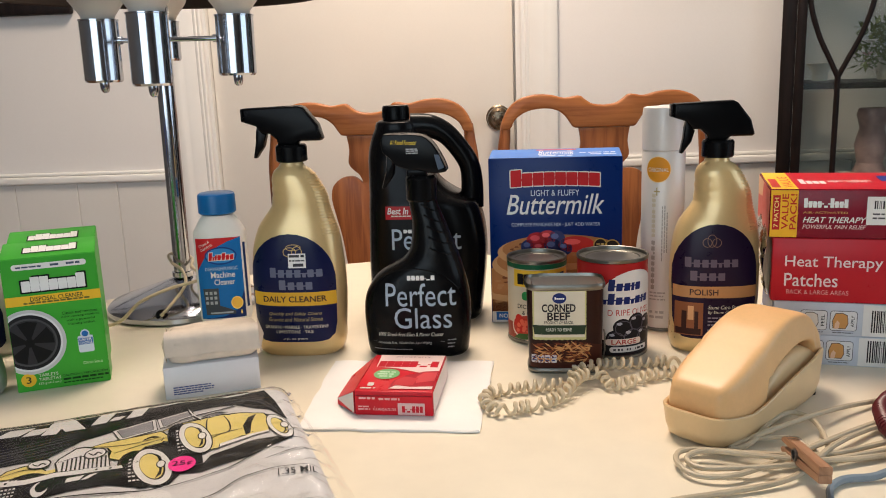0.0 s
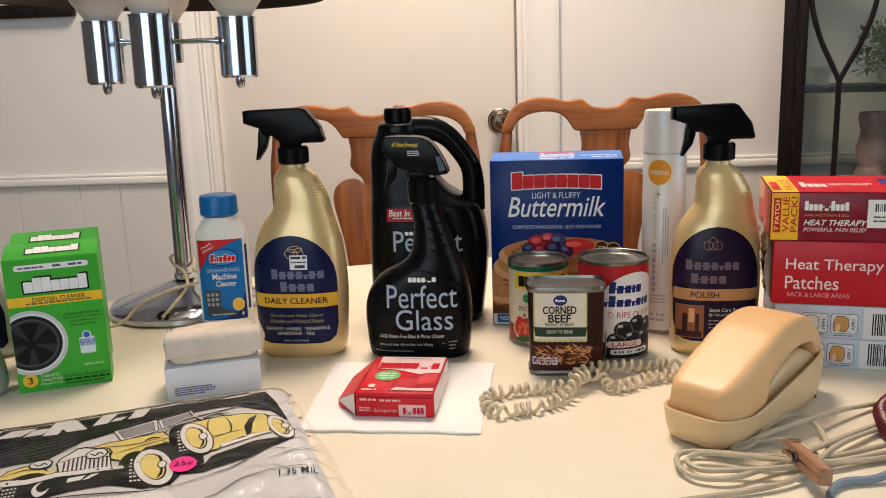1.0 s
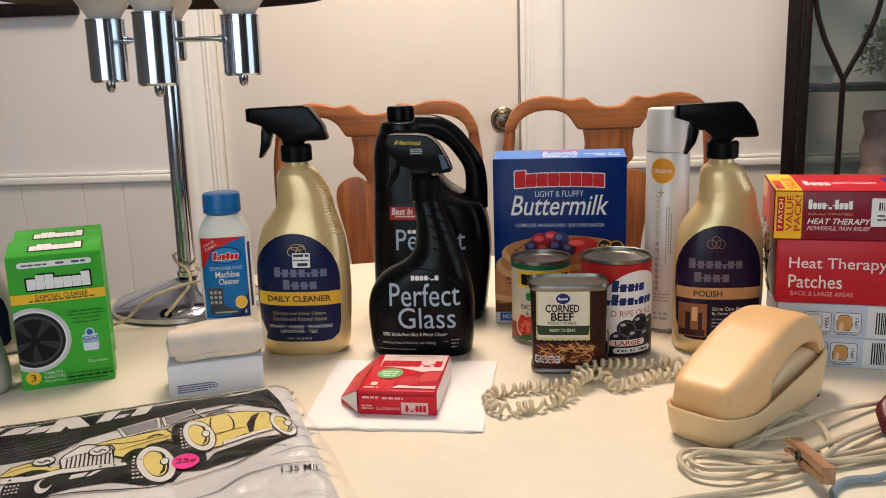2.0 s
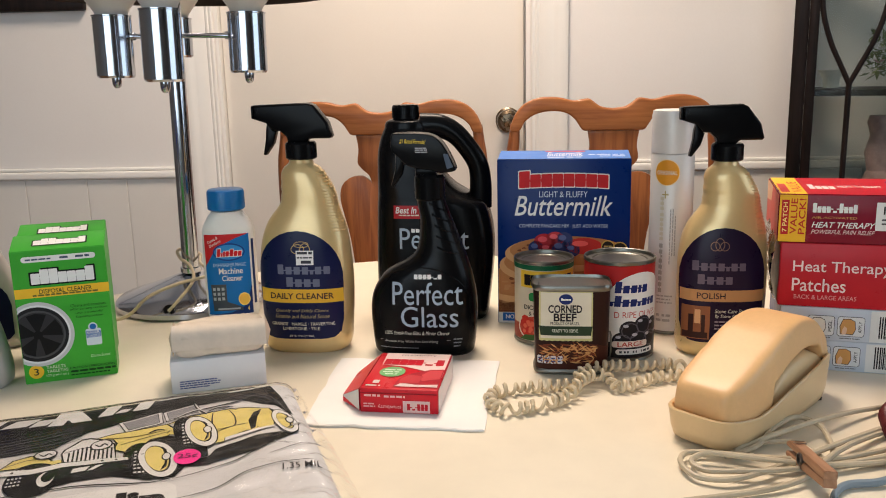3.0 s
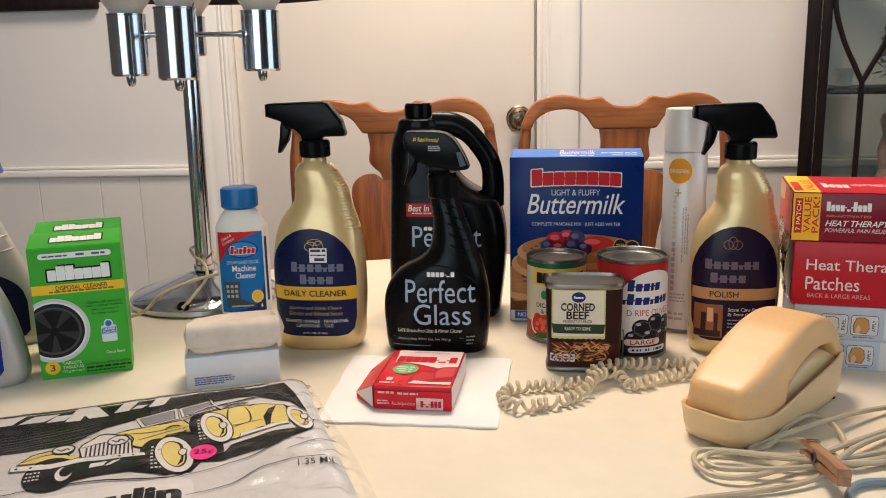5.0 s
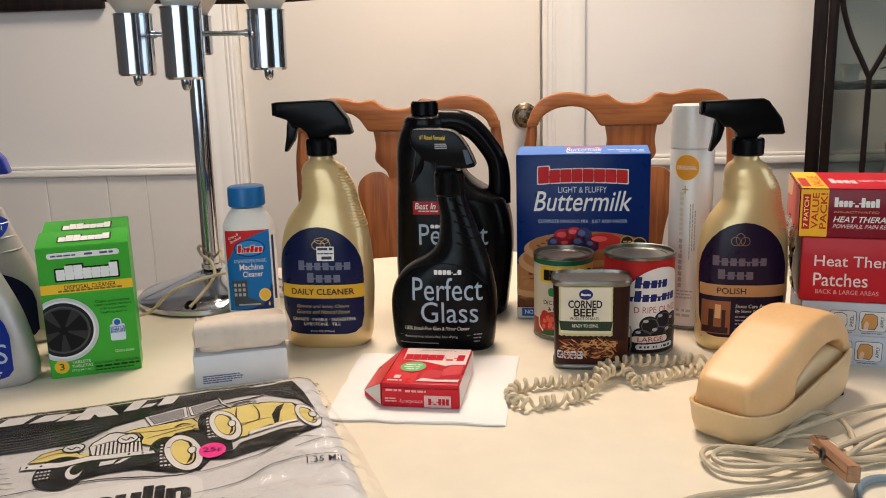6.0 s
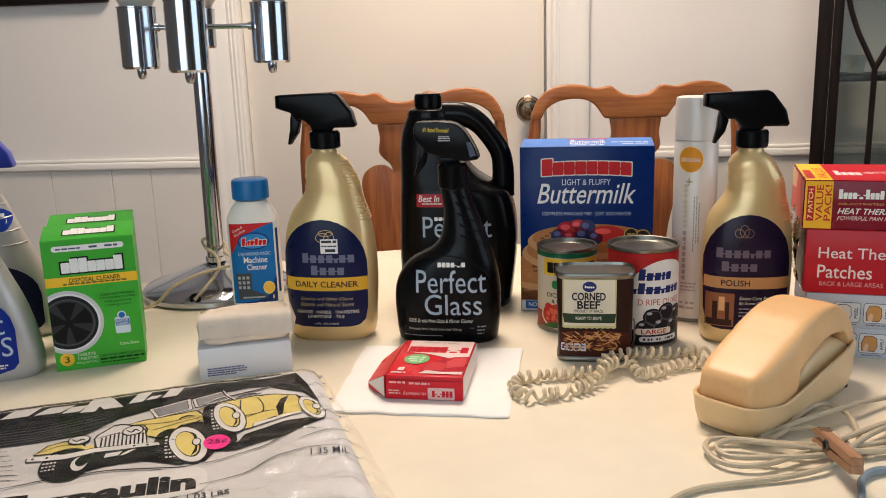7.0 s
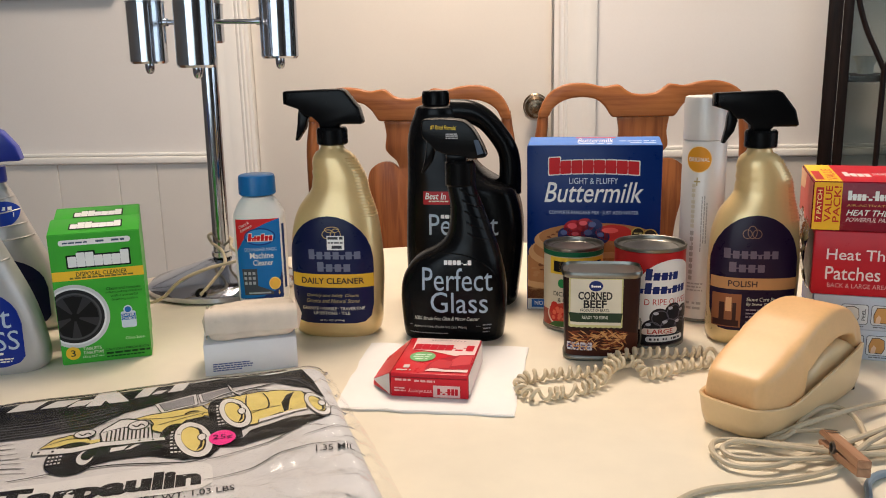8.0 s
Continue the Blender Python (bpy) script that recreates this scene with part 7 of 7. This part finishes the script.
def coil_mesh(pts, r, wire, turns_per_m, wob=0.0, flat_=1.0, seed=1):
    base = spline(pts, 40)
    ln = sum((b - a).length for a, b in zip(base, base[1:]))
    out, s, up, rr = [], 0.0, Vector((0, 0, 1)), random.Random(seed)
    n = int(ln * turns_per_m * 12)
    cum = [0.0]
    for a, b in zip(base, base[1:]):
        cum.append(cum[-1] + (b - a).length)
    k = 0
    ph_ = 0.0
    for i in range(n + 1):
        s = ln * i / n
        while k < len(base) - 2 and cum[k + 1] < s:
            k += 1
        f = (s - cum[k]) / max(1e-9, cum[k + 1] - cum[k])
        p = base[k].lerp(base[k + 1], f)
        t = (base[k + 1] - base[k]).normalized()
        side = t.cross(up).normalized()
        v = side.cross(t)
        ph_ += 2 * math.pi / 12 * (1 + wob * noise.noise(Vector((s * 60, seed, 0))))
        q = r * (1 + 0.38 * noise.noise(Vector((s * 45, 3 + seed, 1))))
        c = p + side * q * math.cos(ph_) + v * q * math.sin(ph_)
        c.z = max(c.z, wire)
        out.append(c)
    return tube(out, wire, 6, flat_)


cz = 0.0072
coil_path = [(0.262, 0.778, cz), (0.236, 0.800, cz), (0.205, 0.797, cz), (0.178, 0.786, cz + 0.004), (0.150, 0.772, cz + 0.007), (0.125, 0.748, cz), (0.098, 0.740, cz), (0.072, 0.734, cz), (0.052, 0.722, cz), (0.048, 0.700, cz), (0.062, 0.683, cz), (0.084, 0.690, cz), (0.105, 0.700, cz), (0.124, 0.716, cz + 0.003), (0.138, 0.742, cz + 0.007), (0.160, 0.760, cz + 0.004), (0.170, 0.740, cz), (0.188, 0.746, cz), (0.212, 0.764, cz), (0.240, 0.770, cz), (0.258, 0.755, cz)]
part("coil", coil_mesh(coil_path, 0.0046, 0.0020, 104, 1.3), M_coil, cc)

for a, b in ((coil_path[0], (0.266, 0.770, 0.010)), (coil_path[-1], (0.264, 0.750, 0.010))):
    part("strain_relief", tube([Vector(a), (Vector(a) + Vector(b)) / 2 + Vector((0.002, 0, 0.001)), Vector(b)], 0.0028, 10), M_coil, cc, "smooth ivory cord end")

# straight line cord, bundled near the telephone
lc = thing("line_cord", pose(0, 0, TZ), "bundle of grey-beige telephone cable in loose loops", "cable")
loops = [
    [(0.245, 0.606, 0.004), (0.262, 0.618, 0.005), (0.282, 0.622, 0.012), (0.330, 0.652, 0.012), (0.368, 0.678, 0.008), (0.412, 0.702, 0.004), (0.50, 0.74, 0.004)],
    [(0.470, 0.70, 0.004), (0.392, 0.655, 0.006), (0.345, 0.622, 0.009), (0.305, 0.594, 0.010), (0.270, 0.575, 0.007), (0.232, 0.556, 0.006), (0.206, 0.560, 0.005), (0.197, 0.580, 0.006), (0.204, 0.598, 0.006), (0.225, 0.600, 0.006), (0.262, 0.588, 0.008), (0.310, 0.587, 0.007), (0.36, 0.607, 0.005), (0.43, 0.642, 0.004)],
    [(0.235, 0.598, 0.004), (0.262, 0.610, 0.006), (0.290, 0.645, 0.009), (0.313, 0.661, 0.010), (0.326, 0.645, 0.009), (0.324, 0.614, 0.006), (0.315, 0.590, 0.005), (0.300, 0.577, 0.004)],
    [(0.44, 0.622, 0.004), (0.372, 0.600, 0.005), (0.320, 0.582, 0.006), (0.275, 0.566, 0.009), (0.235, 0.566, 0.007), (0.212, 0.572, 0.005), (0.206, 0.586, 0.006), (0.222, 0.592, 0.009), (0.262, 0.580, 0.010), (0.300, 0.576, 0.008), (0.35, 0.588, 0.004), (0.42, 0.61, 0.004)],
    [(0.10, 0.44, 0.003), (0.150, 0.500, 0.003), (0.178, 0.524, 0.003), (0.216, 0.535, 0.003), (0.255, 0.545, 0.004), (0.285, 0.560, 0.006), (0.318, 0.592, 0.010), (0.36, 0.63, 0.006), (0.43, 0.672, 0.004)],
    [(0.250, 0.612, 0.004), (0.272, 0.620, 0.006), (0.295, 0.617, 0.007), (0.305, 0.603, 0.006), (0.310, 0.585, 0.005)],
]
for pts in loops:
    part("cable", tube(spline(pts, 10), 0.0023, 8), M_cable, lc)
bc_ = thing("patch_cable", pose(0, 0, TZ), "grey-blue flat cable end on the table", "cable")
part("cable", tube(spline([(0.282, 0.500, 0.003), (0.291, 0.521, 0.003), (0.298, 0.540, 0.003), (0.312, 0.552, 0.004), (0.335, 0.556, 0.004), (0.352, 0.562, 0.006), (0.40, 0.59, 0.004)], 10), 0.0026, 8, 1.3), M_bluecable, bc_)
mc = thing("coiled_cord", pose(0, 0, TZ), "dark maroon tightly coiled cord", "cord")
part("coil", coil_mesh([(0.45, 0.74, 0.0085), (0.424, 0.704, 0.0085), (0.398, 0.678, 0.0085), (0.384, 0.642, 0.0085), (0.378, 0.604, 0.0085), (0.374, 0.574, 0.0085), (0.384, 0.53, 0.0085)], 0.0062, 0.0019, 255, 0.08, 1, 3), M_maroon, mc)

# wooden clothespin clipped on the cables
cpn = thing("clothespin", pose(0.2870, 0.563, TZ + 0.0165, 0, 4, -1), "brown wooden spring clothespin clipped on a cable bundle", "clothespin")
for s, nm in ((1, "upper_prong"), (-1, "lower_prong")):
    prof = [(-0.041, 0.001 if s > 0 else 0.001), (-0.041, 0.0075), (0.030, 0.0065), (0.036, 0.004), (0.036, 0.0008), (0.010, 0.0012), (0.006, 0.003), (0.002, 0.0008)]
    bm = bmesh.new()
    f = bm.faces.new([bm.verts.new((-0.0048, y, z)) for y, z in prof])
    r = bmesh.ops.extrude_face_region(bm, geom=[f])
    for v in (e for e in r["geom"] if isinstance(e, bmesh.types.BMVert)):
        v.co.x = 0.0048
    bmesh.ops.recalc_face_normals(bm, faces=bm.faces[:])
    bmesh.ops.bevel(bm, geom=bm.edges[:], offset=0.0006, segments=2, affect="EDGES")
    pr = part(nm, bm, M_pinwood, cpn)
    pr.matrix_basis = pose(0, 0, 0, -7, 0, 0) if s > 0 else pose(0, 0, 0, 11, 180, 0)
sp_pts = [Vector((-0.004 + 0.0006 * (k / 10), 0.004 + 0.0042 * math.cos(2 * math.pi * k / 10), 0.0042 * math.sin(2 * math.pi * k / 10))) for k in range(-40, 150)]
part("spring", tube([p for p in sp_pts], 0.0007, 6), M_steel, cpn)
for y in (0.021, 0.026):
    part("groove", box(-0.0049, 0.0049, y - 0.0008, y + 0.0008, 0.0046, 0.0052), M_steel, cpn).matrix_basis = pose(0, 0, 0.0028, -7, 0, 0)
